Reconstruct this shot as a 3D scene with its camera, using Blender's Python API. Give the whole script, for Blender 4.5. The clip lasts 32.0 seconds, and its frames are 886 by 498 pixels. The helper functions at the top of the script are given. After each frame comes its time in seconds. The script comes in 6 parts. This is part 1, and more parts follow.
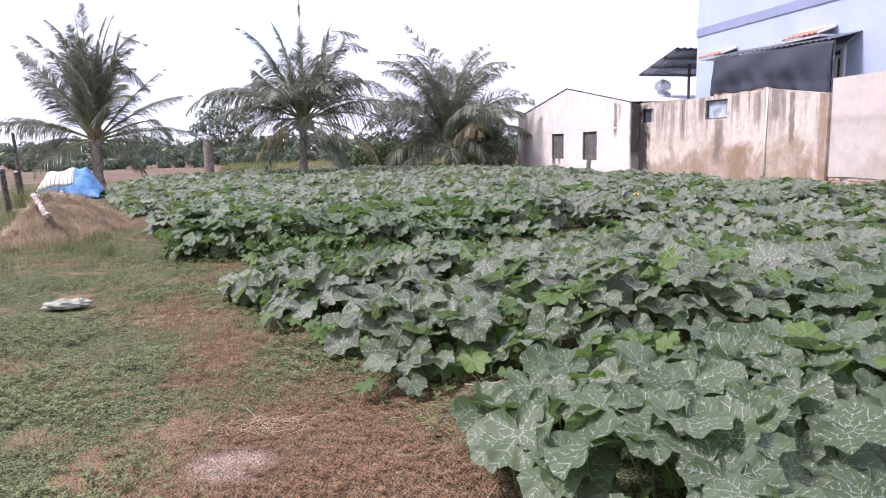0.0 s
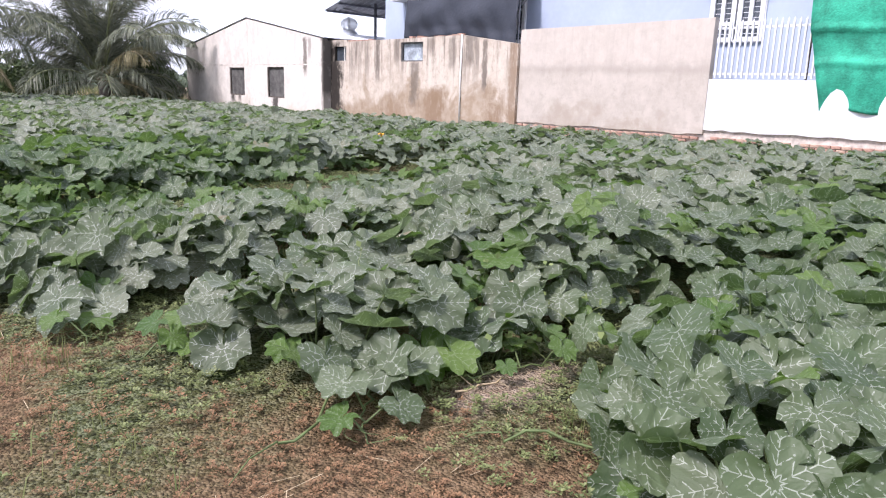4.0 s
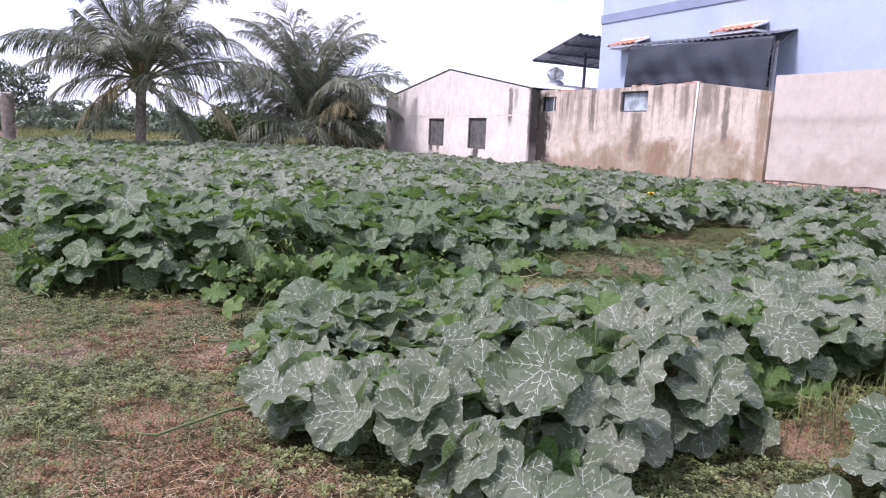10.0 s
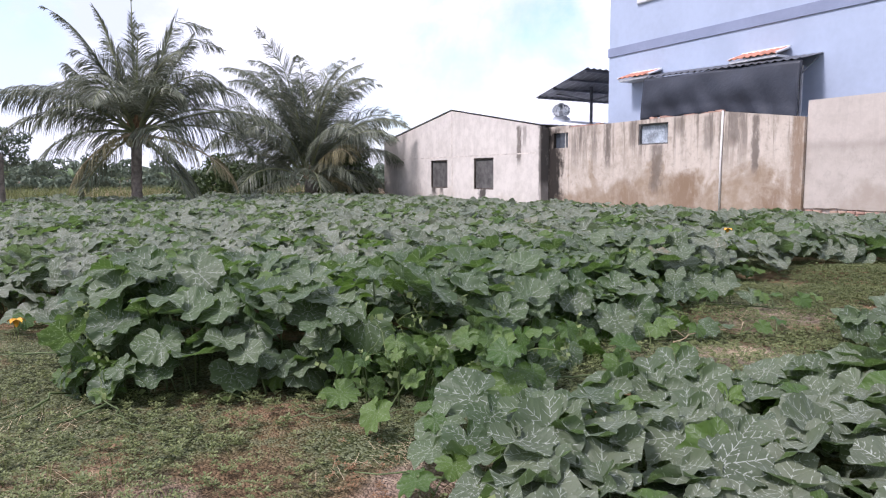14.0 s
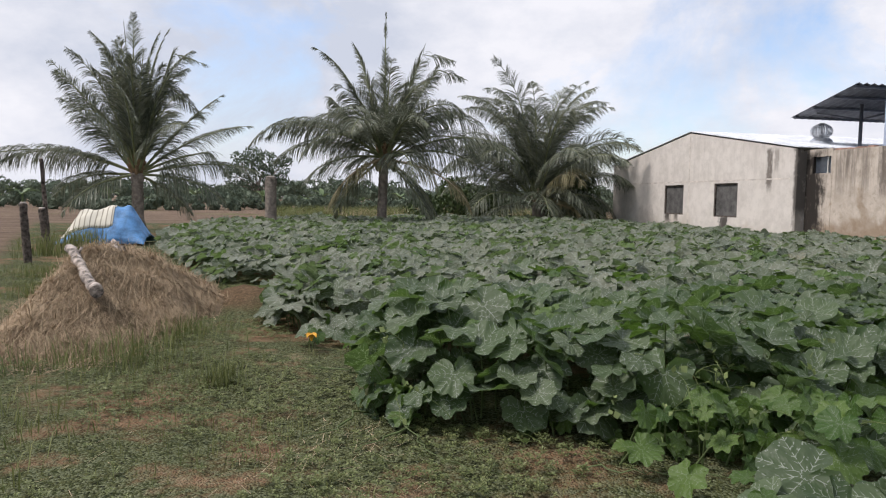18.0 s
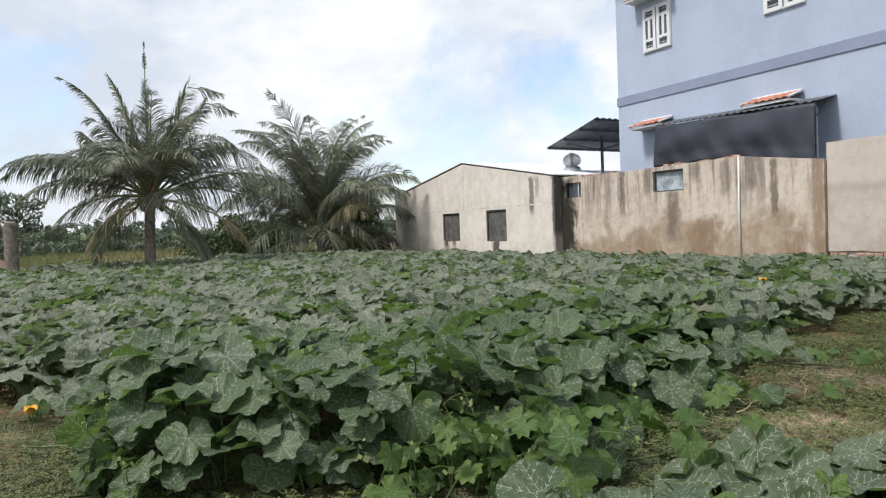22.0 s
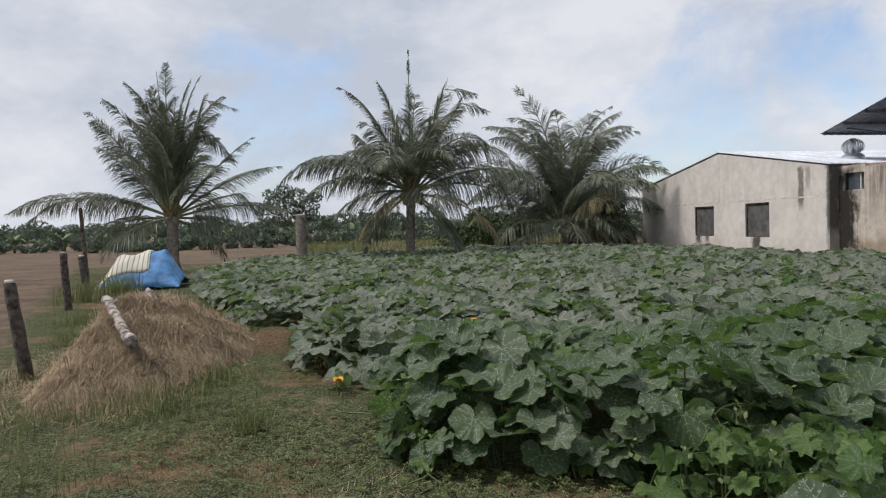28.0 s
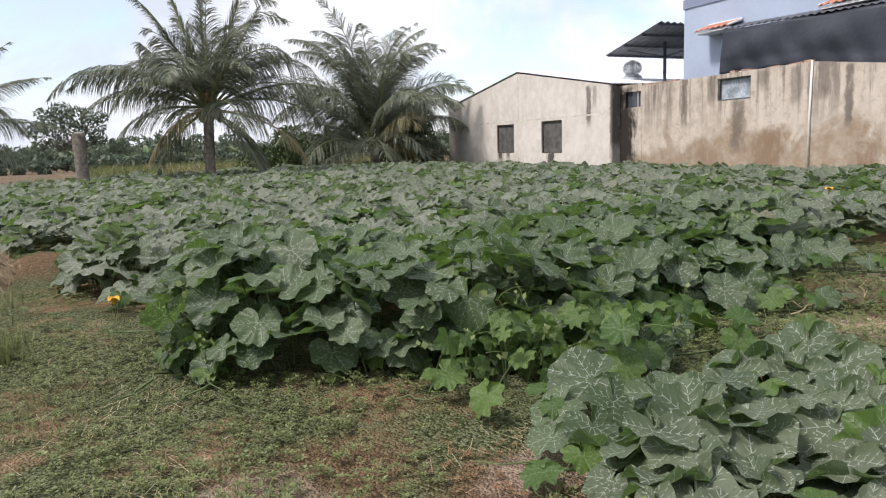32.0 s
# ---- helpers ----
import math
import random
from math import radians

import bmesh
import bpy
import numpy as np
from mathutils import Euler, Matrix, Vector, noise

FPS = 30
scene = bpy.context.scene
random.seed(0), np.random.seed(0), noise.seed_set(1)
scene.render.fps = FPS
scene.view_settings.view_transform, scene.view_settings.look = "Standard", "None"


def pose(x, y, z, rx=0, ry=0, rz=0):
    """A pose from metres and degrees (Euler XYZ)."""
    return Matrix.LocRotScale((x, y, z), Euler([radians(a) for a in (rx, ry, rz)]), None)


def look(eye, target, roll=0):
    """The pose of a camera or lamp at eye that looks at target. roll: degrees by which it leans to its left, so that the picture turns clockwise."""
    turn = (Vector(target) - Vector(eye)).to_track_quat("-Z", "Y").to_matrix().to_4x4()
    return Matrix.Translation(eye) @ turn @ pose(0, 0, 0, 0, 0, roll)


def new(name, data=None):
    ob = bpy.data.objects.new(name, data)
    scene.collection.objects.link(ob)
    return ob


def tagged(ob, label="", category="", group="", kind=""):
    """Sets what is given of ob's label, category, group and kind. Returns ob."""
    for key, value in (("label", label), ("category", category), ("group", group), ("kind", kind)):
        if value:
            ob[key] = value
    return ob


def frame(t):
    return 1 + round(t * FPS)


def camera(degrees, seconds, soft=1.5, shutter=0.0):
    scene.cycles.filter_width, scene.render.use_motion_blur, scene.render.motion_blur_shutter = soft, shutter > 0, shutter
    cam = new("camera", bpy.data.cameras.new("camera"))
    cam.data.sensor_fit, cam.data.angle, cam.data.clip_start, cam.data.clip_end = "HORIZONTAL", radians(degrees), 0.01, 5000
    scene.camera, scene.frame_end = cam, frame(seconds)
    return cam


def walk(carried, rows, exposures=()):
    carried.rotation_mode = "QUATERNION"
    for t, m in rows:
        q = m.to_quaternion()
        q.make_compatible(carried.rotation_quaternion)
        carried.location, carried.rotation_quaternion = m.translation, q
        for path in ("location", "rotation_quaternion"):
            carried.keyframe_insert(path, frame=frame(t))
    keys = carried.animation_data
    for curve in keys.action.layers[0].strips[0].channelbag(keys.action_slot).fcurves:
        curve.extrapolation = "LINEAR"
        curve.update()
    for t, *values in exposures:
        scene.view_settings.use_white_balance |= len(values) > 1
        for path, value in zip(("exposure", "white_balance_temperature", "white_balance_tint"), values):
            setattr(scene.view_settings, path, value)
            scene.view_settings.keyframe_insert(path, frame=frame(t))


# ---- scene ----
cam = camera(66.11, 32.0, soft=1.15)
# seconds, eye, yaw, pitch, roll
ROWS = [
    (0, 0.618, -0.251, 1.450, -15.12, -8.54, 1.23),
    (0.5, 0.456, 0.048, 1.422, -17.85, -8.99, -0.97),
    (1, 0.319, 0.337, 1.377, -21.50, -7.18, 0.77),
    (1.5, 0.169, 0.589, 1.336, -24.27, -11.67, 0.28),
    (2, 0.076, 0.801, 1.307, -28.09, -14.61, -0.84),
    (2.5, -0.040, 1.080, 1.296, -35.89, -14.79, -0.47),
    (3, -0.114, 1.256, 1.326, -40.27, -14.95, -0.13),
    (3.5, -0.169, 1.441, 1.318, -43.47, -14.24, -1.99),
    (5.5, -0.201, 2.202, 1.184, -42.44, -8.35, -0.87),
    (6, -0.240, 2.406, 1.178, -42.31, -8.01, 0.17),
    (6.5, -0.299, 2.553, 1.194, -40.33, -9.93, -0.39),
    (7, -0.323, 2.683, 1.171, -38.48, -11.63, -1.60),
    (7.5, -0.315, 2.904, 1.151, -36.26, -11.69, 0.37),
    (8, -0.314, 3.085, 1.183, -33.17, -12.57, -0.54),
    (8.5, -0.345, 3.276, 1.191, -30.53, -12.09, -2.29),
    (9, -0.363, 3.536, 1.189, -32.19, -9.49, -2.01),
    (9.5, -0.435, 3.737, 1.225, -31.53, -9.65, -1.17),
    (10, -0.490, 3.942, 1.228, -30.17, -9.51, -2.29),
    (10.5, -0.508, 4.148, 1.223, -30.47, -8.89, -1.69),
    (11, -0.531, 4.360, 1.235, -31.38, -7.00, 0.46),
    (11.5, -0.579, 4.529, 1.233, -31.68, -7.63, -1.37),
    (12, -0.623, 4.743, 1.213, -33.13, -7.81, -1.63),
    (12.5, -0.688, 4.929, 1.226, -35.95, -7.75, 0.29),
    (13, -0.746, 5.078, 1.224, -36.22, -6.44, -1.12),
    (13.5, -0.798, 5.220, 1.215, -34.20, -7.37, -2.08),
    (14, -0.856, 5.385, 1.215, -31.85, -6.02, 0.23),
    (14.5, -0.894, 5.504, 1.214, -30.15, -6.51, 1.45),
    (15, -0.949, 5.610, 1.200, -26.95, -8.10, -0.56),
    (15.5, -1.004, 5.669, 1.223, -24.20, -8.14, 0.37),
    (17.5, -1.215, 5.671, 1.308, -13.63, -4.07, -0.40),
    (18, -1.204, 5.665, 1.303, -13.69, -4.26, -0.64),
    (18.5, -1.183, 5.660, 1.294, -14.63, -4.27, -0.56),
    (19, -1.131, 5.663, 1.266, -16.98, -5.59, -0.11),
    (19.5, -1.076, 5.676, 1.253, -19.68, -6.19, 0.53),
    (20, -1.029, 5.673, 1.249, -22.17, -6.13, 1.63),
    (20.5, -0.995, 5.683, 1.246, -23.87, -5.85, 2.46),
    (21, -0.945, 5.684, 1.245, -26.13, -5.54, 2.78),
    (21.5, -0.896, 5.695, 1.269, -29.16, -3.93, 2.59),
    (22, -0.871, 5.734, 1.317, -31.19, -1.73, 2.14),
    (22.5, -0.863, 5.729, 1.354, -31.05, -0.72, 2.86),
    (23, -0.879, 5.721, 1.374, -30.14, -0.09, 2.73),
    (23.5, -0.899, 5.706, 1.380, -29.27, 0.49, 2.59),
    (24, -0.932, 5.651, 1.383, -28.72, 0.22, 2.55),
    (24.5, -0.962, 5.658, 1.388, -25.87, -0.28, 2.78),
    (25, -1.051, 5.600, 1.414, -20.24, -0.55, 3.10),
    (25.5, -1.081, 5.579, 1.430, -15.93, -0.90, 2.99),
    (26, -1.110, 5.568, 1.437, -13.85, -0.51, 2.29),
    (26.5, -1.118, 5.584, 1.434, -12.33, -0.18, 1.84),
    (28.5, -1.135, 5.558, 1.404, -11.14, -2.59, 1.56),
    (29, -1.119, 5.590, 1.390, -11.38, -3.24, 1.73),
    (29.5, -1.113, 5.591, 1.375, -12.30, -4.08, 2.00),
    (30, -1.088, 5.605, 1.360, -14.20, -4.97, 2.31),
    (30.5, -1.057, 5.622, 1.346, -15.87, -5.29, 2.32),
    (31, -1.034, 5.601, 1.327, -18.38, -6.64, 2.24),
    (31.5, -0.983, 5.647, 1.270, -22.10, -8.53, 1.80),
    (32, -0.934, 5.668, 1.230, -26.75, -8.76, 2.10),
]
walk(cam, [(t, pose(x, y, z, 90 + pitch, roll, yaw)) for t, x, y, z, yaw, pitch, roll in ROWS],
     exposures=[(0.0, 1.00, 5950, 29), (1.0, 0.77, 5900, 29), (2.0, 0.68, 6000, 23), (3.0, 1.13, 6050, 22), (6.0, 0.60, 6000, 25), (7.0, 0.54, 6100, 21), (8.0, 0.92, 6100, 24), (9.0, 1.02, 5900, 27), (10.0, 0.86, 5850, 30), (11.0, 0.74, 5850, 30), (12.0, 0.68, 5850, 30), (13.0, 0.65, 5950, 24), (14.0, 0.63, 5950, 23), (15.5, 0.47, 6050, 19), (18.0, 0.12, 6350, 15), (21.0, 0.24, 6350, 9), (22.0, 0.30, 6400, 10), (23.0, 0.04, 6150, 8), (24.0, -0.07, 6000, 9), (25.0, -0.09, 6100, 10), (26.0, -0.13, 6150, 13), (29.0, -0.13, 6350, 12), (31.0, 0.14, 6450, 12), (32.0, 0.44, 6400, 14)])

# ---- world and sun ----
SUN_DIR = Vector((-0.64, 0.10, 0.97)).normalized()
world = bpy.data.worlds.new("sky")
scene.world = world
world.use_nodes = True
wn, wl = world.node_tree.nodes, world.node_tree.links
for n in list(wn):
    wn.remove(n)


def wnode(kind, **kw):
    n = wn.new(kind)
    for k, v in kw.items():
        n.inputs[k].default_value = v
    return n


sky = wn.new("ShaderNodeTexSky")
sky.sky_type, sky.sun_disc = "NISHITA", False
sky.sun_elevation = math.asin(SUN_DIR.z)
sky.sun_rotation = math.atan2(SUN_DIR.x, SUN_DIR.y)
sky.air_density, sky.dust_density, sky.ozone_density = 1.0, 1.4, 1.0
skyamt = wn.new("ShaderNodeVectorMath")
skyamt.operation = "SCALE"
skyamt.inputs["Scale"].default_value = 0.185
wl.new(sky.outputs[0], skyamt.inputs[0])
co = wn.new("ShaderNodeTexCoord")
mp = wn.new("ShaderNodeMapping")
mp.inputs["Scale"].default_value = (1.0, 1.0, 1.7)
mp.inputs["Location"].default_value = (3.1, 0.4, 0.2)
wl.new(co.outputs["Generated"], mp.inputs[0])
cl1 = wnode("ShaderNodeTexNoise", Scale=2.3, Detail=8.0, Roughness=0.62, Distortion=0.35)
wl.new(mp.outputs[0], cl1.inputs["Vector"])
ramp = wn.new("ShaderNodeValToRGB")
ramp.color_ramp.elements[0].position, ramp.color_ramp.elements[1].position = 0.31, 0.48
wl.new(cl1.outputs[0], ramp.inputs[0])
cl2 = wnode("ShaderNodeTexNoise", Scale=3.4, Detail=7.0, Roughness=0.6)
wl.new(mp.outputs[0], cl2.inputs["Vector"])
shade = wn.new("ShaderNodeValToRGB")
shade.color_ramp.elements[0].position, shade.color_ramp.elements[1].position = 0.37, 0.61
shade.color_ramp.elements[0].color = (0.575, 0.622, 0.695, 1)
shade.color_ramp.elements[1].color = (0.84, 0.85, 0.865, 1)
wl.new(cl2.outputs[0], shade.inputs[0])
mixc = wn.new("ShaderNodeMix")
mixc.data_type = "RGBA"
wl.new(ramp.outputs[0], mixc.inputs["Factor"])
wl.new(skyamt.outputs[0], mixc.inputs[6])
wl.new(shade.outputs[0], mixc.inputs[7])
bg = wn.new("ShaderNodeBackground")
bg.inputs["Strength"].default_value = 1.0
wl.new(mixc.outputs[2], bg.inputs[0])
wout = wn.new("ShaderNodeOutputWorld")
wl.new(bg.outputs[0], wout.inputs[0])

sun_data = bpy.data.lights.new("sun", "SUN")
sun_data.energy, sun_data.angle, sun_data.color = 3.1, radians(10.0), (1.0, 0.95, 0.88)
sun = new("sun", sun_data)
sun.matrix_world = look(SUN_DIR * 50, (0, 0, 0))

# ---- materials ----


class Mat:
    """A node material with short helpers."""

    def __init__(self, name, rough=0.8, metal=0.0, spec=0.3):
        self.m = bpy.data.materials.new(name)
        self.m.use_nodes = True
        self.n, self.l = self.m.node_tree.nodes, self.m.node_tree.links
        self.b = self.n["Principled BSDF"]
        self.b.inputs["Roughness"].default_value = rough
        self.b.inputs["Metallic"].default_value = metal
        self.b.inputs["Specular IOR Level"].default_value = spec

    def coord(self, kind="Object"):
        return self.n.new("ShaderNodeTexCoord").outputs[kind]

    def pos(self):
        return self.n.new("ShaderNodeNewGeometry").outputs["Position"]

    def attr(self, name, out="Fac"):
        a = self.n.new("ShaderNodeAttribute")
        a.attribute_name = name
        return a.outputs[out]

    def mapped(self, vec, scale=(1, 1, 1), loc=(0, 0, 0)):
        m = self.n.new("ShaderNodeMapping")
        m.inputs["Scale"].default_value = scale
        m.inputs["Location"].default_value = loc
        self.l.new(vec, m.inputs[0])
        return m.outputs[0]

    def noise(self, vec, scale, detail=4.0, rough=0.55, dist=0.0):
        t = self.n.new("ShaderNodeTexNoise")
        t.inputs["Scale"].default_value = scale
        t.inputs["Detail"].default_value = detail
        t.inputs["Roughness"].default_value = rough
        t.inputs["Distortion"].default_value = dist
        self.l.new(vec, t.inputs["Vector"])
        return t.outputs[0]

    def voronoi(self, vec, scale, out="Distance"):
        t = self.n.new("ShaderNodeTexVoronoi")
        t.inputs["Scale"].default_value = scale
        self.l.new(vec, t.inputs["Vector"])
        return t.outputs[out]

    def step(self, v, lo, hi, a=0.0, b=1.0):
        r = self.n.new("ShaderNodeMapRange")
        r.interpolation_type = "SMOOTHSTEP"
        for k, x in zip(range(1, 5), (lo, hi, a, b)):
            r.inputs[k].default_value = x
        self.l.new(v, r.inputs[0])
        return r.outputs[0]

    def math(self, op, a, b=None):
        m = self.n.new("ShaderNodeMath")
        m.operation = op
        for k, x in enumerate((a, b)):
            if x is None:
                continue
            if isinstance(x, (int, float)):
                m.inputs[k].default_value = x
            else:
                self.l.new(x, m.inputs[k])
        return m.outputs[0]

    def mix(self, fac, a, b, mode="MIX"):
        m = self.n.new("ShaderNodeMix")
        m.data_type, m.blend_type = "RGBA", mode
        for k, x in ((0, fac), (6, a), (7, b)):
            if isinstance(x, (int, float)):
                m.inputs[k].default_value = x
            elif isinstance(x, tuple):
                m.inputs[k].default_value = (*x, 1) if len(x) == 3 else x
            else:
                self.l.new(x, m.inputs[k])
        return m.outputs[2]

    def xyz(self, vec):
        s = self.n.new("ShaderNodeSeparateXYZ")
        self.l.new(vec, s.inputs[0])
        return s.outputs

    def colour(self, c):
        if isinstance(c, tuple):
            self.b.inputs["Base Color"].default_value = (*c, 1)
        else:
            self.l.new(c, self.b.inputs["Base Color"])

    def rough(self, v):
        self.l.new(v, self.b.inputs["Roughness"])

    def bump(self, h, strength=0.4, dist=0.01):
        b = self.n.new("ShaderNodeBump")
        b.inputs["Strength"].default_value, b.inputs["Distance"].default_value = strength, dist
        self.l.new(h, b.inputs["Height"])
        self.l.new(b.outputs[0], self.b.inputs["Normal"])


def simple(name, c, rough=0.7, metal=0.0, var=0.12, scale=8.0, bump=0.15, bdist=0.004, spec=0.3):
    """A plain surface with two scales of wear."""
    m = Mat(name, rough, metal, spec)
    v = m.coord()
    a, b = m.noise(v, scale, 6), m.noise(v, scale * 9, 3)
    dark, lite = tuple(x * (1 - 1.6 * var) for x in c), tuple(min(1, x * (1 + var)) for x in c)
    k = m.math("ADD", m.math("MULTIPLY", a, 0.7), m.math("MULTIPLY", b, 0.3))
    m.colour(m.mix(m.step(k, 0.32, 0.68), dark, lite))
    m.bump(b, bump, bdist)
    return m.m


def leaf_material(name, joined, young=False):
    """Pumpkin leaf: blue-green blade with silvery broken marks along the veins."""
    m = Mat(name, 0.50, 0.0, 0.34)
    lp, ap = m.attr("lp", "Vector"), m.attr("ap", "Vector")
    along, perp, _ = m.xyz(ap)
    if joined:
        rnd = m.n.new("ShaderNodeNewGeometry").outputs["Random Per Island"]
    else:
        rnd = m.n.new("ShaderNodeObjectInfo").outputs["Random"]
    off = m.n.new("ShaderNodeVectorMath")
    off.operation = "ADD"
    cmb = m.n.new("ShaderNodeCombineXYZ")
    m.l.new(m.math("MULTIPLY", rnd, 37.0), cmb.inputs[2])
    m.l.new(lp, off.inputs[0])
    m.l.new(cmb.outputs[0], off.inputs[1])
    v = off.outputs[0]
    soft = m.noise(v, 3.0, 3)
    px, py, _ = m.xyz(m.pos())
    patch = m.math("ADD", m.math("MULTIPLY", m.noise(m.pos(), 0.55, 2), 0.6), m.math("MULTIPLY", m.noise(m.pos(), 2.1, 2), 0.4))
    lush = m.math("MAXIMUM", m.math("MULTIPLY", m.math("MULTIPLY", m.step(py, 6.5, 8.0, 0.25, 0.84), m.step(py, 11.4, 12.0, 1.0, 0.0)), m.step(px, 4.0, 6.0, 1.0, 0.2)), m.step(patch, 0.50, 0.66, 0.0, 0.75))
    lush = m.math("MAXIMUM", lush, m.step(py, 3.2, 4.8, 0.72, 0.0))
    lush = m.math("MULTIPLY", lush, m.step(m.math("FRACT", m.math("MULTIPLY", rnd, 7.7)), 0.0, 0.6, 0.72, 1.0))
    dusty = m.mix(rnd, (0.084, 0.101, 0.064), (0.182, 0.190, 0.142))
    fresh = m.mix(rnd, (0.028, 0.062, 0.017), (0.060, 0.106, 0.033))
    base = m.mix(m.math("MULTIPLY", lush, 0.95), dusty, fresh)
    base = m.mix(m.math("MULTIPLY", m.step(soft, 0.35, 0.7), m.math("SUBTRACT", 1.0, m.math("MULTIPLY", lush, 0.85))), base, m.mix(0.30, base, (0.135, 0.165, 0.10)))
    if young:
        base = m.mix(rnd, (0.040, 0.088, 0.014), (0.100, 0.160, 0.034))
    else:
        dry = m.step(m.math("FRACT", m.math("MULTIPLY", rnd, 29.3)), 0.993, 0.996)
        base = m.mix(m.math("MULTIPLY", dry, m.step(soft, 0.42, 0.6)), base, (0.20, 0.17, 0.105))
    flecks, breaks = m.noise(v, 24.0, 2, 0.5), m.noise(v, 8.0, 2, 0.5)
    wob = m.math("MULTIPLY", m.math("SUBTRACT", breaks, 0.5), 0.10)
    dash = m.math("FRACT", m.math("ADD", m.math("MULTIPLY", along, 7.0), m.math("ADD", m.math("MULTIPLY", breaks, 2.2), m.math("MULTIPLY", rnd, 5.0))))
    main = m.math("MULTIPLY", m.step(m.math("SUBTRACT", perp, m.math("MULTIPLY", flecks, 0.007)), 0.000, 0.004, 1.0, 0.0), m.step(dash, 0.26, 0.36))
    main = m.math("MULTIPLY", main, m.step(along, 0.04, 0.10))
    q = m.math("FRACT", m.math("MULTIPLY", m.math("ADD", m.math("SUBTRACT", along, m.math("MULTIPLY", perp, 0.85)), wob), 8.5))
    qa = m.math("ABSOLUTE", m.math("SUBTRACT", q, 0.5))
    dash2 = m.math("FRACT", m.math("ADD", m.math("MULTIPLY", perp, 11.0), m.math("MULTIPLY", flecks, 1.6)))
    side = m.math("MULTIPLY", m.step(qa, 0.04, 0.09, 1.0, 0.0), m.step(dash2, 0.50, 0.60))
    side = m.math("MULTIPLY", side, m.step(breaks, 0.46, 0.54))
    fork = m.math("MULTIPLY", m.step(perp, 0.03, 0.075, 1.0, 0.0), m.step(qa, 0.03, 0.08, 1.0, 0.0))
    marks = m.math("MAXIMUM", m.math("MAXIMUM", main, side), m.math("MULTIPLY", fork, m.step(flecks, 0.36, 0.48)))
    pucker = m.math("ADD", m.step(perp, 0.0, 0.09), m.math("MULTIPLY", m.step(qa, 0.0, 0.3), 0.14))
    dots = m.math("MULTIPLY", m.step(m.voronoi(v, 12.0), 0.13, 0.20, 1.0, 0.0), m.step(breaks, 0.46, 0.56))
    marks = m.math("MAXIMUM", marks, m.math("MULTIPLY", dots, 0.7))
    marks = m.math("MULTIPLY", marks, m.math("SUBTRACT", 0.20 if young else 0.76, m.math("MULTIPLY", lush, 0.0 if young else 0.36)))
    col = m.mix(marks, base, (0.54, 0.58, 0.49))
    m.colour(col)
    if young:
        m.b.inputs["Sheen Weight"].default_value = 0.10
    else:
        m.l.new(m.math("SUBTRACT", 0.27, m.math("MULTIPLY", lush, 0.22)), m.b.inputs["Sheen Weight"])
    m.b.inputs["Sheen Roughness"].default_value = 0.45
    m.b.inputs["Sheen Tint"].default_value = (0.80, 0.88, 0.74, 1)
    m.bump(m.math("ADD", pucker, m.math("MULTIPLY", m.noise(v, 22.0, 2), 0.4)), 0.5, 0.014)
    tr = m.n.new("ShaderNodeBsdfTranslucent")
    m.l.new(m.mix(0.5, col, (0.16, 0.30, 0.03)), tr.inputs[0])
    ms = m.n.new("ShaderNodeMixShader")
    ms.inputs[0].default_value = 0.34
    m.l.new(m.b.outputs[0], ms.inputs[1])
    m.l.new(tr.outputs[0], ms.inputs[2])
    m.l.new(ms.outputs[0], m.n["Material Output"].inputs[0])
    return m.m


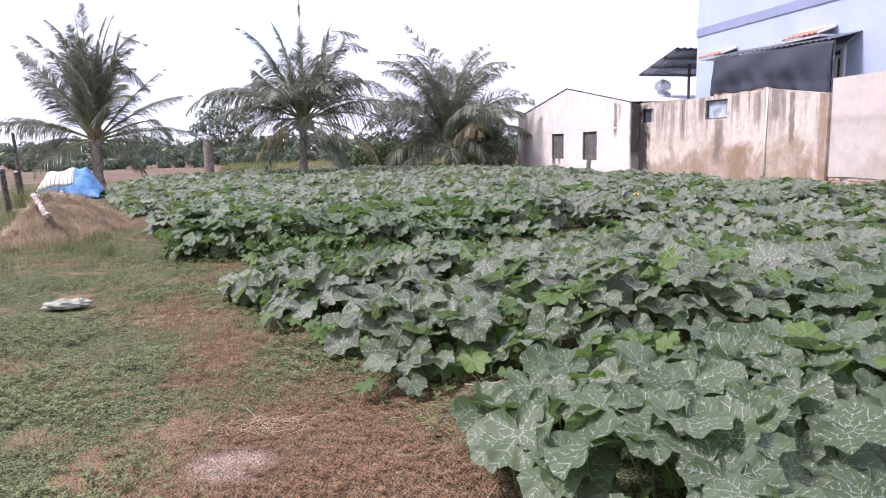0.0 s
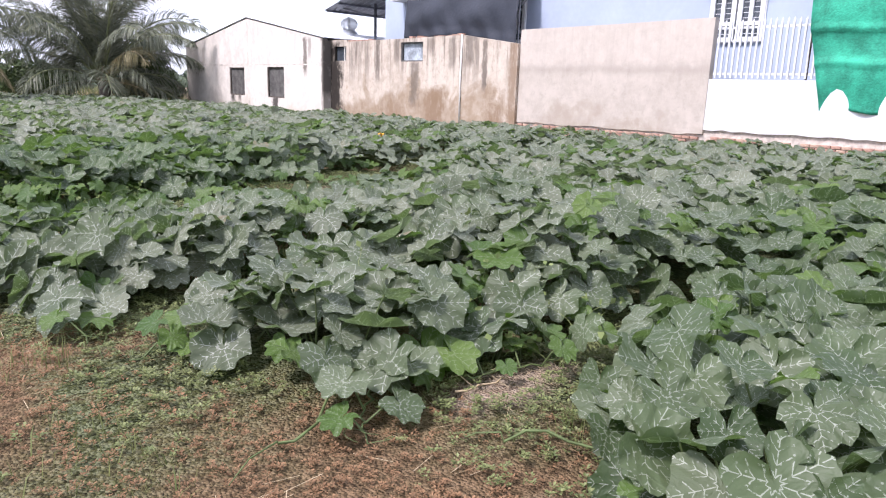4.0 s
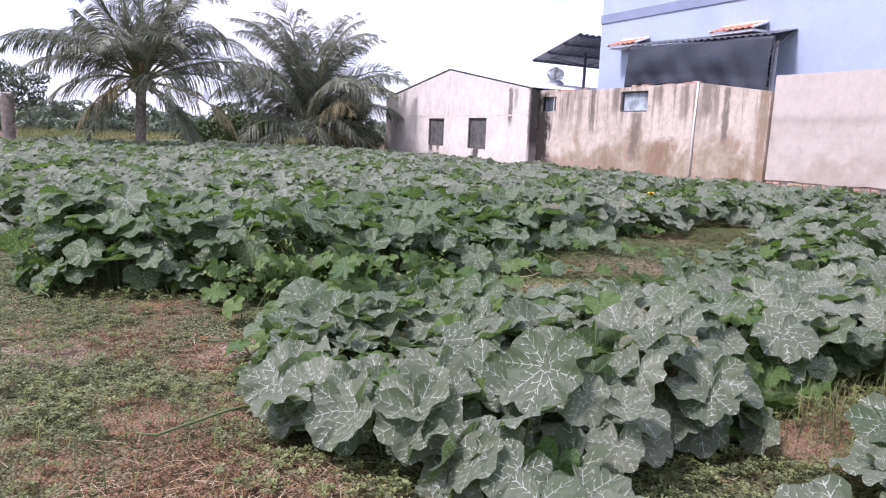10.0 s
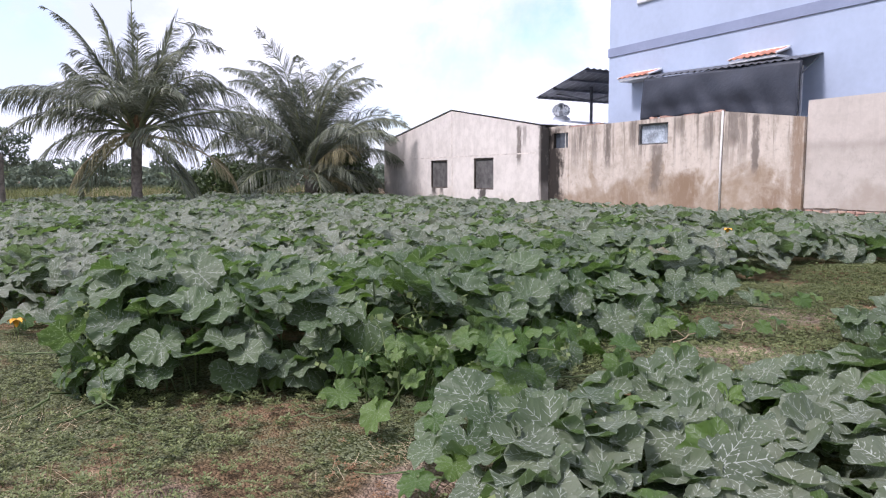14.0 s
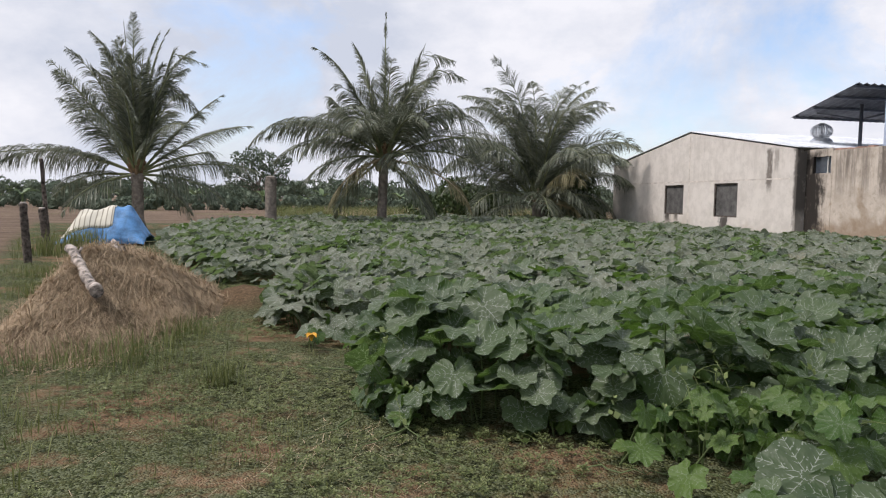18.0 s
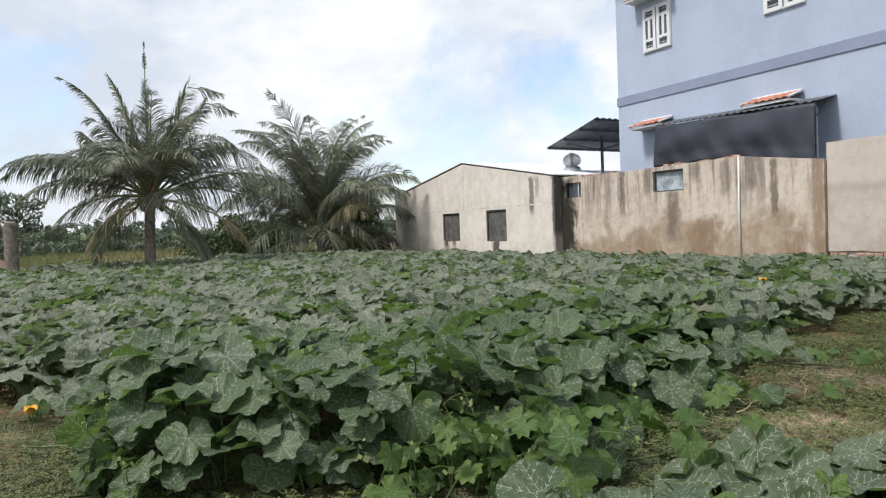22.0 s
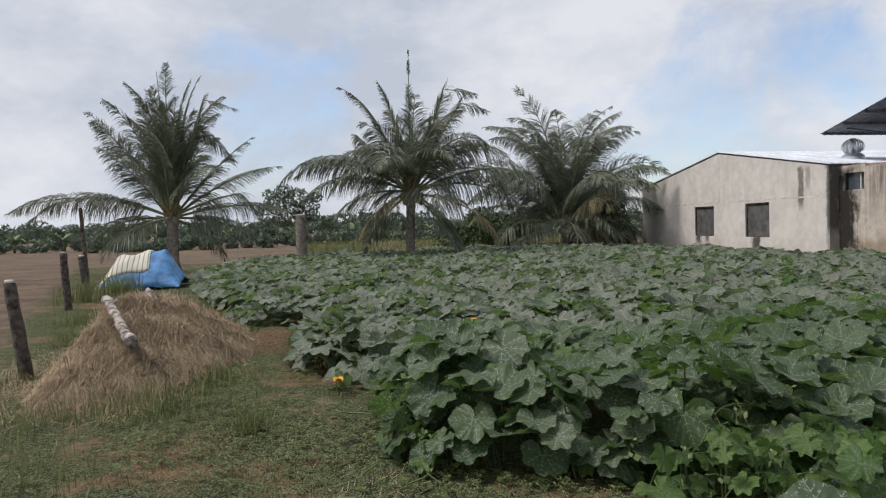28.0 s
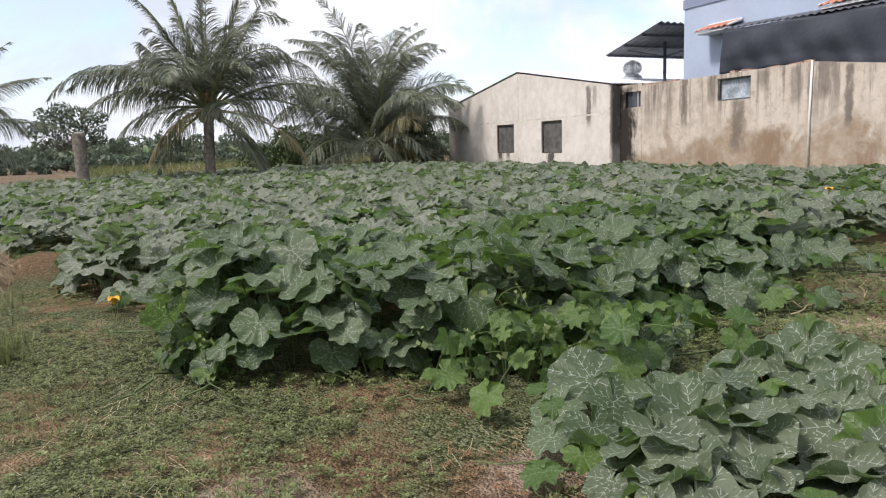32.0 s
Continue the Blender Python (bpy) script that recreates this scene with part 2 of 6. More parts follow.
def ground_material():
    """Weedy garden soil: green cover, red-brown crusts, pale straw and a dry field beyond."""
    m = Mat("ground", 0.95, 0.0, 0.1)
    p = m.pos()
    x, y, _ = m.xyz(p)
    big, mid, fine = m.noise(p, 0.55, 5, 0.6), m.noise(p, 2.3, 6, 0.65), m.noise(p, 24.0, 5, 0.7)
    grit = m.noise(p, 90.0, 3, 0.7)
    soil = m.mix(m.step(mid, 0.35, 0.65), (0.16, 0.078, 0.042), (0.28, 0.165, 0.10))
    soil = m.mix(m.step(fine, 0.5, 0.75), soil, (0.36, 0.25, 0.17))
    tiny = m.n.new("ShaderNodeTexVoronoi")
    tiny.inputs["Scale"].default_value = 75.0
    m.l.new(p, tiny.inputs["Vector"])
    cells = m.xyz(tiny.outputs["Color"])[0]
    weed = m.mix(m.step(fine, 0.38, 0.6), (0.045, 0.056, 0.020), (0.100, 0.108, 0.044))
    weed = m.mix(m.step(cells, 0.45, 0.8), weed, (0.150, 0.164, 0.092))
    weed = m.mix(m.step(cells, 0.0, 0.25, 0.8, 0.0), weed, (0.028, 0.030, 0.015))
    k = m.math("ADD", m.math("MULTIPLY", big, 0.6), m.math("MULTIPLY", mid, 0.4))
    near = m.mix(m.math("MULTIPLY", m.step(k, 0.49, 0.60), m.step(cells, 0.2, 0.7, 1.0, 0.6)), weed, soil)
    red = m.mix(m.step(fine, 0.35, 0.65), (0.140, 0.082, 0.046), (0.25, 0.155, 0.092))
    red = m.mix(m.step(cells, 0.3, 0.8), m.mix(0.45, red, (0.06, 0.045, 0.028)), red)

    def spot(cx, cy, a, b):
        u, w = m.math("MULTIPLY", m.math("SUBTRACT", x, cx), 1 / a), m.math("MULTIPLY", m.math("SUBTRACT", y, cy), 1 / b)
        r = m.math("ADD", m.math("MULTIPLY", u, u), m.math("MULTIPLY", w, w))
        return m.step(m.math("ADD", r, m.math("MULTIPLY", m.math("SUBTRACT", mid, 0.5), 2.4)), 0.1, 1.5, 1.0, 0.0)
    for s in ((1.0, 2.7, 0.95, 1.35), (0.18, 4.8, 0.26, 0.9), (0.0, 6.1, 0.40, 0.55), (0.3, 7.65, 0.32, 0.3), (-0.2, 8.1, 0.35, 0.3), (-1.6, 14.2, 0.5, 0.9)):
        near = m.mix(m.math("MULTIPLY", spot(*s), 0.85), near, red)
    pale = m.mix(m.step(fine, 0.4, 0.6), (0.27, 0.19, 0.145), (0.42, 0.325, 0.26))
    for s in ((2.03, 3.43, 0.42, 0.17), (0.40, 2.93, 0.20, 0.18), (3.25, 8.15, 0.5, 0.36), (4.7, 8.75, 0.8, 0.4), (0.50, 7.73, 0.30, 0.16), (-0.55, 8.0, 0.25, 0.3)):
        near = m.mix(m.math("MULTIPLY", spot(*s), 0.75), near, pale)
    straw = m.mix(m.step(grit, 0.3, 0.7), (0.30, 0.22, 0.13), (0.47, 0.37, 0.24))
    near = m.mix(m.math("MULTIPLY", m.step(m.noise(p, 1.1, 6, 0.7), 0.60, 0.70), 0.5), near, straw)
    dryfield = m.mix(m.step(m.noise(m.mapped(p, (0.25, 0.9, 1)), 1.0, 7, 0.7), 0.35, 0.65), (0.130, 0.092, 0.068), (0.225, 0.165, 0.120))
    dryfield = m.mix(m.step(m.noise(p, 0.12, 4), 0.55, 0.7), dryfield, (0.13, 0.13, 0.055))
    stubble = m.noise(p, 6.0, 9, 0.78)
    dryfield = m.mix(m.math("MULTIPLY", m.step(stubble, 0.52, 0.62), 0.6), dryfield, (0.33, 0.25, 0.16))
    dryfield = m.mix(m.math("MULTIPLY", m.step(stubble, 0.36, 0.46, 1.0, 0.0), 0.6), dryfield, (0.085, 0.055, 0.038))
    edge = m.math("ADD", m.math("ADD", x, m.math("MULTIPLY", y, 0.27)), m.math("MULTIPLY", mid, 0.9))
    left = m.step(edge, -0.85, -0.35, 1.0, 0.0)
    far = m.math("MAXIMUM", left, m.step(m.math("ADD", y, m.math("MULTIPLY", mid, 2.0)), 39.0, 42.0))
    m.colour(m.mix(far, near, dryfield))
    m.bump(m.math("ADD", m.math("ADD", fine, m.math("MULTIPLY", grit, 0.5)), m.math("MULTIPLY", tiny.outputs["Distance"], -0.9)), 0.9, 0.03)
    return m.m


def plaster(name, light, dark, damp, streak=1.0, base_z=0.9, grime=(0.11, 0.09, 0.075), seam=None, dark_patches=(), mottle=1.0):
    """Weathered render with damp patches near the foot and dark runs from the top."""
    m = Mat(name, 0.92, 0.0, 0.15)
    p = m.pos()
    x, y, z = m.xyz(p)
    a, b, c = m.noise(p, 1.0, 7, 0.66), m.noise(p, 3.5, 6, 0.65), m.noise(p, 40.0, 3, 0.6)
    k = m.math("ADD", m.math("MULTIPLY", a, 0.55), m.math("MULTIPLY", b, 0.45))
    col = m.mix(m.step(k, 0.38, 0.60), dark, light)
    fleck = m.noise(p, 5.0, 9, 0.72, 0.3)
    col = m.mix(m.math("MULTIPLY", m.step(fleck, 0.53, 0.63), 0.45 * mottle), col, tuple(0.72 * q for q in dark))
    col = m.mix(m.math("MULTIPLY", m.step(fleck, 0.36, 0.46, 1.0, 0.0), 0.40 * mottle), col, tuple(min(1.0, 1.14 * q) for q in light))
    wet = m.math("MULTIPLY", m.step(m.math("ADD", z, m.math("MULTIPLY", m.noise(p, 0.8, 5, 0.6, 0.4), -4.4)), base_z - 2.65, base_z - 2.05, 1.0, 0.0), 0.95)
    col = m.mix(m.math("MULTIPLY", wet, m.step(b, 0.35, 0.6, 0.5, 1.0)), col, damp)
    runs = m.noise(m.mapped(p, (1, 2.6, 0.16)), 1.6, 8, 0.74)
    runs = m.math("MULTIPLY", m.step(runs, 0.47, 0.62), m.step(m.math("ADD", z, m.math("MULTIPLY", b, 2.0)), 2.0, 3.5))
    col = m.mix(m.math("MULTIPLY", runs, 0.8 * streak), col, grime)
    if seam:
        off = m.math("ABSOLUTE", m.math("SUBTRACT", m.math("ADD", z, m.math("MULTIPLY", m.math("SUBTRACT", b, 0.5), 0.5)), seam))
        col = m.mix(m.math("MULTIPLY", m.step(off, 0.0, 0.24, 1.0, 0.0), 0.40), col, (0.27, 0.23, 0.20))
        col = m.mix(m.math("MULTIPLY", m.step(z, seam - 0.1, seam + 0.1), 0.25), col, (0.66, 0.59, 0.53))
    rag = m.noise(m.mapped(p, (1, 2.6, 0.7)), 2.2, 7, 0.72)
    for yc, zt, zb, w, amt, tone in dark_patches:
        off = m.math("ABSOLUTE", m.math("SUBTRACT", m.math("ADD", y, m.math("MULTIPLY", m.math("SUBTRACT", rag, 0.5), 1.8 * w)), yc))
        off = m.math("ADD", off, m.math("MULTIPLY", m.math("SUBTRACT", fleck, 0.5), 1.5 * w))
        k = m.math("MULTIPLY", m.step(off, (0.40 if w < 0.4 else 0.15) * w, 1.05 * w, 1.0, 0.0), m.step(m.math("ADD", z, m.math("MULTIPLY", rag, 0.5)), zb + 0.1, zb + 0.5))
        wave = 0.2 if w < 0.4 else 2.0
        k = m.math("MULTIPLY", k, m.step(m.math("ADD", z, m.math("MULTIPLY", m.math("SUBTRACT", a, 0.5), wave)), zt - 0.04 - 0.15 * wave, zt + 0.06 + 0.05 * wave, 1.0, 0.0))
        k = m.math("MULTIPLY", k, m.step(m.math("ADD", rag, m.math("MULTIPLY", c, 0.25)), 0.42, 0.60, 0.45, 1.0))
        col = m.mix(m.math("MULTIPLY", k, amt), col, tone)
    m.colour(col)
    m.bump(m.math("ADD", b, m.math("MULTIPLY", c, 0.4)), 0.35, 0.012)
    return m.m


def foliage(name, c1, c2, rough=0.6, trans=0.2):
    m = Mat(name, rough, 0.0, 0.3)
    rnd = m.n.new("ShaderNodeNewGeometry").outputs["Random Per Island"]
    col = m.mix(rnd, c1, c2)
    col = m.mix(m.step(m.noise(m.pos(), 1.3, 3), 0.35, 0.7), col, m.mix(0.5, col, c2))
    m.colour(col)
    tr = m.n.new("ShaderNodeBsdfTranslucent")
    m.l.new(col, tr.inputs[0])
    ms = m.n.new("ShaderNodeMixShader")
    ms.inputs[0].default_value = trans
    m.l.new(m.b.outputs[0], ms.inputs[1])
    m.l.new(tr.outputs[0], ms.inputs[2])
    m.l.new(ms.outputs[0], m.n["Material Output"].inputs[0])
    return m.m


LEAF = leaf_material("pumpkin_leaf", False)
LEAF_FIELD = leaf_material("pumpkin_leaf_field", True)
YOUNG = leaf_material("young_leaf", False, True)
YOUNG_FIELD = leaf_material("young_leaf_field", True, True)
STEM = simple("pumpkin_stem", (0.10, 0.135, 0.05), 0.6, var=0.2, scale=15)
GROUND = ground_material()
BLACK, BROWN, GREY = (0.035, 0.030, 0.026), (0.23, 0.155, 0.10), (0.12, 0.10, 0.085)
TAN = plaster("stained_render", (0.57, 0.50, 0.425), (0.43, 0.365, 0.30), (0.31, 0.235, 0.165), 0.8, 1.42,
              dark_patches=((24.12, 3.0, -0.3, 0.66, 1.0, BLACK), (24.0, 2.2, 0.4, 0.5, 1.0, BLACK), (24.2, 3.0, 1.2, 0.45, 1.0, BLACK), (21.45, 2.95, 1.5, 0.16, 0.8, GREY), (22.7, 2.9, 2.2, 0.14, 0.6, GREY), (16.88, 2.95, 2.0, 0.22, 0.7, GREY), (16.24, 2.8, 1.3, 0.13, 0.8, GREY), (15.1, 2.7, 0.3, 0.20, 0.75, BROWN),
                      (19.45, 2.15, 0.7, 0.30, 0.7, GREY), (18.45, 1.55, -0.3, 0.75, 0.85, BROWN), (20.6, 0.95, -0.3, 1.0, 0.6, BROWN), (15.75, 1.25, -0.3, 0.55, 0.8, BROWN), (22.6, 0.8, -0.3, 0.7, 0.5, BROWN), (17.7, 2.9, 1.9, 0.2, 0.55, GREY), (20.4, 2.9, 2.1, 0.18, 0.6, GREY), (18.7, 2.9, 2.4, 0.2, 0.6, GREY)))
GABLE = plaster("gable_render", (0.67, 0.62, 0.565), (0.56, 0.515, 0.465), (0.53, 0.47, 0.405), 0.10, 0.4, mottle=0.4,
                # stains, and last (y 35.6) grey painted where the palm's shadow falls
                dark_patches=((25.63, 3.1, 1.7, 0.17, 0.85, GREY), (25.3, 3.05, 2.3, 0.14, 0.5, GREY), (31.75, 0.78, 0.42, 0.28, 0.9, BLACK), (31.1, 0.78, 0.5, 0.2, 0.8, BLACK), (27.98, 0.76, 0.15, 0.36, 0.9, BLACK), (24.36, 3.3, -0.6, 0.18, 0.6, GREY), (24.36, 3.3, 0.9, 0.12, 0.75, BLACK), (33.5, 1.1, -0.3, 0.9, 0.35, GREY), (35.6, 2.0, -0.3, 0.7, 0.3, GREY)))
PLASTER = plaster("raw_plaster", (0.50, 0.448, 0.395), (0.42, 0.372, 0.325), (0.37, 0.315, 0.262), 0.15, 0.75, seam=1.98, mottle=0.55)
BLUE = simple("blue_paint", (0.375, 0.435, 0.55), 0.75, var=0.05, scale=0.7, bump=0.08)
BAND = simple("blue_grey_paint", (0.235, 0.27, 0.375), 0.75, var=0.06, scale=0.9, bump=0.08)
WHITE = simple("white_paint", (0.66, 0.67, 0.69), 0.6, var=0.05, scale=1.5, bump=0.1)
TILE = simple("clay_tile", (0.45, 0.20, 0.135), 0.7, var=0.25, scale=6)
BRICK = simple("brick_red", (0.42, 0.26, 0.20), 0.9, var=0.3, scale=5)
MORTAR = simple("mortar", (0.52, 0.46, 0.41), 0.95, var=0.2, scale=12)
IRON = simple("sheet_metal", (0.16, 0.165, 0.18), 0.5, 0.6, var=0.2, scale=3)
ROOF = simple("pale_sheet_roof", (0.72, 0.74, 0.77), 0.5, 0.15, var=0.12, scale=1.5)
STEEL = simple("bright_metal", (0.78, 0.79, 0.80), 0.35, 0.7, var=0.1, scale=5)
NET = simple("dark_shade_net", (0.036, 0.041, 0.054), 0.45, var=0.12, scale=1.2, bump=0.35, bdist=0.02)
GREEN = simple("green_shade_net", (0.03, 0.31, 0.20), 0.75, var=0.25, scale=2.5, bump=0.5, bdist=0.02)
SHUTTER = simple("grey_board", (0.11, 0.105, 0.10), 0.7, var=0.3, scale=4)
GLASSY = simple("window_glass", (0.06, 0.07, 0.085), 0.15, var=0.2, scale=3, bump=0.02, spec=0.6)
PVC = simple("white_pipe", (0.68, 0.66, 0.62), 0.5, var=0.1, scale=5)
BARK = simple("palm_bark", (0.26, 0.22, 0.185), 0.95, var=0.35, scale=6, bump=0.7, bdist=0.02)
WOOD = simple("grey_post_wood", (0.12, 0.098, 0.082), 0.95, var=0.55, scale=14, bump=1.0, bdist=0.02)
HAY = simple("old_straw", (0.24, 0.16, 0.09), 0.95, var=0.35, scale=8, bump=0.7, bdist=0.03)
# wide tone range: the pale end paints in sunlit leaflets
FROND = foliage("palm_leaflet", (0.042, 0.056, 0.036), (0.26, 0.275, 0.195), 0.36, 0.2)
RIB = simple("palm_midrib", (0.20, 0.22, 0.11), 0.5, var=0.2, scale=4)
FROND_OLD = foliage("palm_leaflet_yellowed", (0.16, 0.145, 0.07), (0.32, 0.28, 0.15), 0.5, 0.2)
WEED = foliage("low_weed", (0.054, 0.078, 0.022), (0.205, 0.230, 0.090), 0.5, 0.2)
WEED_LANE = foliage("lane_weed", (0.055, 0.075, 0.022), (0.160, 0.178, 0.070), 0.6, 0.25)
WEED_RED = foliage("red_weed", (0.115, 0.062, 0.032), (0.29, 0.170, 0.090), 0.7, 0.2)
GRASS = foliage("grass_blade", (0.070, 0.098, 0.024), (0.195, 0.205, 0.075), 0.6, 0.25)
STRAWBIT = foliage("straw_bit", (0.30, 0.22, 0.13), (0.52, 0.42, 0.28), 0.8, 0.1)
BUSH = foliage("bush_leaf", (0.025, 0.045, 0.018), (0.085, 0.12, 0.04), 0.6, 0.15)
# distance haze is painted in: greens lifted and greyed for the far growth
FAR_HAZED = foliage("hazed_tree_leaf", (0.070, 0.098, 0.068), (0.145, 0.180, 0.120), 0.7, 0.15)
LIME = foliage("shoot_tip", (0.11, 0.16, 0.045), (0.25, 0.30, 0.12), 0.6, 0.3)
# lighter than near foliage, with the haze over the field in its colour
BANANA_HAZED = foliage("hazed_banana_leaf", (0.10, 0.15, 0.07), (0.19, 0.26, 0.12), 0.5, 0.2)
PETAL = simple("yellow_petal", (0.66, 0.34, 0.03), 0.6, var=0.15, scale=20)
# blue-white base stands in for the sky mirrored in the glass
SKY_PANE = simple("sky_tinted_pane", (0.42, 0.47, 0.52), 0.25, var=0.35, scale=2.5, bump=0.02, spec=0.6)
JOINT = simple("joint_render", (0.62, 0.56, 0.50), 0.95, var=0.2, scale=3)

# ---- mesh helpers ----


def part(name, bm, material, parent=None, label=""):
    """Link a bmesh as one mesh object under a thing or a part."""
    me = bpy.data.meshes.new(name)
    bm.to_mesh(me)
    bm.free()
    me.materials.append(material)
    ob = new(name, me)
    ob.parent = parent
    if label:
        ob["label"] = label
    return ob


def thing(name, label, category, at=(0, 0, 0), group="", kind=""):
    ob = new(name)
    ob.location = at
    return tagged(ob, label, category, group, kind)


def box(bm, lo, hi, bevel=0.0):
    """An axis-aligned box between two corners."""
    vs = [bm.verts.new((x, y, z)) for x in (lo[0], hi[0]) for y in (lo[1], hi[1]) for z in (lo[2], hi[2])]
    fs = [bm.faces.new([vs[i] for i in q]) for q in
          ((0, 1, 3, 2), (4, 6, 7, 5), (0, 4, 5, 1), (2, 3, 7, 6), (0, 2, 6, 4), (1, 5, 7, 3))]
    if bevel:
        es = list({e for f in fs for e in f.edges})
        bmesh.ops.bevel(bm, geom=es, offset=bevel, segments=2, affect="EDGES", profile=0.7)
    return bm


def boxes(*spans, bevel=0.0):
    bm = bmesh.new()
    for lo, hi in spans:
        box(bm, lo, hi, bevel)
    return bm


def tube(bm, pts, radii, sides=8, cap=True):
    """A tube through points with a radius at each."""
    rings = []
    for i, p in enumerate(pts):
        p = Vector(p)
        d = (Vector(pts[min(i + 1, len(pts) - 1)]) - Vector(pts[max(i - 1, 0)])).normalized()
        u = d.orthogonal().normalized() if abs(d.z) > 0.9 else d.cross(Vector((0, 0, 1))).normalized()
        w = d.cross(u)
        r = radii[i] if isinstance(radii, (list, tuple)) else radii
        rings.append([bm.verts.new(p + r * (math.cos(2 * math.pi * k / sides) * u + math.sin(2 * math.pi * k / sides) * w)) for k in range(sides)])
    for a, b in zip(rings, rings[1:]):
        for k in range(sides):
            f = bm.faces.new((a[k], a[(k + 1) % sides], b[(k + 1) % sides], b[k]))
            f.smooth = True
    if cap:
        bm.faces.new(rings[0][::-1])
        bm.faces.new(rings[-1])
    return bm


def prism(bm, outline, x0, x1):
    """Extrude an outline of (y, z) pairs from x0 to x1."""
    a = [bm.verts.new((x0, y, z)) for y, z in outline]
    b = [bm.verts.new((x1, y, z)) for y, z in outline]
    n = len(outline)
    bm.faces.new(a)
    bm.faces.new(b[::-1])
    for k in range(n):
        bm.faces.new((a[k], b[k], b[(k + 1) % n], a[(k + 1) % n]))
    bmesh.ops.recalc_face_normals(bm, faces=bm.faces[:])
    return bm


def soup(name, verts, faces, material, smooth=True, attrs=()):
    """A mesh object from arrays of vertices and equal-sided faces."""
    me = bpy.data.meshes.new(name)
    verts, faces = np.asarray(verts, np.float32), np.asarray(faces, np.int32)
    n, k = faces.shape
    me.vertices.add(len(verts))
    me.vertices.foreach_set("co", verts.ravel())
    me.loops.add(n * k)
    me.loops.foreach_set("vertex_index", faces.ravel())
    me.polygons.add(n)
    me.polygons.foreach_set("loop_start", np.arange(0, n * k, k, dtype=np.int32))
    me.polygons.foreach_set("use_smooth", np.full(n, smooth))
    for key, kind, vals in attrs:
        at = me.attributes.new(key, kind, "POINT")
        at.data.foreach_set("vector" if kind == "FLOAT_VECTOR" else "value", np.asarray(vals, np.float32).ravel())
    me.update(calc_edges=True)
    me.validate()
    me.materials.append(material)
    return new(name, me)


def frames_of(normal, tip):
    """Rotation matrices (n, 3, 3) whose z axes are the normals and whose y axes lean to the tips."""
    z = normal / np.linalg.norm(normal, axis=1, keepdims=True)
    x = np.cross(tip, z)
    x /= np.maximum(np.linalg.norm(x, axis=1, keepdims=True), 1e-6)
    y = np.cross(z, x)
    return np.stack([x, y, z], axis=2)


rng = np.random.default_rng(7)


def ground_height(x, y):
    """The lie of the land: nearly flat, with small humps and a low bank on the fence side."""
    x, y = np.asarray(x, float), np.asarray(y, float)
    h = 0.025 * np.sin(1.7 * x + 0.6) * np.cos(1.3 * y) + 0.02 * np.sin(3.1 * x + 2.2 * y)
    near = np.exp(-((x ** 2 + (y - 15) ** 2) / 900))
    h = h * near
    h = h + 0.22 * np.exp(-(((x + 1.58) / 0.42) ** 2 + ((y - 14.25) / 0.85) ** 2))
    return h


# ---- ground ----
def ground():
    xs = np.concatenate([[-900, -300, -120, -60, -30], np.arange(-14, 20.01, 0.2), [30, 60, 120, 300, 900]])
    ys = np.concatenate([[-300, -100, -40, -15], np.arange(-6, 42.01, 0.2), [50, 70, 100, 160, 300, 600, 1500]])
    X, Y = np.meshgrid(xs, ys, indexing="ij")
    Z = ground_height(X, Y)
    n, m = X.shape
    i, j = np.meshgrid(np.arange(n - 1), np.arange(m - 1), indexing="ij")
    a = (i * m + j).ravel()
    f = np.stack([a, a + m, a + m + 1, a + 1], 1)
    ob = soup("ground", np.stack([X.ravel(), Y.ravel(), Z.ravel()], 1), f, GROUND)
    tagged(ob, "weedy red-brown garden soil running out to a dry field", "ground", kind="structure")


ground()

# ---- boundary walls and buildings ----
TX, PX, GX, HX = 15.40, 15.50, 15.05, 16.75


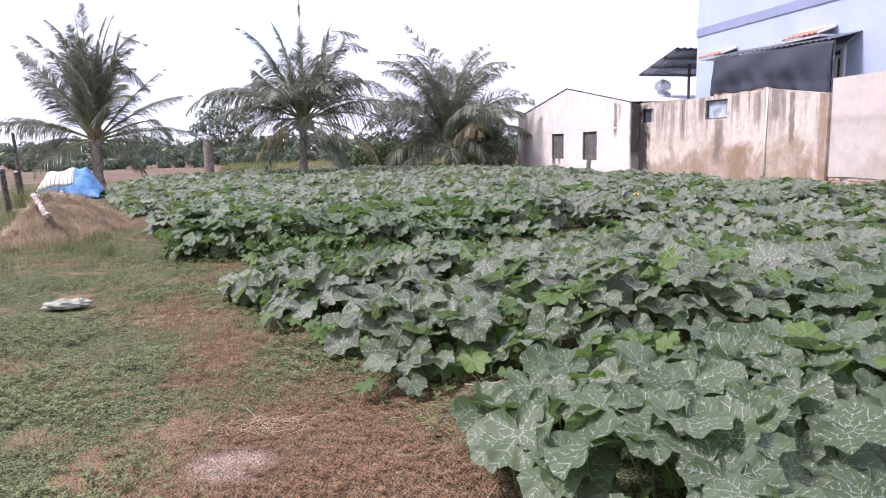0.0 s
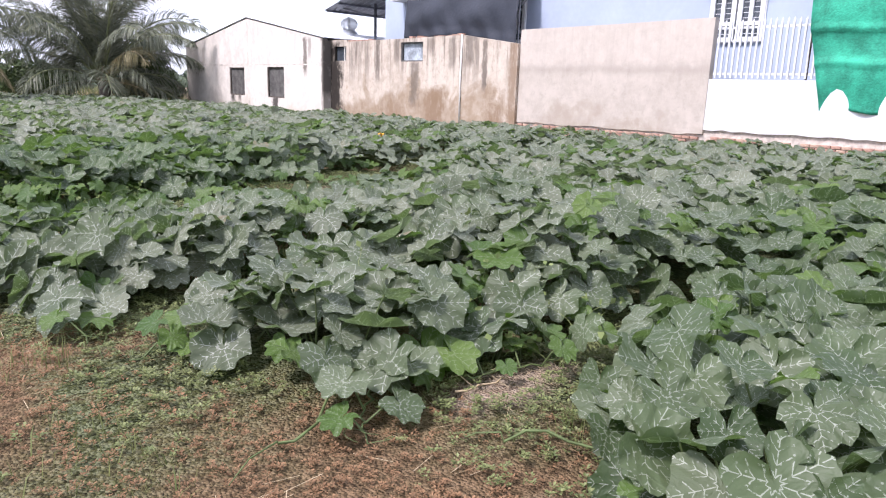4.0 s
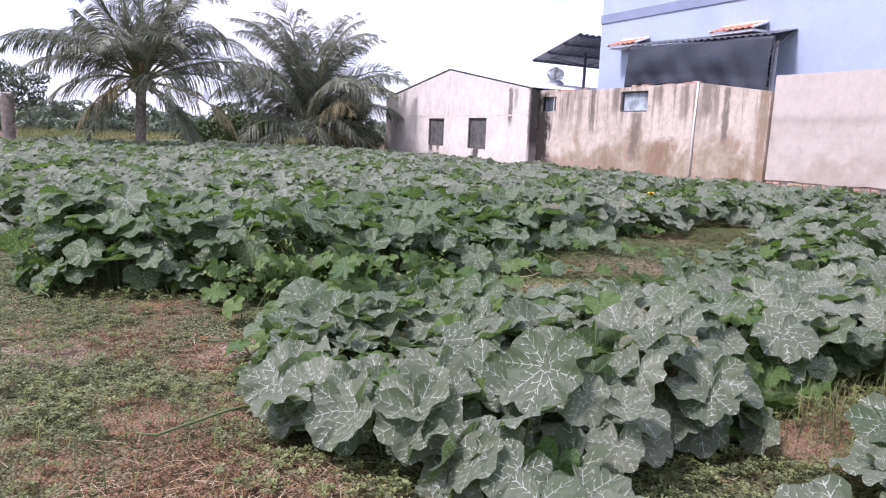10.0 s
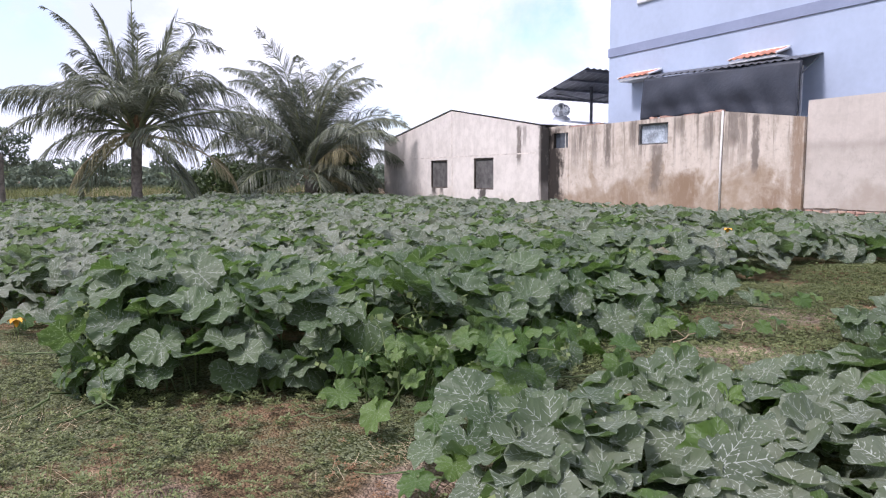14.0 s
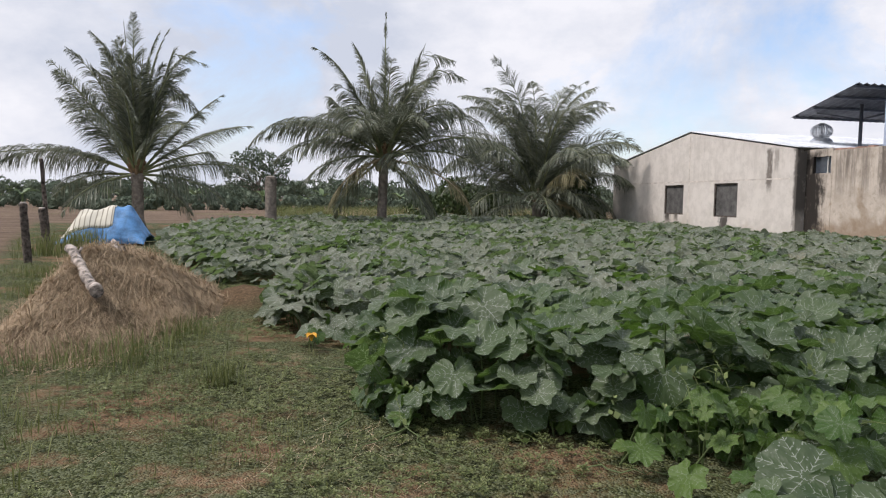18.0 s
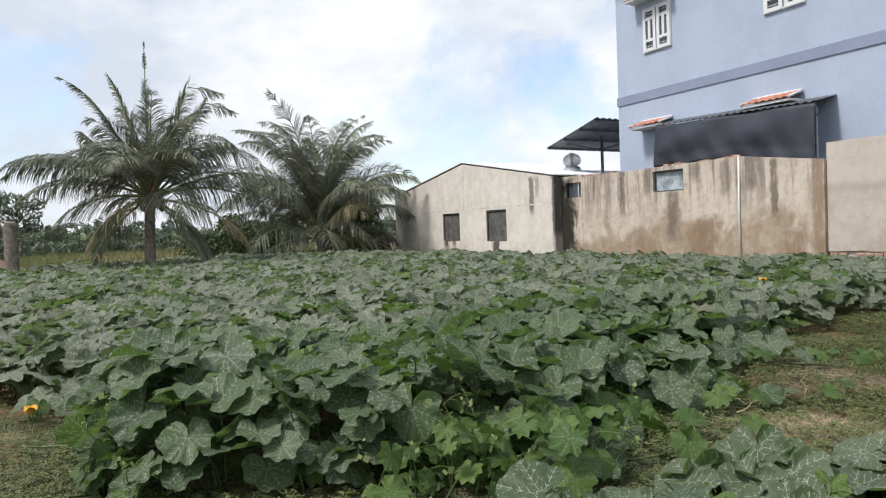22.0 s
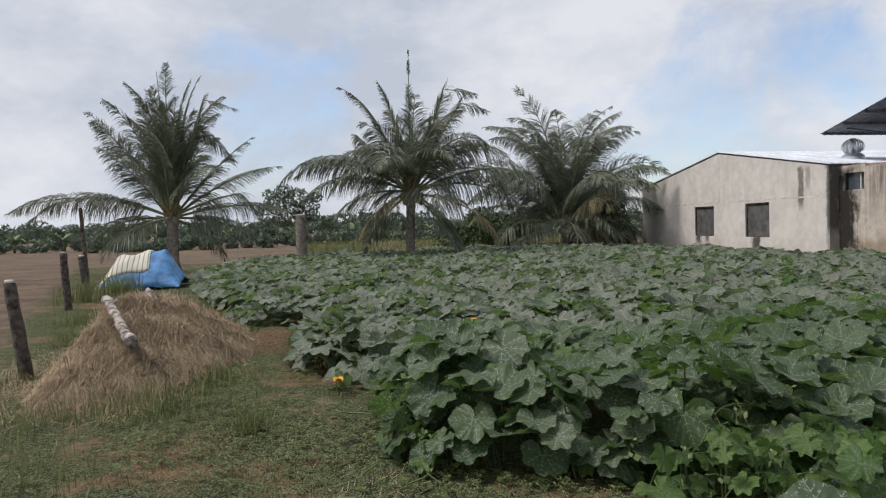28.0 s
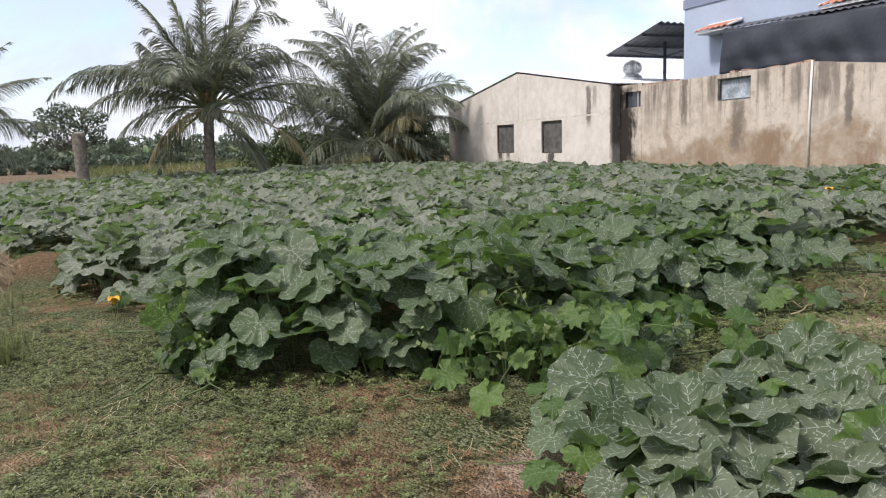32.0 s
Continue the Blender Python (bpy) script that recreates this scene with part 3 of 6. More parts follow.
def gable_building():
    t = thing("outbuilding", "pale rendered outbuilding with a low gable and sheet roof", "building", (GX, 30.3, 0))
    def L(y):
        return y - 30.3
    bm = bmesh.new()
    y0, y1, ya = L(24.35), L(36.65), L(30.25)
    ze, zl, za = 3.02, 2.95, 4.02
    w1, w2 = (L(30.62), L(32.02), 0.74, 1.96), (L(27.23), L(28.60), 0.72, 1.98)
    cols = [y0, w2[0], w2[1], ya, w1[0], w1[1], y1]

    def top(y):
        return ze + (za - ze) * (y - y0) / (ya - y0) if y <= ya else za + (zl - za) * (y - ya) / (y1 - ya)
    for a, b in zip(cols, cols[1:]):
        hole = next((w for w in (w1, w2) if abs(w[0] - a) < 1e-6), None)
        spans = [(0, None)] if hole is None else [(0, hole[2]), (hole[3], None)]
        for z0, z1 in spans:
            zt0, zt1 = (top(a), top(b)) if z1 is None else (z1, z1)
            prism(bm, [(a, z0 - 0.3 if z0 == 0 else z0), (b, z0 - 0.3 if z0 == 0 else z0), (b, zt1), (a, zt0)], 0, 0.2)
    bmesh.ops.remove_doubles(bm, verts=bm.verts[:], dist=1e-4)
    part("gable_wall", bm, GABLE, t, "pale render streaked with dark runs")
    part("side_wall", boxes(((0.2, y0, -0.3), (9, y0 + 0.2, 2.95)), ((0.2, y1 - 0.2, -0.3), (9, y1, 2.9)), ((9, y0, -0.3), (9.2, y1, 2.95))), GABLE, t)
    part("render_joint", boxes(((-0.004, y0 + 0.3, 2.05), (0.0, y1 - 0.2, 2.10)), ((-0.005, ya - 0.04, -0.2), (0.0, ya + 0.05, 3.93))), JOINT, t, "faint plaster joint")
    for w in (w1, w2):
        s = part("shutter", boxes(((0.08, w[0] + 0.03, w[2] + 0.03), (0.11, w[1] - 0.03, w[3] - 0.03))), SHUTTER, t, "grey weathered shutter board")
        bm = bmesh.new()
        for a, b, c, d in ((w[0], w[0] + 0.05, w[2], w[3]), (w[1] - 0.05, w[1], w[2], w[3]), (w[0] + 0.05, w[1] - 0.05, w[3] - 0.05, w[3]), (w[0] + 0.05, w[1] - 0.05, w[2], w[2] + 0.05)):
            box(bm, (0.03, a, c), (0.14, b, d))
        part("window_frame", bm, WOOD, t)
    bm = bmesh.new()
    for k, (ya0, z0, yb0, z1) in enumerate(((y0 - 0.1, ze + 0.03, ya, za + 0.06), (ya, za + 0.06, y1 + 0.25, zl + 0.02))):
        prism(bm, [(ya0, z0), (yb0, z1), (yb0, z1 + 0.022), (ya0, z0 + 0.022)], -0.04, 9.4)
    part("roof_sheet", bm, ROOF, t, "pale corrugated roof sheeting")
    bm = bmesh.new()
    for x in np.arange(0.0, 9.2, 0.3):
        prism(bm, [(y0 - 0.1, ze + 0.054), (ya, za + 0.084), (ya, za + 0.105), (y0 - 0.1, ze + 0.075)], x, x + 0.06)
    tagged(part("roof_rib", bm, ROOF, t), kind="stuff")
    return t


gable_building()


def strip_wall():
    """The stained section between the outbuilding and the tan wall, with its small window."""
    t = thing("window_bay", "black-moulded wall bay with a small high window", "wall", (TX, 23.85, 0), kind="structure")
    bm = bmesh.new()
    a, b, h = -0.55, 0.56, 2.98
    w = (-0.50, 0.22, 2.22, 2.74)
    for lo, hi in (((0, a, -0.3), (0.2, b, w[2])), ((0, a, w[3]), (0.2, b, h)), ((0, a, w[2]), (0.2, w[0], w[3])), ((0, w[1], w[2]), (0.2, b, w[3]))):
        box(bm, lo, hi)
    part("bay_wall", bm, TAN, t)
    part("pane", boxes(((0.1, w[0], w[2]), (0.115, w[1], w[3]))), GLASSY, t)
    part("mullion", boxes(((0.06, -0.32, w[2]), (0.1, -0.29, w[3]))), PVC, t)


strip_wall()


def tan_wall():
    t = thing("wall_stained", "rain-streaked tan rendered boundary wall with damp patches", "wall", (TX, 19.2, 0), kind="structure")
    bm = bmesh.new()
    def L(y):
        return y - 19.2
    h = (19.05, 20.18, 2.17, 2.80)

    def top(y):
        return 2.64 + (2.95 - 2.64) * (y - 14.95) / 2.26 if y < 17.21 else 2.95 - 0.05 * (y - 17.21) / 6.1
    ys = [14.95, 16.1, 17.21, h[0], h[1], 21.2, 23.29]
    for a, b in zip(ys, ys[1:]):
        hole = a == h[0]
        if hole:
            prism(bm, [(L(a), -0.3), (L(b), -0.3), (L(b), h[2]), (L(a), h[2])], 0, 0.2)
            prism(bm, [(L(a), h[3]), (L(b), h[3]), (L(b), top(b)), (L(a), top(a))], 0, 0.2)
        else:
            prism(bm, [(L(a), -0.3), (L(b), -0.3), (L(b), top(b)), (L(a), top(a))], 0, 0.2)
    bmesh.ops.remove_doubles(bm, verts=bm.verts[:], dist=1e-4)
    part("wall_body", bm, TAN, t)
    bm = bmesh.new()
    rr = random.Random(5)
    y = 17.3
    while y < 23.2:
        w = rr.uniform(0.16, 0.22)
        if rr.random() < (0.75 if 18.6 < y < 21.5 else 0.3):
            y += w + 0.015
            continue
        box(bm, (0.02 + rr.uniform(0, 0.02), L(y), top(y) + 0.003), (0.2, L(min(y + w, 23.25)), top(y) + rr.uniform(0.02, 0.06)), 0.006)
        y += w + 0.015
    part("coping", bm, BRICK, t, "broken row of red bricks")
    tube_bm = bmesh.new()
    tube(tube_bm, [(-0.03, L(17.21), -0.05), (-0.03, L(17.23), 1.5), (-0.03, L(17.21), 2.97)], 0.028)
    part("drain_pipe", tube_bm, PVC, t, "white plastic drain pipe")
    part("window_pane", boxes(((0.12, L(h[0]), h[2]), (0.13, L(h[1]), h[3]))), SKY_PANE, t, "small window with the pale sky put into its pane colour")
    bm = bmesh.new()
    for lo, hi in (((0.03, L(h[0]), h[2]), (0.11, L(h[0]) + 0.04, h[3])), ((0.03, L(h[1]) - 0.04, h[2]), (0.11, L(h[1]), h[3])), ((0.03, L(h[0]) + 0.04, h[3] - 0.04), (0.11, L(h[1]) - 0.04, h[3])), ((0.03, L(h[0]) + 0.04, h[2]), (0.11, L(h[1]) - 0.04, h[2] + 0.04))):
        box(bm, lo, hi)
    part("window_frame", bm, SHUTTER, t)


tan_wall()


def plaster_wall():
    t = thing("wall_plastered", "raw cement-plastered boundary wall on a brick footing", "wall", (PX, 12.1, 0), kind="structure")
    def L(y):
        return y - 12.1
    bm = bmesh.new()
    rr = random.Random(2)
    lower = [(L(9.2), 0.46)] + [(L(9.2 + 5.74 * k / 30), 0.43 + rr.uniform(-0.02, 0.025)) for k in range(1, 30)] + [(L(14.94), 0.42)]
    prism(bm, lower + [(L(14.94), 3.03), (L(12), 3.05), (L(9.2), 3.09)], 0, 0.2)
    part("wall_body", bm, PLASTER, t)
    part("footing_core", boxes(((0.06, L(9.2), -0.3), (0.2, L(14.94), 0.44))), MORTAR, t)
    t2 = thing("wall_white", "white-painted low wall on a brick footing", "wall", (PX, 4.6, 0), kind="structure")
    bm = bmesh.new()
    lower = [(-4.6, 0.56)] + [(-4.6 + 9.19 * k / 40, 0.56 + rr.uniform(-0.025, 0.025)) for k in range(1, 40)] + [(4.59, 0.56)]
    prism(bm, lower + [(4.59, 1.72), (-4.6, 1.72)], 0.0, 0.2)
    part("wall_body", bm, WHITE, t2)
    part("footing_core", boxes(((0.05, -4.6, -0.3), (0.2, 4.59, 0.58))), MORTAR, t2)
    return t, t2


WALL_P, WALL_W = plaster_wall()


def fence():
    t = thing("fence", "white metal picket fence on the low wall", "fence", (PX + 0.1, 4.6, 1.72))
    for z in (0.10, 1.10):
        part("rail", boxes(((-0.02, -4.6, z), (0.02, 4.55, z + 0.05)), bevel=0.006), WHITE, t)
    bm = bmesh.new()
    box(bm, (-0.02, -0.02, 0.03), (0.02, 0.02, 1.24), 0.004)
    bmesh.ops.create_cone(bm, cap_ends=True, segments=8, radius1=0.026, radius2=0.0, depth=0.07, matrix=Matrix.Translation((0, 0, 1.275)))
    first = part("picket", bm, WHITE, t)
    y, k = 4.48, 0
    while y > -4.5:
        ob = first if k == 0 else new("picket", first.data)
        ob.parent, ob.location = t, (-0.045, y, 0)
        y -= 0.123
        k += 1
    for y in (3.75, 2.85, 1.0, -0.8, -2.9):
        part("post", boxes(((-0.015, y, 0.0), (0.03, y + 0.04, 0.12)), bevel=0.004), WHITE, t)


fence()


def green_net():
    t = thing("shade_net", "green woven shade netting hung over the fence", "netting")
    n, m = 46, 60
    u, v = np.meshgrid(np.linspace(0, 1, n), np.linspace(0, 1, m), indexing="ij")
    y = 7.0 - 5.7 * u + (0.14 * np.sin(v * 4.2 + 0.4) - 0.34 * np.clip(v - 0.55, 0, 1) ** 1.2) * (1 - u) ** 3
    drop = 1.10 + 0.10 * u + 0.05 * np.sin(u * 23)
    z = 4.5 + (drop - 4.5) * v
    x = PX - 0.02 - 0.10 * np.sin(u * 30 + v * 3) * v * 0.6 - 0.14 * v * (1 - v) - 0.03 * np.sin(v * 17 + u * 5) - 0.05 * (np.exp(-((v - 0.52) / 0.02) ** 2) + np.exp(-((v - 0.72) / 0.02) ** 2))
    a = (np.arange(n - 1)[:, None] * m + np.arange(m - 1)[None]).ravel()
    f = np.stack([a, a + m, a + m + 1, a + 1], 1)
    ob = soup("net_cloth", np.stack([x.ravel(), y.ravel(), z.ravel()], 1), f, GREEN)
    sol = ob.modifiers.new("thick", "SOLIDIFY")
    sol.thickness = 0.006
    ob.parent = t
    for y in (7.1, 4.2, 1.5):
        bm = bmesh.new()
        tube(bm, [(PX + 0.06, y, 1.7), (PX + 0.05, y, 4.5)], 0.025)
        part("pole", bm, WOOD, t)


green_net()


def double_window(name, y0, y1, z0, z1, parent, x=0.0):
    """White two-leaf window with glazing bars, standing slightly proud of the wall."""
    w = thing(name, "", "")
    w.parent = parent
    w.location = (x, (y0 + y1) / 2, z0)
    W, H = (y1 - y0) / 2, z1 - z0
    f = 0.07
    bm = bmesh.new()
    for lo, hi in (((-0.05, -W, 0), (0.0, -W + f, H)), ((-0.05, W - f, 0), (0, W, H)), ((-0.05, -W + f, H - f), (0, W - f, H)), ((-0.05, -W + f, 0), (0, W - f, f))):
        box(bm, lo, hi, 0.006)
    part("window_frame", bm, WHITE, w)
    part("pane", boxes(((-0.014, -W + f, f), (-0.008, W - f, H - f))), GLASSY, w)
    for s in (-1, 1):
        c = s * W / 2
        bm = bmesh.new()
        a, b = c - W / 2 + 0.02, c + W / 2 - 0.02
        st = 0.115
        for lo, hi in (((-0.075, a, 0.02), (-0.02, a + st, H - 0.02)), ((-0.075, b - st, 0.02), (-0.02, b, H - 0.02)),
                       ((-0.074, a + st, 0.02), (-0.02, b - st, 0.13)), ((-0.074, a + st, H - 0.13), (-0.02, b - st, H - 0.02)),
                       ((-0.074, a + st, H * 0.235), (-0.02, b - st, H * 0.235 + 0.09)), ((-0.074, a + st, H * 0.72), (-0.02, b - st, H * 0.72 + 0.08)),
                       ((-0.073, c - 0.05, H * 0.235 + 0.09), (-0.02, c + 0.05, H * 0.72))):
            box(bm, lo, hi, 0.004)
        part("sash", bm, WHITE, w)
        bm = bmesh.new()
        box(bm, (-0.018, a + st, 0), (-0.0145, b - st, 0.012))
        first = part("bar", bm, WHITE, w)
        for k, z in enumerate(np.arange(0.2, H - 0.1, 0.12)):
            ob = first if k == 0 else new("bar", first.data)
            ob.parent, ob.location = w, (0, 0, float(z))
    return w


def tiled_hood(y0, y1, z, parent, out=0.62, tiles=True):
    """Small concrete hood over an opening, with clay tiles on it."""
    h = thing("hood", "", "")
    h.parent = parent
    h.location = (0, (y0 + y1) / 2, z)
    W = (y1 - y0) / 2
    bm = bmesh.new()
    box(bm, (-out, -W, -0.07), (0, W, 0.0), 0.01)
    part("hood_slab", bm, WHITE, h)
    if tiles:
        bm = bmesh.new()
        n = int(2 * W / 0.2)
        for k in range(n):
            ya, yb = -W + 2 * W * k / n, -W + 2 * W * (k + 1) / n
            ym = (ya + yb) / 2
            rows = []
            for yy, lift in ((ya, 0.0), (ym, 0.045), (yb - 0.008, 0.0)):
                rows.append([bm.verts.new((x_, yy, z_ + lift)) for x_, z_ in ((-out - 0.05, 0.005), (-0.003, 0.22))])
            for r0, r1 in zip(rows, rows[1:]):
                bm.faces.new((r0[0], r1[0], r1[1], r0[1]))
        geo = bmesh.ops.extrude_face_region(bm, geom=bm.faces[:])
        bmesh.ops.translate(bm, vec=(0, 0, 0.02), verts=[v for v in geo["geom"] if isinstance(v, bmesh.types.BMVert)])
        part("tiles", bm, TILE, h, "orange clay tiles")
        bm = bmesh.new()
        tube(bm, [(-0.05, -W, 0.235), (-0.05, W, 0.235)], 0.045, 8)
        tube(bm, [(-0.05, -W, 0.22), (-out - 0.03, -W, 0.03)], 0.035, 8)
        tube(bm, [(-0.05, W, 0.22), (-out - 0.03, W, 0.03)], 0.035, 8)
        part("ridge", bm, WHITE, h, "white mortar ridge")
    else:
        part("trim", boxes(((-out - 0.012, -W - 0.01, -0.02), (-out - 0.002, W + 0.01, 0.012))), TILE, h)
    return h


def house():
    t = thing("house", "two-storey blue painted house with white windows", "house", (HX, 13.0, 0))
    t.rotation_euler = (0, 0, -0.03)
    def L(y):
        return y - 13.0
    y0, y1, D, H = L(1.0), L(23.1), 11.0, 9.72
    part("lower_wall", boxes(((0, y0, -0.3), (D, y1, 5.36)),), BLUE, t)
    part("upper_wall", boxes(((0, y0, 5.66), (D, y1, H)),), BLUE, t)
    part("band", boxes(((-0.035, y0, 5.36), (D, y1 + 0.035, 5.66)), bevel=0.008), BAND, t, "darker grey-blue band")
    bm = bmesh.new()
    prism(bm, [(y0 - 0.5, H), (y1 + 0.45, H), (y1 + 0.45, H + 0.12), (y0 - 0.5, H + 0.12)], -0.45, D + 0.45)
    part("eave", bm, WHITE, t)
    bm = bmesh.new()
    ya, yb = y0 - 0.55, y1 + 0.5
    v = [bm.verts.new(p) for p in ((-0.5, ya, H + 0.123), (D + 0.5, ya, H + 0.123), (D + 0.5, yb, H + 0.123), (-0.5, yb, H + 0.123), (D / 2, ya + 5, H + 2.6), (D / 2, yb - 5, H + 2.6))]
    for q in ((0, 1, 4), (1, 2, 5, 4), (2, 3, 5), (3, 0, 4, 5), (3, 2, 1, 0)):
        bm.faces.new([v[i] for i in q])
    part("roof", bm, TILE, t, "orange clay tile roof")
    double_window("window", L(20.64), L(21.82), 6.90, 8.36, t)
    double_window("window", L(16.15), L(17.36), 6.90, 8.36, t)
    double_window("window", L(8.52), L(9.90), 2.60, 4.26, t)
    double_window("window", L(20.35), L(21.45), 2.75, 4.1, t)
    double_window("window", L(15.9), L(17.2), 2.75, 4.1, t)
    tiled_hood(L(20.5), L(22.2), 8.68, t, 0.5, False)
    tiled_hood(L(15.9), L(17.6), 8.68, t, 0.5, False)
    tiled_hood(L(8.5), L(10.0), 4.56, t)
    tiled_hood(L(20.68), L(22.0), 4.42, t)
    tiled_hood(L(16.28), L(17.72), 4.40, t)
    return t


house()


def lean_to():
    """Corrugated lean-to over the yard with a dark net hung from its edge."""
    t = thing("lean_to", "corrugated lean-to roof with a dark shade net hung from it", "awning", (15.95, 17.6, 0))
    def L(y):
        return y - 17.6
    y0, y1 = L(15.38), L(20.45)
    n = 92
    ys = np.linspace(y0, y1, n)
    wave = 0.022 * np.sin(np.arange(n) * math.pi / 2)
    pts, f = [], []
    for lay in (0, 0.006):
        for x_, dz in ((-0.08, 0.0), (0.93, 0.22)):
            pts += [(x_, yy, 4.13 + dz + w + lay + 0.026 * (yy - y0)) for yy, w in zip(ys, wave)]
    for k in range(n - 1):
        f += [(k, k + 1, n + k + 1, n + k), (2 * n + k, 3 * n + k, 3 * n + k + 1, 2 * n + k + 1), (k, 2 * n + k, 2 * n + k + 1, k + 1)]
    ob = soup("roof_sheet", pts, f, IRON, False)
    ob.parent = t
    ob["label"] = "dark corrugated sheet"
    u, v = np.meshgrid(np.linspace(0, 1, 60), np.linspace(0, 1, 18), indexing="ij")
    y = y0 + 0.02 + (y1 - y0 - 0.02) * u
    top = 4.09 + 0.13 * u
    bot = 2.62 + 0.36 * np.minimum(1, u * 2.3) + 0.02 * np.sin(u * 31)
    z = top + (bot - top) * v
    x = -0.06 - 0.10 * np.sin(np.pi * v) - 0.030 * np.sin(u * 40 + 6 * v) * v - 0.025 * np.sin(u * 13 - 6 * v) - 0.015 * np.abs(np.sin(u * 9 + 3.5 * v)) ** 3 - 0.33 * np.clip(v - 0.75, 0, 1)
    a = (np.arange(59)[:, None] * 18 + np.arange(17)[None]).ravel()
    ob = soup("net_cloth", np.stack([x.ravel(), y.ravel(), z.ravel()], 1), np.stack([a, a + 18, a + 19, a + 1], 1), NET)
    ob.modifiers.new("thick", "SOLIDIFY").thickness = 0.006
    ob.parent = t
    ob["label"] = "dark plastic shade net"
    for y in (y0 + 0.06, L(17.9), y1 - 0.06):
        bm = bmesh.new()
        tube(bm, [(0.0, y, -0.05), (0.0, y, 4.10)], 0.025)
        part("post", bm, IRON, t)
        bm = bmesh.new()
        tube(bm, [(0.0, y, 3.75), (0.75, y, 4.25)], 0.018)
        part("brace", bm, IRON, t)


lean_to()


def yard_canopy():
    """Free-standing sheet canopy behind the outbuilding."""
    t = thing("canopy", "grey corrugated sheet canopy on a steel pole", "canopy", (18.3, 25.2, 0))
    n = 60
    pts, f = [], []
    xs = np.linspace(-1.75, 2.6, n)
    wave = 0.03 * np.sin(np.arange(n) * math.pi / 2)
    for lay in (0, 0.01):
        for y_, z_ in ((1.35, 4.28), (-1.5, 5.05)):
            pts += [(x_, y_ - 0.0 * k, z_ + w + lay) for k, (x_, w) in enumerate(zip(xs, wave))]
    for k in range(n - 1):
        f += [(k, k + 1, n + k + 1, n + k), (2 * n + k, 3 * n + k, 3 * n + k + 1, 2 * n + k + 1)]
    ob = soup("roof_sheet", pts, f, IRON, False)
    ob.parent = t
    for y, z in ((1.15, 4.25), (0.3, 4.48), (-0.6, 4.72), (-1.4, 4.94)):
        part("purlin", boxes(((-1.7, y, z), (2.6, y + 0.06, z + 0.07))), IRON, t)
    bm = bmesh.new()
    tube(bm, [(-0.3, -0.27, -0.05), (-0.3, -0.27, 4.62)], 0.06, 10)
    part("pole", bm, IRON, t)
    bm = bmesh.new()
    tube(bm, [(-0.3, -0.27, 4.1), (-1.3, 0.6, 4.38)], 0.035)
    tube(bm, [(-0.3, -0.27, 4.1), (1.9, -0.9, 4.75)], 0.035)
    part("brace", bm, IRON, t)


yard_canopy()


def roof_vent():
    t = thing("roof_ventilator", "round shiny metal turbine ventilator on the sheet roof", "ventilator", (17.6, 26.2, 3.40))
    t.scale = (0.84, 0.84, 0.84)
    bm = bmesh.new()
    tube(bm, [(0, 0, -0.15), (0, 0, 0.12), (0, 0, 0.22)], [0.52, 0.42, 0.30], 20)
    part("base", bm, STEEL, t)
    bm = bmesh.new()
    tube(bm, [(0, 0, 0.2), (0, 0, 0.8)], 0.05, 10)
    turbine = part("turbine", bm, STEEL, t)
    bm = bmesh.new()
    ring = []
    for s in range(9):
        ph = math.pi * (0.12 + 0.80 * s / 8)
        r, z = 0.43 * math.sin(ph), 0.50 - 0.33 * math.cos(ph)
        ring.append([bm.verts.new((r * math.cos(d), r * math.sin(d), z)) for d in (0.0, 0.17)])
    for p, q in zip(ring, ring[1:]):
        bm.faces.new((p[0], p[1], q[1], q[0]))
    bmesh.ops.solidify(bm, geom=bm.faces[:], thickness=0.008)
    fin = part("fin", bm, STEEL, turbine)
    for k in range(1, 26):
        ob = new("fin", fin.data)
        ob.parent = turbine
        ob.rotation_euler = (0, 0, 2 * math.pi * k / 26)
    bm = bmesh.new()
    tube(bm, [(0, 0, 0.79), (0, 0, 0.84)], [0.16, 0.10], 16)
    part("cap", bm, STEEL, t)


roof_vent()

# ---- coconut palms ----


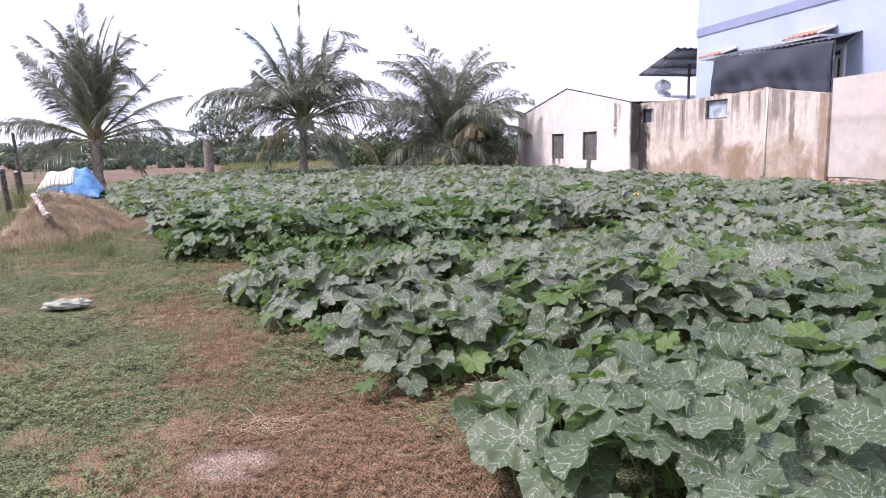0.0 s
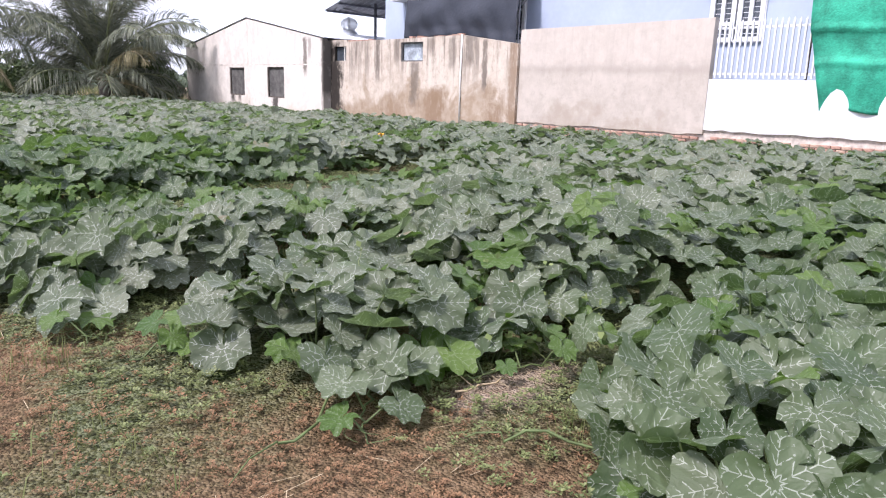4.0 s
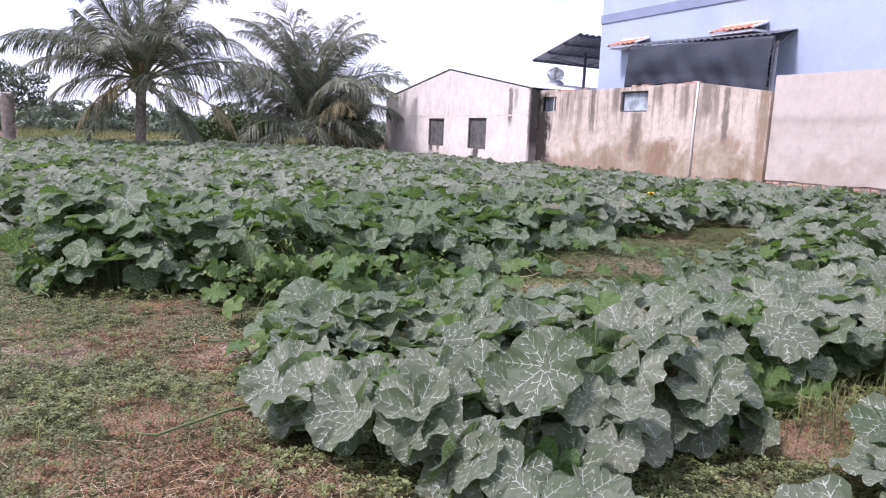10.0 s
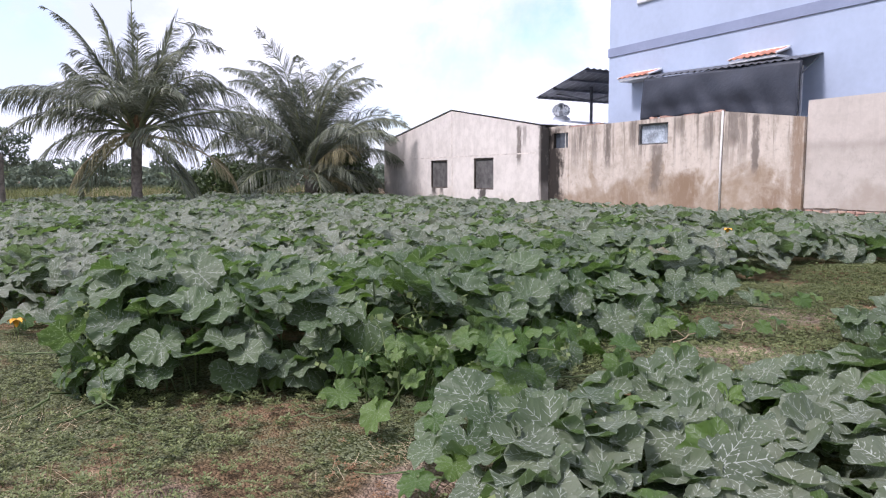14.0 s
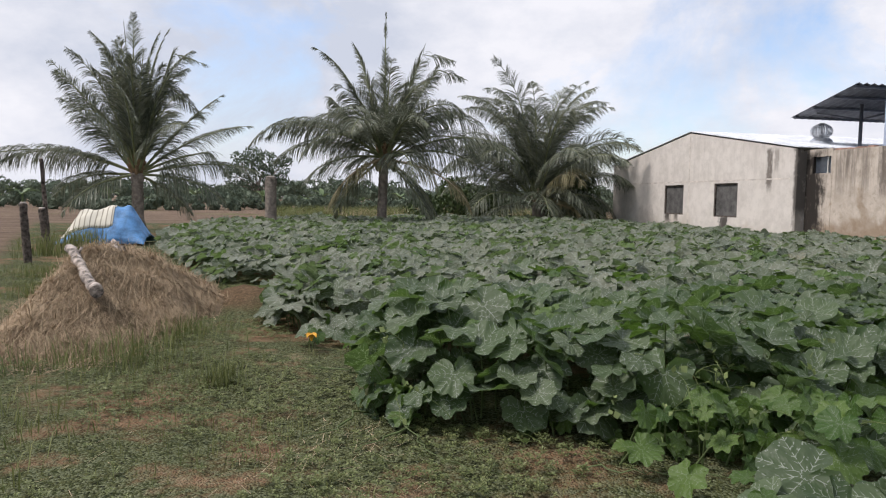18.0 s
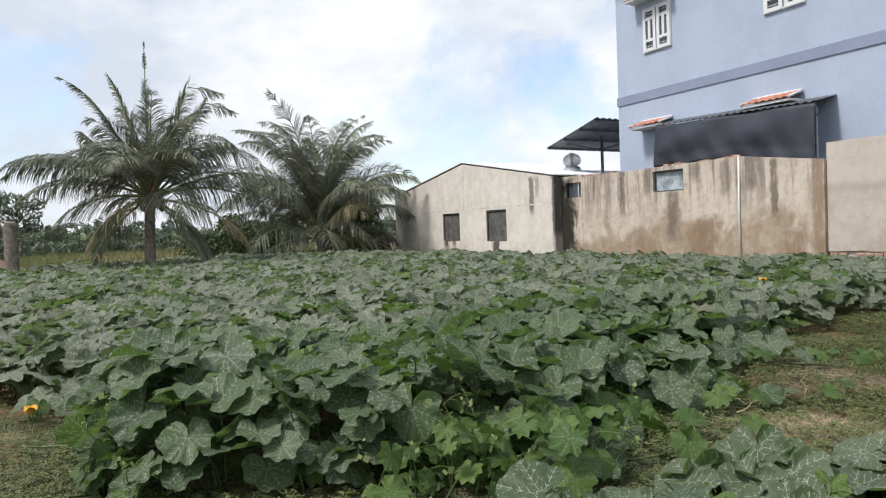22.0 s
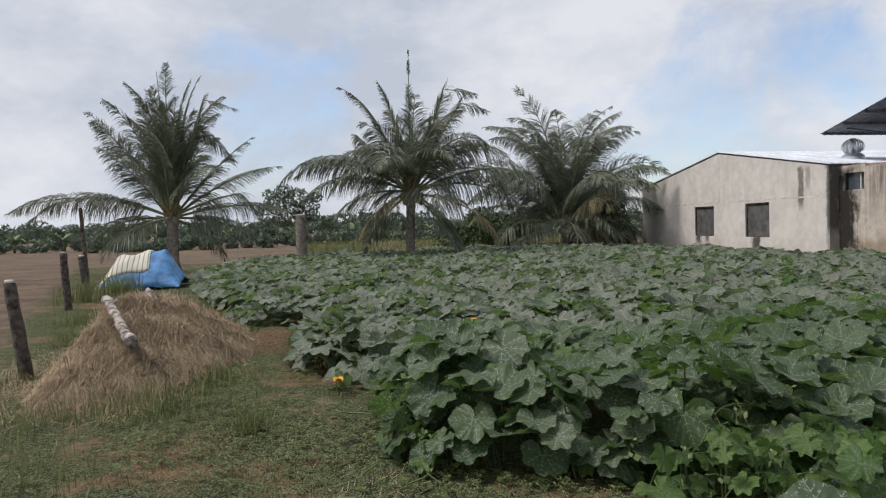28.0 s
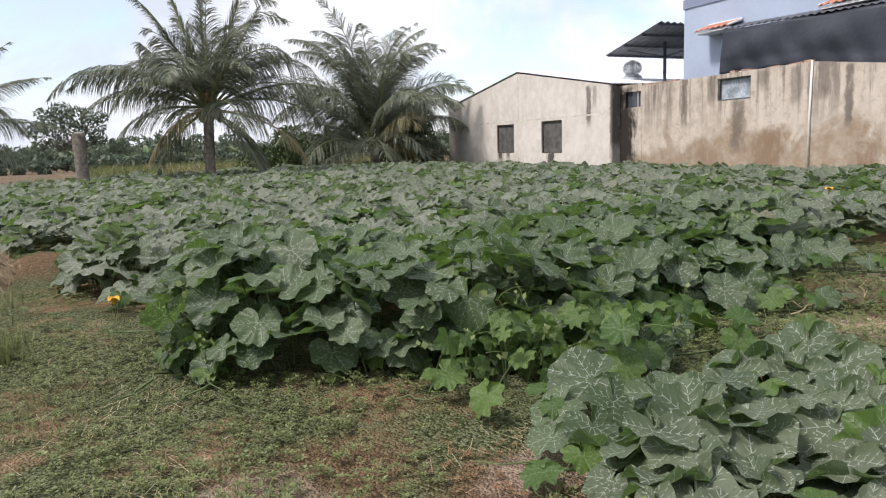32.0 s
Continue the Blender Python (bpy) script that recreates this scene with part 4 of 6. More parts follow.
def frond_mesh(bm_r, verts, faces, base, az, elev, length, droop, rr, leaflet, late, snap):
    """One coconut frond: a tapered midrib that arches under its weight and two rows of leaflets that hang from it."""
    d = Vector((math.cos(az), math.sin(az), 0))
    side = Vector((-d.y, d.x, 0))
    sway = rr.uniform(-0.22, 0.22)
    steps = 18
    pts, e, p = [], elev, Vector(base)
    total = sum(((k + 1) / steps) ** late for k in range(steps))
    for k in range(steps + 1):
        pts.append(p.copy())
        s = k / steps
        e -= droop * ((k + 1) / steps) ** late / total
        if snap and k == int(steps * snap[0]):
            e -= snap[1]
        e = max(e, -1.5)
        p = p + (length / steps) * (math.cos(e) * (d + side * sway * s).normalized() + math.sin(e) * Vector((0, 0, 1)))
    tube(bm_r, pts, [0.05 * (1 - 0.92 * k / steps) + 0.004 for k in range(steps + 1)], 5, False)
    n = int(length * 46)
    if elev > 1.53:
        leaflet *= 0.45
    hang = rr.uniform(0.75, 1.25)
    roll = rr.uniform(0.1, 0.55 if elev < 0.9 else 1.0) * rr.choice((-1, 1))
    bare = [(rr.uniform(0.2, 0.95), rr.uniform(0.01, 0.03)) for _ in range(4)]
    down = Vector((0, 0, -1))
    for k in range(n):
        s = 0.13 + 0.87 * (k + rr.random() * 0.7) / n
        q = s * steps
        i = min(int(q), steps - 1)
        c = pts[i].lerp(pts[i + 1], min(q - i, 1.0))
        t = (pts[i + 1] - pts[i]).normalized()
        across = side * math.cos(roll) + side.cross(t) * math.sin(roll)
        level = math.hypot(t.x, t.y)
        ln = leaflet * (0.95 + 0.55 * level) * (0.20 + 0.82 * math.sin(math.pi * min(1.0, s * 1.03) ** 0.72)) * rr.uniform(0.78, 1.1)
        for sg in (-1, 1):
            if rr.random() < 0.06 or any(abs(s - b) < w for b, w in bare):
                continue
            sag = hang * rr.uniform(0.6, 1.35)
            v = (across * sg * rr.uniform(0.85, 1.05) + t * (0.45 + 1.05 * (1 - level) + 0.6 * s ** 2 + rr.uniform(-0.15, 0.15))).normalized()
            w = (t * 0.8 + Vector((rr.uniform(-1, 1), rr.uniform(-1, 1), rr.uniform(-0.6, 0.6)))).normalized() * rr.uniform(0.009, 0.016)
            b = len(verts)
            m = c.copy()
            for f, wide in ((0.0, 0.5), (0.32, 1.0), (0.66, 0.8)):
                verts.extend([m - w * wide, m + w * wide])
                m = m + v * (ln * 0.335)
                v = (v + down * sag * (0.14 + 0.60 * level)).normalized()
            verts.append(m)
            faces.extend([(b, b + 1, b + 3, b + 2), (b + 2, b + 3, b + 5, b + 4), (b + 4, b + 5, b + 6)])


def palm(label, at, trunk_h, trunk_r, fronds, seed, lean=(0, 0), trunks=1, nuts=0, leaflet=(0.75, 1.05)):
    rr = random.Random(seed)
    t = thing("coconut_palm", label, "palm tree", at)
    bm = bmesh.new()
    for j in range(trunks):
        ox, oy = (0, 0) if j == 0 else (rr.uniform(-0.35, 0.35), rr.uniform(-0.3, 0.3))
        pts, rad = [], []
        m = 26
        for k in range(m + 1):
            s = k / m
            pts.append((ox + lean[0] * s * s, oy + lean[1] * s * s, -0.1 + (trunk_h + 0.1) * s))
            rad.append(trunk_r * (1.35 - 0.55 * min(1, s * 4) + 0.12 * (s > 0.85)) * (1.06 if k % 2 else 0.97))
        tube(bm, pts, rad, 14)
    part("trunk", bm, BARK, t, "ringed grey-brown trunk")
    top = Vector((lean[0], lean[1], trunk_h - 0.05))
    bm = bmesh.new()
    for k in range(18):
        a = k * 2.4
        b0 = top + Vector((0.10 * math.cos(a), 0.10 * math.sin(a), -0.25 + 0.03 * k))
        b1 = top + Vector((0.30 * math.cos(a), 0.30 * math.sin(a), 0.25 + 0.03 * k))
        tube(bm, [b0, b1], [0.09, 0.045], 6)
    part("fibre_sheath", bm, HAY, t, "brown fibrous frond sheath")
    for az, el, ln, dr, late, snap, old in fronds:
        bm_r, vs, fs = bmesh.new(), [], []
        a = radians(az)
        out = 0.10 + 0.10 * math.cos(radians(el))
        frond_mesh(bm_r, vs, fs, top + Vector((out * math.cos(a), out * math.sin(a), 0.2 * el / 90 + rr.uniform(-0.05, 0.1))), a, radians(el), ln * 1.12, radians(dr), rr, rr.uniform(*leaflet), late, snap)
        stalk = part("frond", bm_r, STRAWBIT if old else RIB, t)
        me = bpy.data.meshes.new("blade")
        me.from_pydata([tuple(v) for v in vs], [], fs)
        me.materials.append(FROND_OLD if old else FROND)
        lf = new("blade", me)
        lf.parent = stalk
        tagged(lf, kind="stuff")
    for k in range(nuts):
        bm = bmesh.new()
        bmesh.ops.create_icosphere(bm, subdivisions=2, radius=0.13)
        bmesh.ops.scale(bm, vec=(1, 1, 1.25), verts=bm.verts)
        a = k * 1.3
        n_ = part("coconut", bm, FROND_OLD, t)
        n_.location = top + Vector((0.36 * math.cos(a), 0.36 * math.sin(a), -0.3 + 0.1 * (k % 3)))
    return t


def fan(rows, seed, spread=16):
    """Fronds from rows of (azimuth, elevation, length, droop, how late it bends, snap), with small chance differences."""
    rr = random.Random(seed)
    return [(az + rr.uniform(-spread, spread), el + rr.uniform(-3, 3), ln * rr.uniform(0.95, 1.05), dr * rr.uniform(0.9, 1.1), late, snap, el < 0 and rr.random() < 0.3) for az, el, ln, dr, late, snap in rows]


def sheaf(n, el, ln, dr, seed, late=2.0, az0=0):
    """Upright fronds in the heart of a crown."""
    rr = random.Random(seed)
    return [(az0 + k * 137.5, rr.uniform(*el), rr.uniform(*ln), rr.uniform(*dr), late, None, False) for k in range(n)]


# beside the tarpaulin: a dense upright heart, snapped tips and long low fronds
palm("tall coconut palm with a dense upright dark crown", (-6.15, 32.6, 0), 2.1, 0.25,
     sheaf(16, (74, 87), (3.0, 4.4), (14, 50), 11, 1.8) + sheaf(4, (82, 87), (4.2, 4.9), (10, 30), 12, 2.5) + [(200, 88.5, 4.6, 3, 1, None, False)]
     + fan([(180, 60, 4.4, 12, 1, None), (186, 66, 3.9, 26, 1, None), (172, 50, 3.3, 24, 2, None), (182, 22, 5.0, 44, 0.6, None), (196, 30, 4.3, 72, 0.6, None), (170, 4, 3.0, 46, 1, None),
            (4, 78, 5.0, 10, 1, (0.78, 1.5)), (-6, 72, 4.5, 12, 1, (0.72, 1.9)), (0, 48, 3.9, 14, 1, None), (8, 36, 4.1, 30, 1, None), (-10, 26, 3.2, 40, 1, (0.7, 0.8)), (4, 14, 3.7, 30, 1, None),
            (-14, -4, 2.8, 46, 1, None), (200, -12, 2.6, 50, 1, None), (20, -22, 2.4, 50, 1, None),
            (265, 66, 3.6, 60, 1.5, None), (300, 50, 3.2, 72, 1, None), (240, 54, 3.2, 64, 1, None), (90, 55, 4.0, 60, 1, None), (70, 64, 4.0, 50, 1.5, None)], 31), 21, leaflet=(0.72, 0.95))
palm("coconut palm with a spreading ragged crown and bent fronds", (2.55, 30.6, 0), 2.75, 0.21,
     [(80, 89, 4.5, 3, 1, None, False)] + sheaf(6, (74, 86), (2.6, 3.4), (30, 70), 14, 1.5) + sheaf(8, (28, 62), (3.0, 3.9), (70, 100), 15, 0.9, 40)
     + fan([(172, 81, 3.7, 16, 2.5, None), (182, 66, 4.1, 42, 2.5, None), (176, 50, 3.0, 10, 1, (0.80, 2.2)), (184, 40, 4.5, 96, 0.8, None), (176, 20, 3.7, 62, 0.8, None), (190, 4, 3.2, 58, 0.8, None), (200, -16, 2.9, 52, 0.8, None), (165, -34, 2.7, 40, 1, None),
            (2, 72, 4.3, 12, 1, (0.82, 1.3)), (-6, 62, 4.1, 16, 1, (0.80, 1.2)), (6, 50, 3.9, 82, 1, None), (-8, 30, 4.7, 62, 0.7, None), (4, 14, 4.3, 84, 0.7, None), (-16, -6, 3.4, 60, 0.8, None), (14, -34, 2.8, 44, 1, None), (-28, -46, 2.6, 30, 1, None),
            (284, 58, 3.2, 105, 1, None), (250, 46, 3.3, 100, 0.8, None), (318, 54, 3.4, 100, 1, None), (225, 34, 3.4, 92, 0.8, None), (268, 14, 2.8, 90, 0.8, None), (60, 52, 3.6, 80, 1, None), (110, 46, 3.6, 80, 1, None), (90, 10, 3.2, 80, 1, None)], 32), 22, (0.1, 0), nuts=6, leaflet=(0.78, 1.02))
palm("low bushy coconut palm with arching fronds beside the outbuilding", (10.75, 36.0, 0), 1.15, 0.26,
     sheaf(14, (70, 86), (4.8, 6.0), (50, 90), 13, 1.5) + sheaf(12, (40, 68), (4.0, 5.2), (80, 110), 16, 1.1, 25)
     + fan([(182, 82, 6.0, 40, 2, None), (188, 72, 5.6, 84, 1.4, None), (176, 62, 5.4, 98, 1.2, None), (184, 52, 4.9, 104, 1, None), (172, 40, 4.4, 100, 0.9, None), (196, 24, 3.8, 88, 0.8, None), (186, 4, 3.2, 64, 0.8, None),
            (0, 82, 5.6, 60, 2, None), (6, 72, 5.8, 88, 1.4, None), (-8, 64, 5.6, 98, 1.2, None), (4, 52, 5.4, 104, 1, None), (-4, 38, 4.8, 100, 0.9, None), (12, 24, 4.1, 88, 0.8, None), (-14, 6, 3.4, 64, 0.8, None),
            (280, 28, 3.4, 92, 0.8, None), (255, 18, 3.0, 86, 0.8, None)], 33)
     + [(288, 46, 3.4, 96, 1, None, True), (310, 2, 2.4, 70, 1, None, True)], 23, trunks=2, leaflet=(0.95, 1.25))


# ---- bushes, far trees ----


def leaf_cloud(name, centres, radii, count, size, material, seed, squash=0.8):
    """Many small leaf cards filling clumps, with gaps and an uneven outline."""
    rg = np.random.default_rng(seed)
    centres, radii = np.asarray(centres, float), np.asarray(radii, float)
    pick = rg.choice(len(centres), count, p=radii ** 2 / (radii ** 2).sum())
    d = rg.normal(size=(count, 3))
    d /= np.linalg.norm(d, axis=1, keepdims=True)
    d[:, 2] *= squash
    r = radii[pick] * (0.55 + 0.5 * rg.random(count) ** 0.5)
    c = centres[pick] + d * r[:, None]
    n = d + 0.7 * rg.normal(size=(count, 3))
    tip = rg.normal(size=(count, 3))
    tip[:, 2] -= 0.4
    R = frames_of(n, tip)
    s = size * rg.uniform(0.6, 1.4, count)
    loc = np.array([(-0.5, 0, 0), (0, -0.9, 0.1), (0.5, 0, 0), (0, 1, 0.12)]) * [0.62, 1, 1]
    v = c[:, None, :] + s[:, None, None] * np.einsum("nij,kj->nki", R, loc)
    f = np.arange(count * 4).reshape(-1, 4)
    return soup(name, v.reshape(-1, 3), f, material)


def shrub(label, at, blobs, count, size, seed, material=BUSH, name="bush", trunk=None):
    t = thing(name, label, "tree" if trunk else "bush", at)
    if trunk:
        rr = random.Random(seed)
        bm = bmesh.new()
        tube(bm, [(0, 0, -0.1), (0.05, 0, trunk * 0.5), (0.1, 0.02, trunk)], [trunk * 0.055, trunk * 0.045, trunk * 0.03], 9)
        for b in blobs:
            c = Vector(b[:3])
            tube(bm, [(0.06, 0, trunk * 0.6), Vector((0.06, 0, trunk * 0.6)).lerp(c, 0.5) + Vector((0, 0, 0.15)), c], [trunk * 0.03, trunk * 0.02, trunk * 0.008], 6)
        part("trunk", bm, BARK, t)
    ob = leaf_cloud("crown" if trunk else "foliage", [b[:3] for b in blobs], [b[3] for b in blobs], count, size, material, seed)
    ob.parent = t
    return t


shrub("dark leafy bush growing against the outbuilding", (13.2, 37.6, 0), [(-0.6, 0, 0.9, 1.1), (0.5, 0.3, 1.4, 1.2), (0.2, -0.2, 2.4, 1.0), (-0.5, 0.2, 2.2, 0.9), (1.2, 0.4, 0.8, 0.9), (0.4, 0.3, 3.1, 0.7)], 5200, 0.13, 31, trunk=2.0, name="bush_tree")
shrub("dense bush behind the low palm", (7.2, 38.5, 0), [(0, 0, 0.8, 1.2), (-1.2, 0.4, 0.6, 1.0), (1.2, 0.2, 1.1, 1.2), (0.4, 0.8, 1.7, 0.9), (2.4, 0.5, 1.0, 1.0)], 4200, 0.14, 32)
shrub("round leafy tree at the edge of the dry field", (-3.4, 88.0, 0), [(-1.5, 0, 4.6, 1.3), (1.0, 0, 5.4, 1.4), (-0.4, 0.5, 6.0, 1.2), (2.4, 0, 4.4, 1.2), (-2.9, 0, 4.0, 1.0), (0.4, 0, 3.9, 1.1), (3.2, 0, 5.4, 0.8), (-2.2, 0, 5.8, 0.7), (-1.0, 0.3, 2.9, 1.0), (1.6, 0.2, 3.0, 1.0), (-2.6, 0.2, 2.6, 0.8), (2.9, 0.1, 3.1, 0.8), (0.3, 0.2, 2.0, 0.9)], 2500, 0.26, 33, FAR_HAZED, "broadleaf_tree", 3.0)


def tall_grass(label, x0, x1, y0, y1, count, h, seed, material=GRASS, name="tall_grass"):
    rg = np.random.default_rng(seed)
    x, y = rg.uniform(x0, x1, count), rg.uniform(y0, y1, count)
    k = noise_keep(x * 0.9, y * 0.9, rg) > 0.32
    x, y = x[k], y[k]
    blades(name, x, y, h * rg.uniform(0.5, 1.2, len(x)), material, rg, label)


def noise_keep(x, y, rg):
    return 0.5 + 0.25 * np.sin(1.9 * x + 0.7 * y + 1) + 0.2 * np.sin(-1.1 * x + 2.3 * y) + 0.12 * np.sin(5.3 * x + 4.1 * y) + rg.uniform(-0.2, 0.2, len(x))


def blades(name, x, y, h, material, rg, label, wide=0.006, lift=None):
    n = len(x)
    z = ground_height(x, y) + (0 if lift is None else lift)
    a = rg.uniform(0, 2 * np.pi, n)
    lean = rg.uniform(0.15, 0.75, n)
    d = np.stack([np.cos(a), np.sin(a), np.zeros(n)], 1)
    s = np.stack([-np.sin(a), np.cos(a), np.zeros(n)], 1) * (wide * rg.uniform(0.6, 1.5, n))[:, None]
    b = np.stack([x, y, z], 1)
    up = np.array([0, 0, 1.0])
    m = b + d * (h * lean * 0.35)[:, None] + up * (h * 0.6)[:, None]
    t = b + d * (h * lean)[:, None] + up * (h * (1 - 0.35 * lean))[:, None]
    v = np.stack([b - s, b + s, m + s * 0.8, m - s * 0.8, t], 1).reshape(-1, 3)
    i = np.arange(n)[:, None] * 5
    f = np.concatenate([i + [[0, 1, 2]], i + [[0, 2, 3]], i + [[3, 2, 4]]])
    ob = soup(name, v, f, material)
    tagged(ob, label, "grass", kind="stuff")
    return ob


tall_grass("yellow-green tall grass behind the pumpkin field", 1.5, 16.5, 38.0, 52.0, 7000, 0.7, 41, STRAWBIT, "dry_grass")
tall_grass("green tall grass behind the pumpkin field", -1.5, 16.5, 37.5, 56.0, 22000, 0.85, 42)
tall_grass("rank green grass beside the fence posts", -6.3, -5.4, 20.5, 26.0, 1500, 0.6, 43)


def tree_belt():
    """The far belt of trees along the horizon."""
    rg = np.random.default_rng(51)
    for y, dx, hh, cnt, nm in ((150, 130, 4.5, 26000, "tree_belt"), (230, 230, 8.0, 24000, "tree_belt")):
        xs = np.arange(-dx, dx * 0.9, 3.2)
        cs, rs = [], []
        for x in xs:
            for k in range(3):
                r = rg.uniform(1.3, 2.6) * hh / 6
                cs.append((x + rg.uniform(-2, 2), y + rg.uniform(-6, 6), rg.uniform(0.15, 0.62) * hh * (0.85 + 0.3 * math.sin(x * 0.11) + 0.2 * math.sin(x * 0.37)) + 0.3))
                rs.append(r)
        ob = leaf_cloud(nm, cs, rs, cnt, 0.62 * hh / 6 + 0.1, FAR_HAZED, int(y))
        tagged(ob, "distant belt of mixed green trees along the horizon", "trees", kind="stuff")


tree_belt()


def field_hedge():
    """Dense low growth along the far side of the dry field."""
    rg = np.random.default_rng(52)
    for x0, x1, y, h, count in ((-80, -20, 80, 1.5, 15000), (-20, 20, 72, 1.6, 15000), (20, 70, 78, 2.2, 9000)):
        xs = np.arange(x0, x1, 0.9)
        cs = [(x + rg.uniform(-0.6, 0.6), y + rg.uniform(-4, 4), h * rg.uniform(0.15, 0.75) * (0.9 + 0.25 * math.sin(0.5 * x) + 0.15 * math.sin(1.7 * x))) for x in xs for _ in range(2)]
        rs = [rg.uniform(0.5, 1.0) * h / 2 for _ in cs]
        ob = leaf_cloud("field_hedge", cs, rs, count, 0.26, FAR_HAZED, int(x0 + 200))
        tagged(ob, "low dark green growth along the far side of the dry field", "bushes", kind="stuff")


field_hedge()


def banana(at, seed, h):
    rr = random.Random(seed)
    t = thing("banana_plant", "banana plant with broad ragged green leaves", "banana plant", at, "banana row")
    bm = bmesh.new()
    tube(bm, [(0, 0, -0.1), (0, 0, h * 0.55)], [0.16, 0.09], 8)
    part("stem", bm, STEM, t)
    for k in range(8):
        a, e = rr.uniform(0, 6.28), rr.uniform(0.75, 1.45)
        L = h * rr.uniform(0.5, 0.75)
        d, s = Vector((math.cos(a), math.sin(a), 0)), Vector((-math.sin(a), math.cos(a), 0))
        bm = bmesh.new()
        p, prev = Vector((0, 0, h * 0.5)), None
        for q in range(8):
            w = 0.30 * math.sin(math.pi * (0.08 + 0.88 * q / 7)) * h / 3
            row = [bm.verts.new(p - s * w + Vector((0, 0, 0.06))), bm.verts.new(p), bm.verts.new(p + s * w + Vector((0, 0, 0.06)))]
            if prev:
                bm.faces.new((prev[0], prev[1], row[1], row[0]))
                bm.faces.new((prev[1], prev[2], row[2], row[1]))
            prev = row
            e -= 0.19
            p = p + (L / 7) * (math.cos(e) * d + math.sin(e) * Vector((0, 0, 1)))
        part("leaf", bm, BANANA_HAZED, t)


for k, x in enumerate(np.arange(-46, 40, 3.6)):
    banana((float(x) + 1.2 * math.sin(k * 2.1), 80 + 4 * math.sin(k * 1.7), 0), 60 + k, 1.95 + 0.45 * math.sin(k * 3.3))

# ---- haystack, logs, tarpaulin, posts ----
HAY_C, HAY_A, HAY_B, HAY_H = (-3.08, 13.75), 1.18, 2.5, 0.74


def hay_z(x, y):
    """A slumped cone of straw with a thin skirt."""
    dx, dy = x - HAY_C[0], y - HAY_C[1]
    a = np.arctan2(dy, dx)
    rag = 1 + 0.05 * np.sin(3 * a + 1) + 0.035 * np.sin(7 * a + 2) + 0.02 * np.sin(13 * a)
    u = np.hypot(dx / np.where(dx < 0, HAY_A * 0.48, HAY_A), dy / np.where(dy < 0, HAY_B * 0.86, HAY_B)) / rag
    u = np.clip(np.sqrt(u * u + 0.02) - 0.10, 0, 1)
    lump = 0.022 * np.sin(x * 7 + y * 2.3) + 0.018 * np.sin(y * 9 - x * 4) + 0.010 * np.sin(x * 17 + y * 11)
    return HAY_H * (1 - u) * (1 + 0.30 * u) + lump * np.clip((1 - u) * 4, 0, 1)


def haystack():
    t = thing("haystack", "low heap of old brown straw beside the field", "haystack", (HAY_C[0], HAY_C[1], 0))
    n, m = 40, 72
    r, a = np.meshgrid(np.linspace(0, 1.06, n), np.linspace(0, 2 * np.pi, m, endpoint=False), indexing="ij")
    x, y = HAY_A * r * np.cos(a), HAY_B * r * np.sin(a)
    z = hay_z(x + HAY_C[0], y + HAY_C[1]) - 0.03
    i = np.arange(n - 1)[:, None] * m
    j = np.arange(m)[None]
    f = np.stack([i + j, i + m + j, i + m + (j + 1) % m, i + (j + 1) % m], 2).reshape(-1, 4)
    ob = soup("straw_mass", np.stack([x.ravel(), y.ravel(), z.ravel()], 1), f, HAY)
    ob.parent = t
    rg = np.random.default_rng(8)
    k = 80000
    u, a = np.sqrt(rg.random(k)) * 1.12, rg.uniform(0, 2 * np.pi, k)
    x, y = HAY_A * u * np.cos(a), HAY_B * u * np.sin(a)
    z = hay_z(x + HAY_C[0], y + HAY_C[1])
    on = (z > 0.02) | (rg.random(k) < 0.08)
    x, y, z, k = x[on], y[on], z[on], int(on.sum())
    z = z - 0.015 + rg.uniform(0, 0.04, k) ** 1.0
    d = rg.normal(size=(k, 3)) * [1, 1, 0.22] + np.stack([x / HAY_A, y / HAY_B, 0 * x], 1) * 0.9
    e = 0.03
    gx = (hay_z(x + HAY_C[0] + e, y + HAY_C[1]) - hay_z(x + HAY_C[0] - e, y + HAY_C[1])) / (2 * e)
    gy = (hay_z(x + HAY_C[0], y + HAY_C[1] + e) - hay_z(x + HAY_C[0], y + HAY_C[1] - e)) / (2 * e)
    d[:, 2] += np.clip(gx, -2, 2) * d[:, 0] + np.clip(gy, -2, 2) * d[:, 1]
    d /= np.linalg.norm(d, axis=1, keepdims=True)
    ln = rg.uniform(0.10, 0.40, k)
    c = np.stack([x, y, z], 1)
    s = np.cross(d, [0, 0, 1.0])
    s = s / np.maximum(np.linalg.norm(s, axis=1, keepdims=True), 1e-5) * (0.0012 + 0.0016 * rg.random((k, 1)))
    a_, b_ = c - d * ln[:, None] / 2, c + d * ln[:, None] / 2
    v = np.stack([a_ - s, a_ + s, b_ + s, b_ - s], 1).reshape(-1, 3)
    ob = soup("loose_straw", v, np.arange(k * 4).reshape(-1, 4), STRAW_HAY)
    ob.parent = t
    tagged(ob, kind="stuff")


STRAW_HAY = foliage("brown_straw", (0.15, 0.105, 0.062), (0.47, 0.36, 0.235), 0.85, 0.1)
haystack()


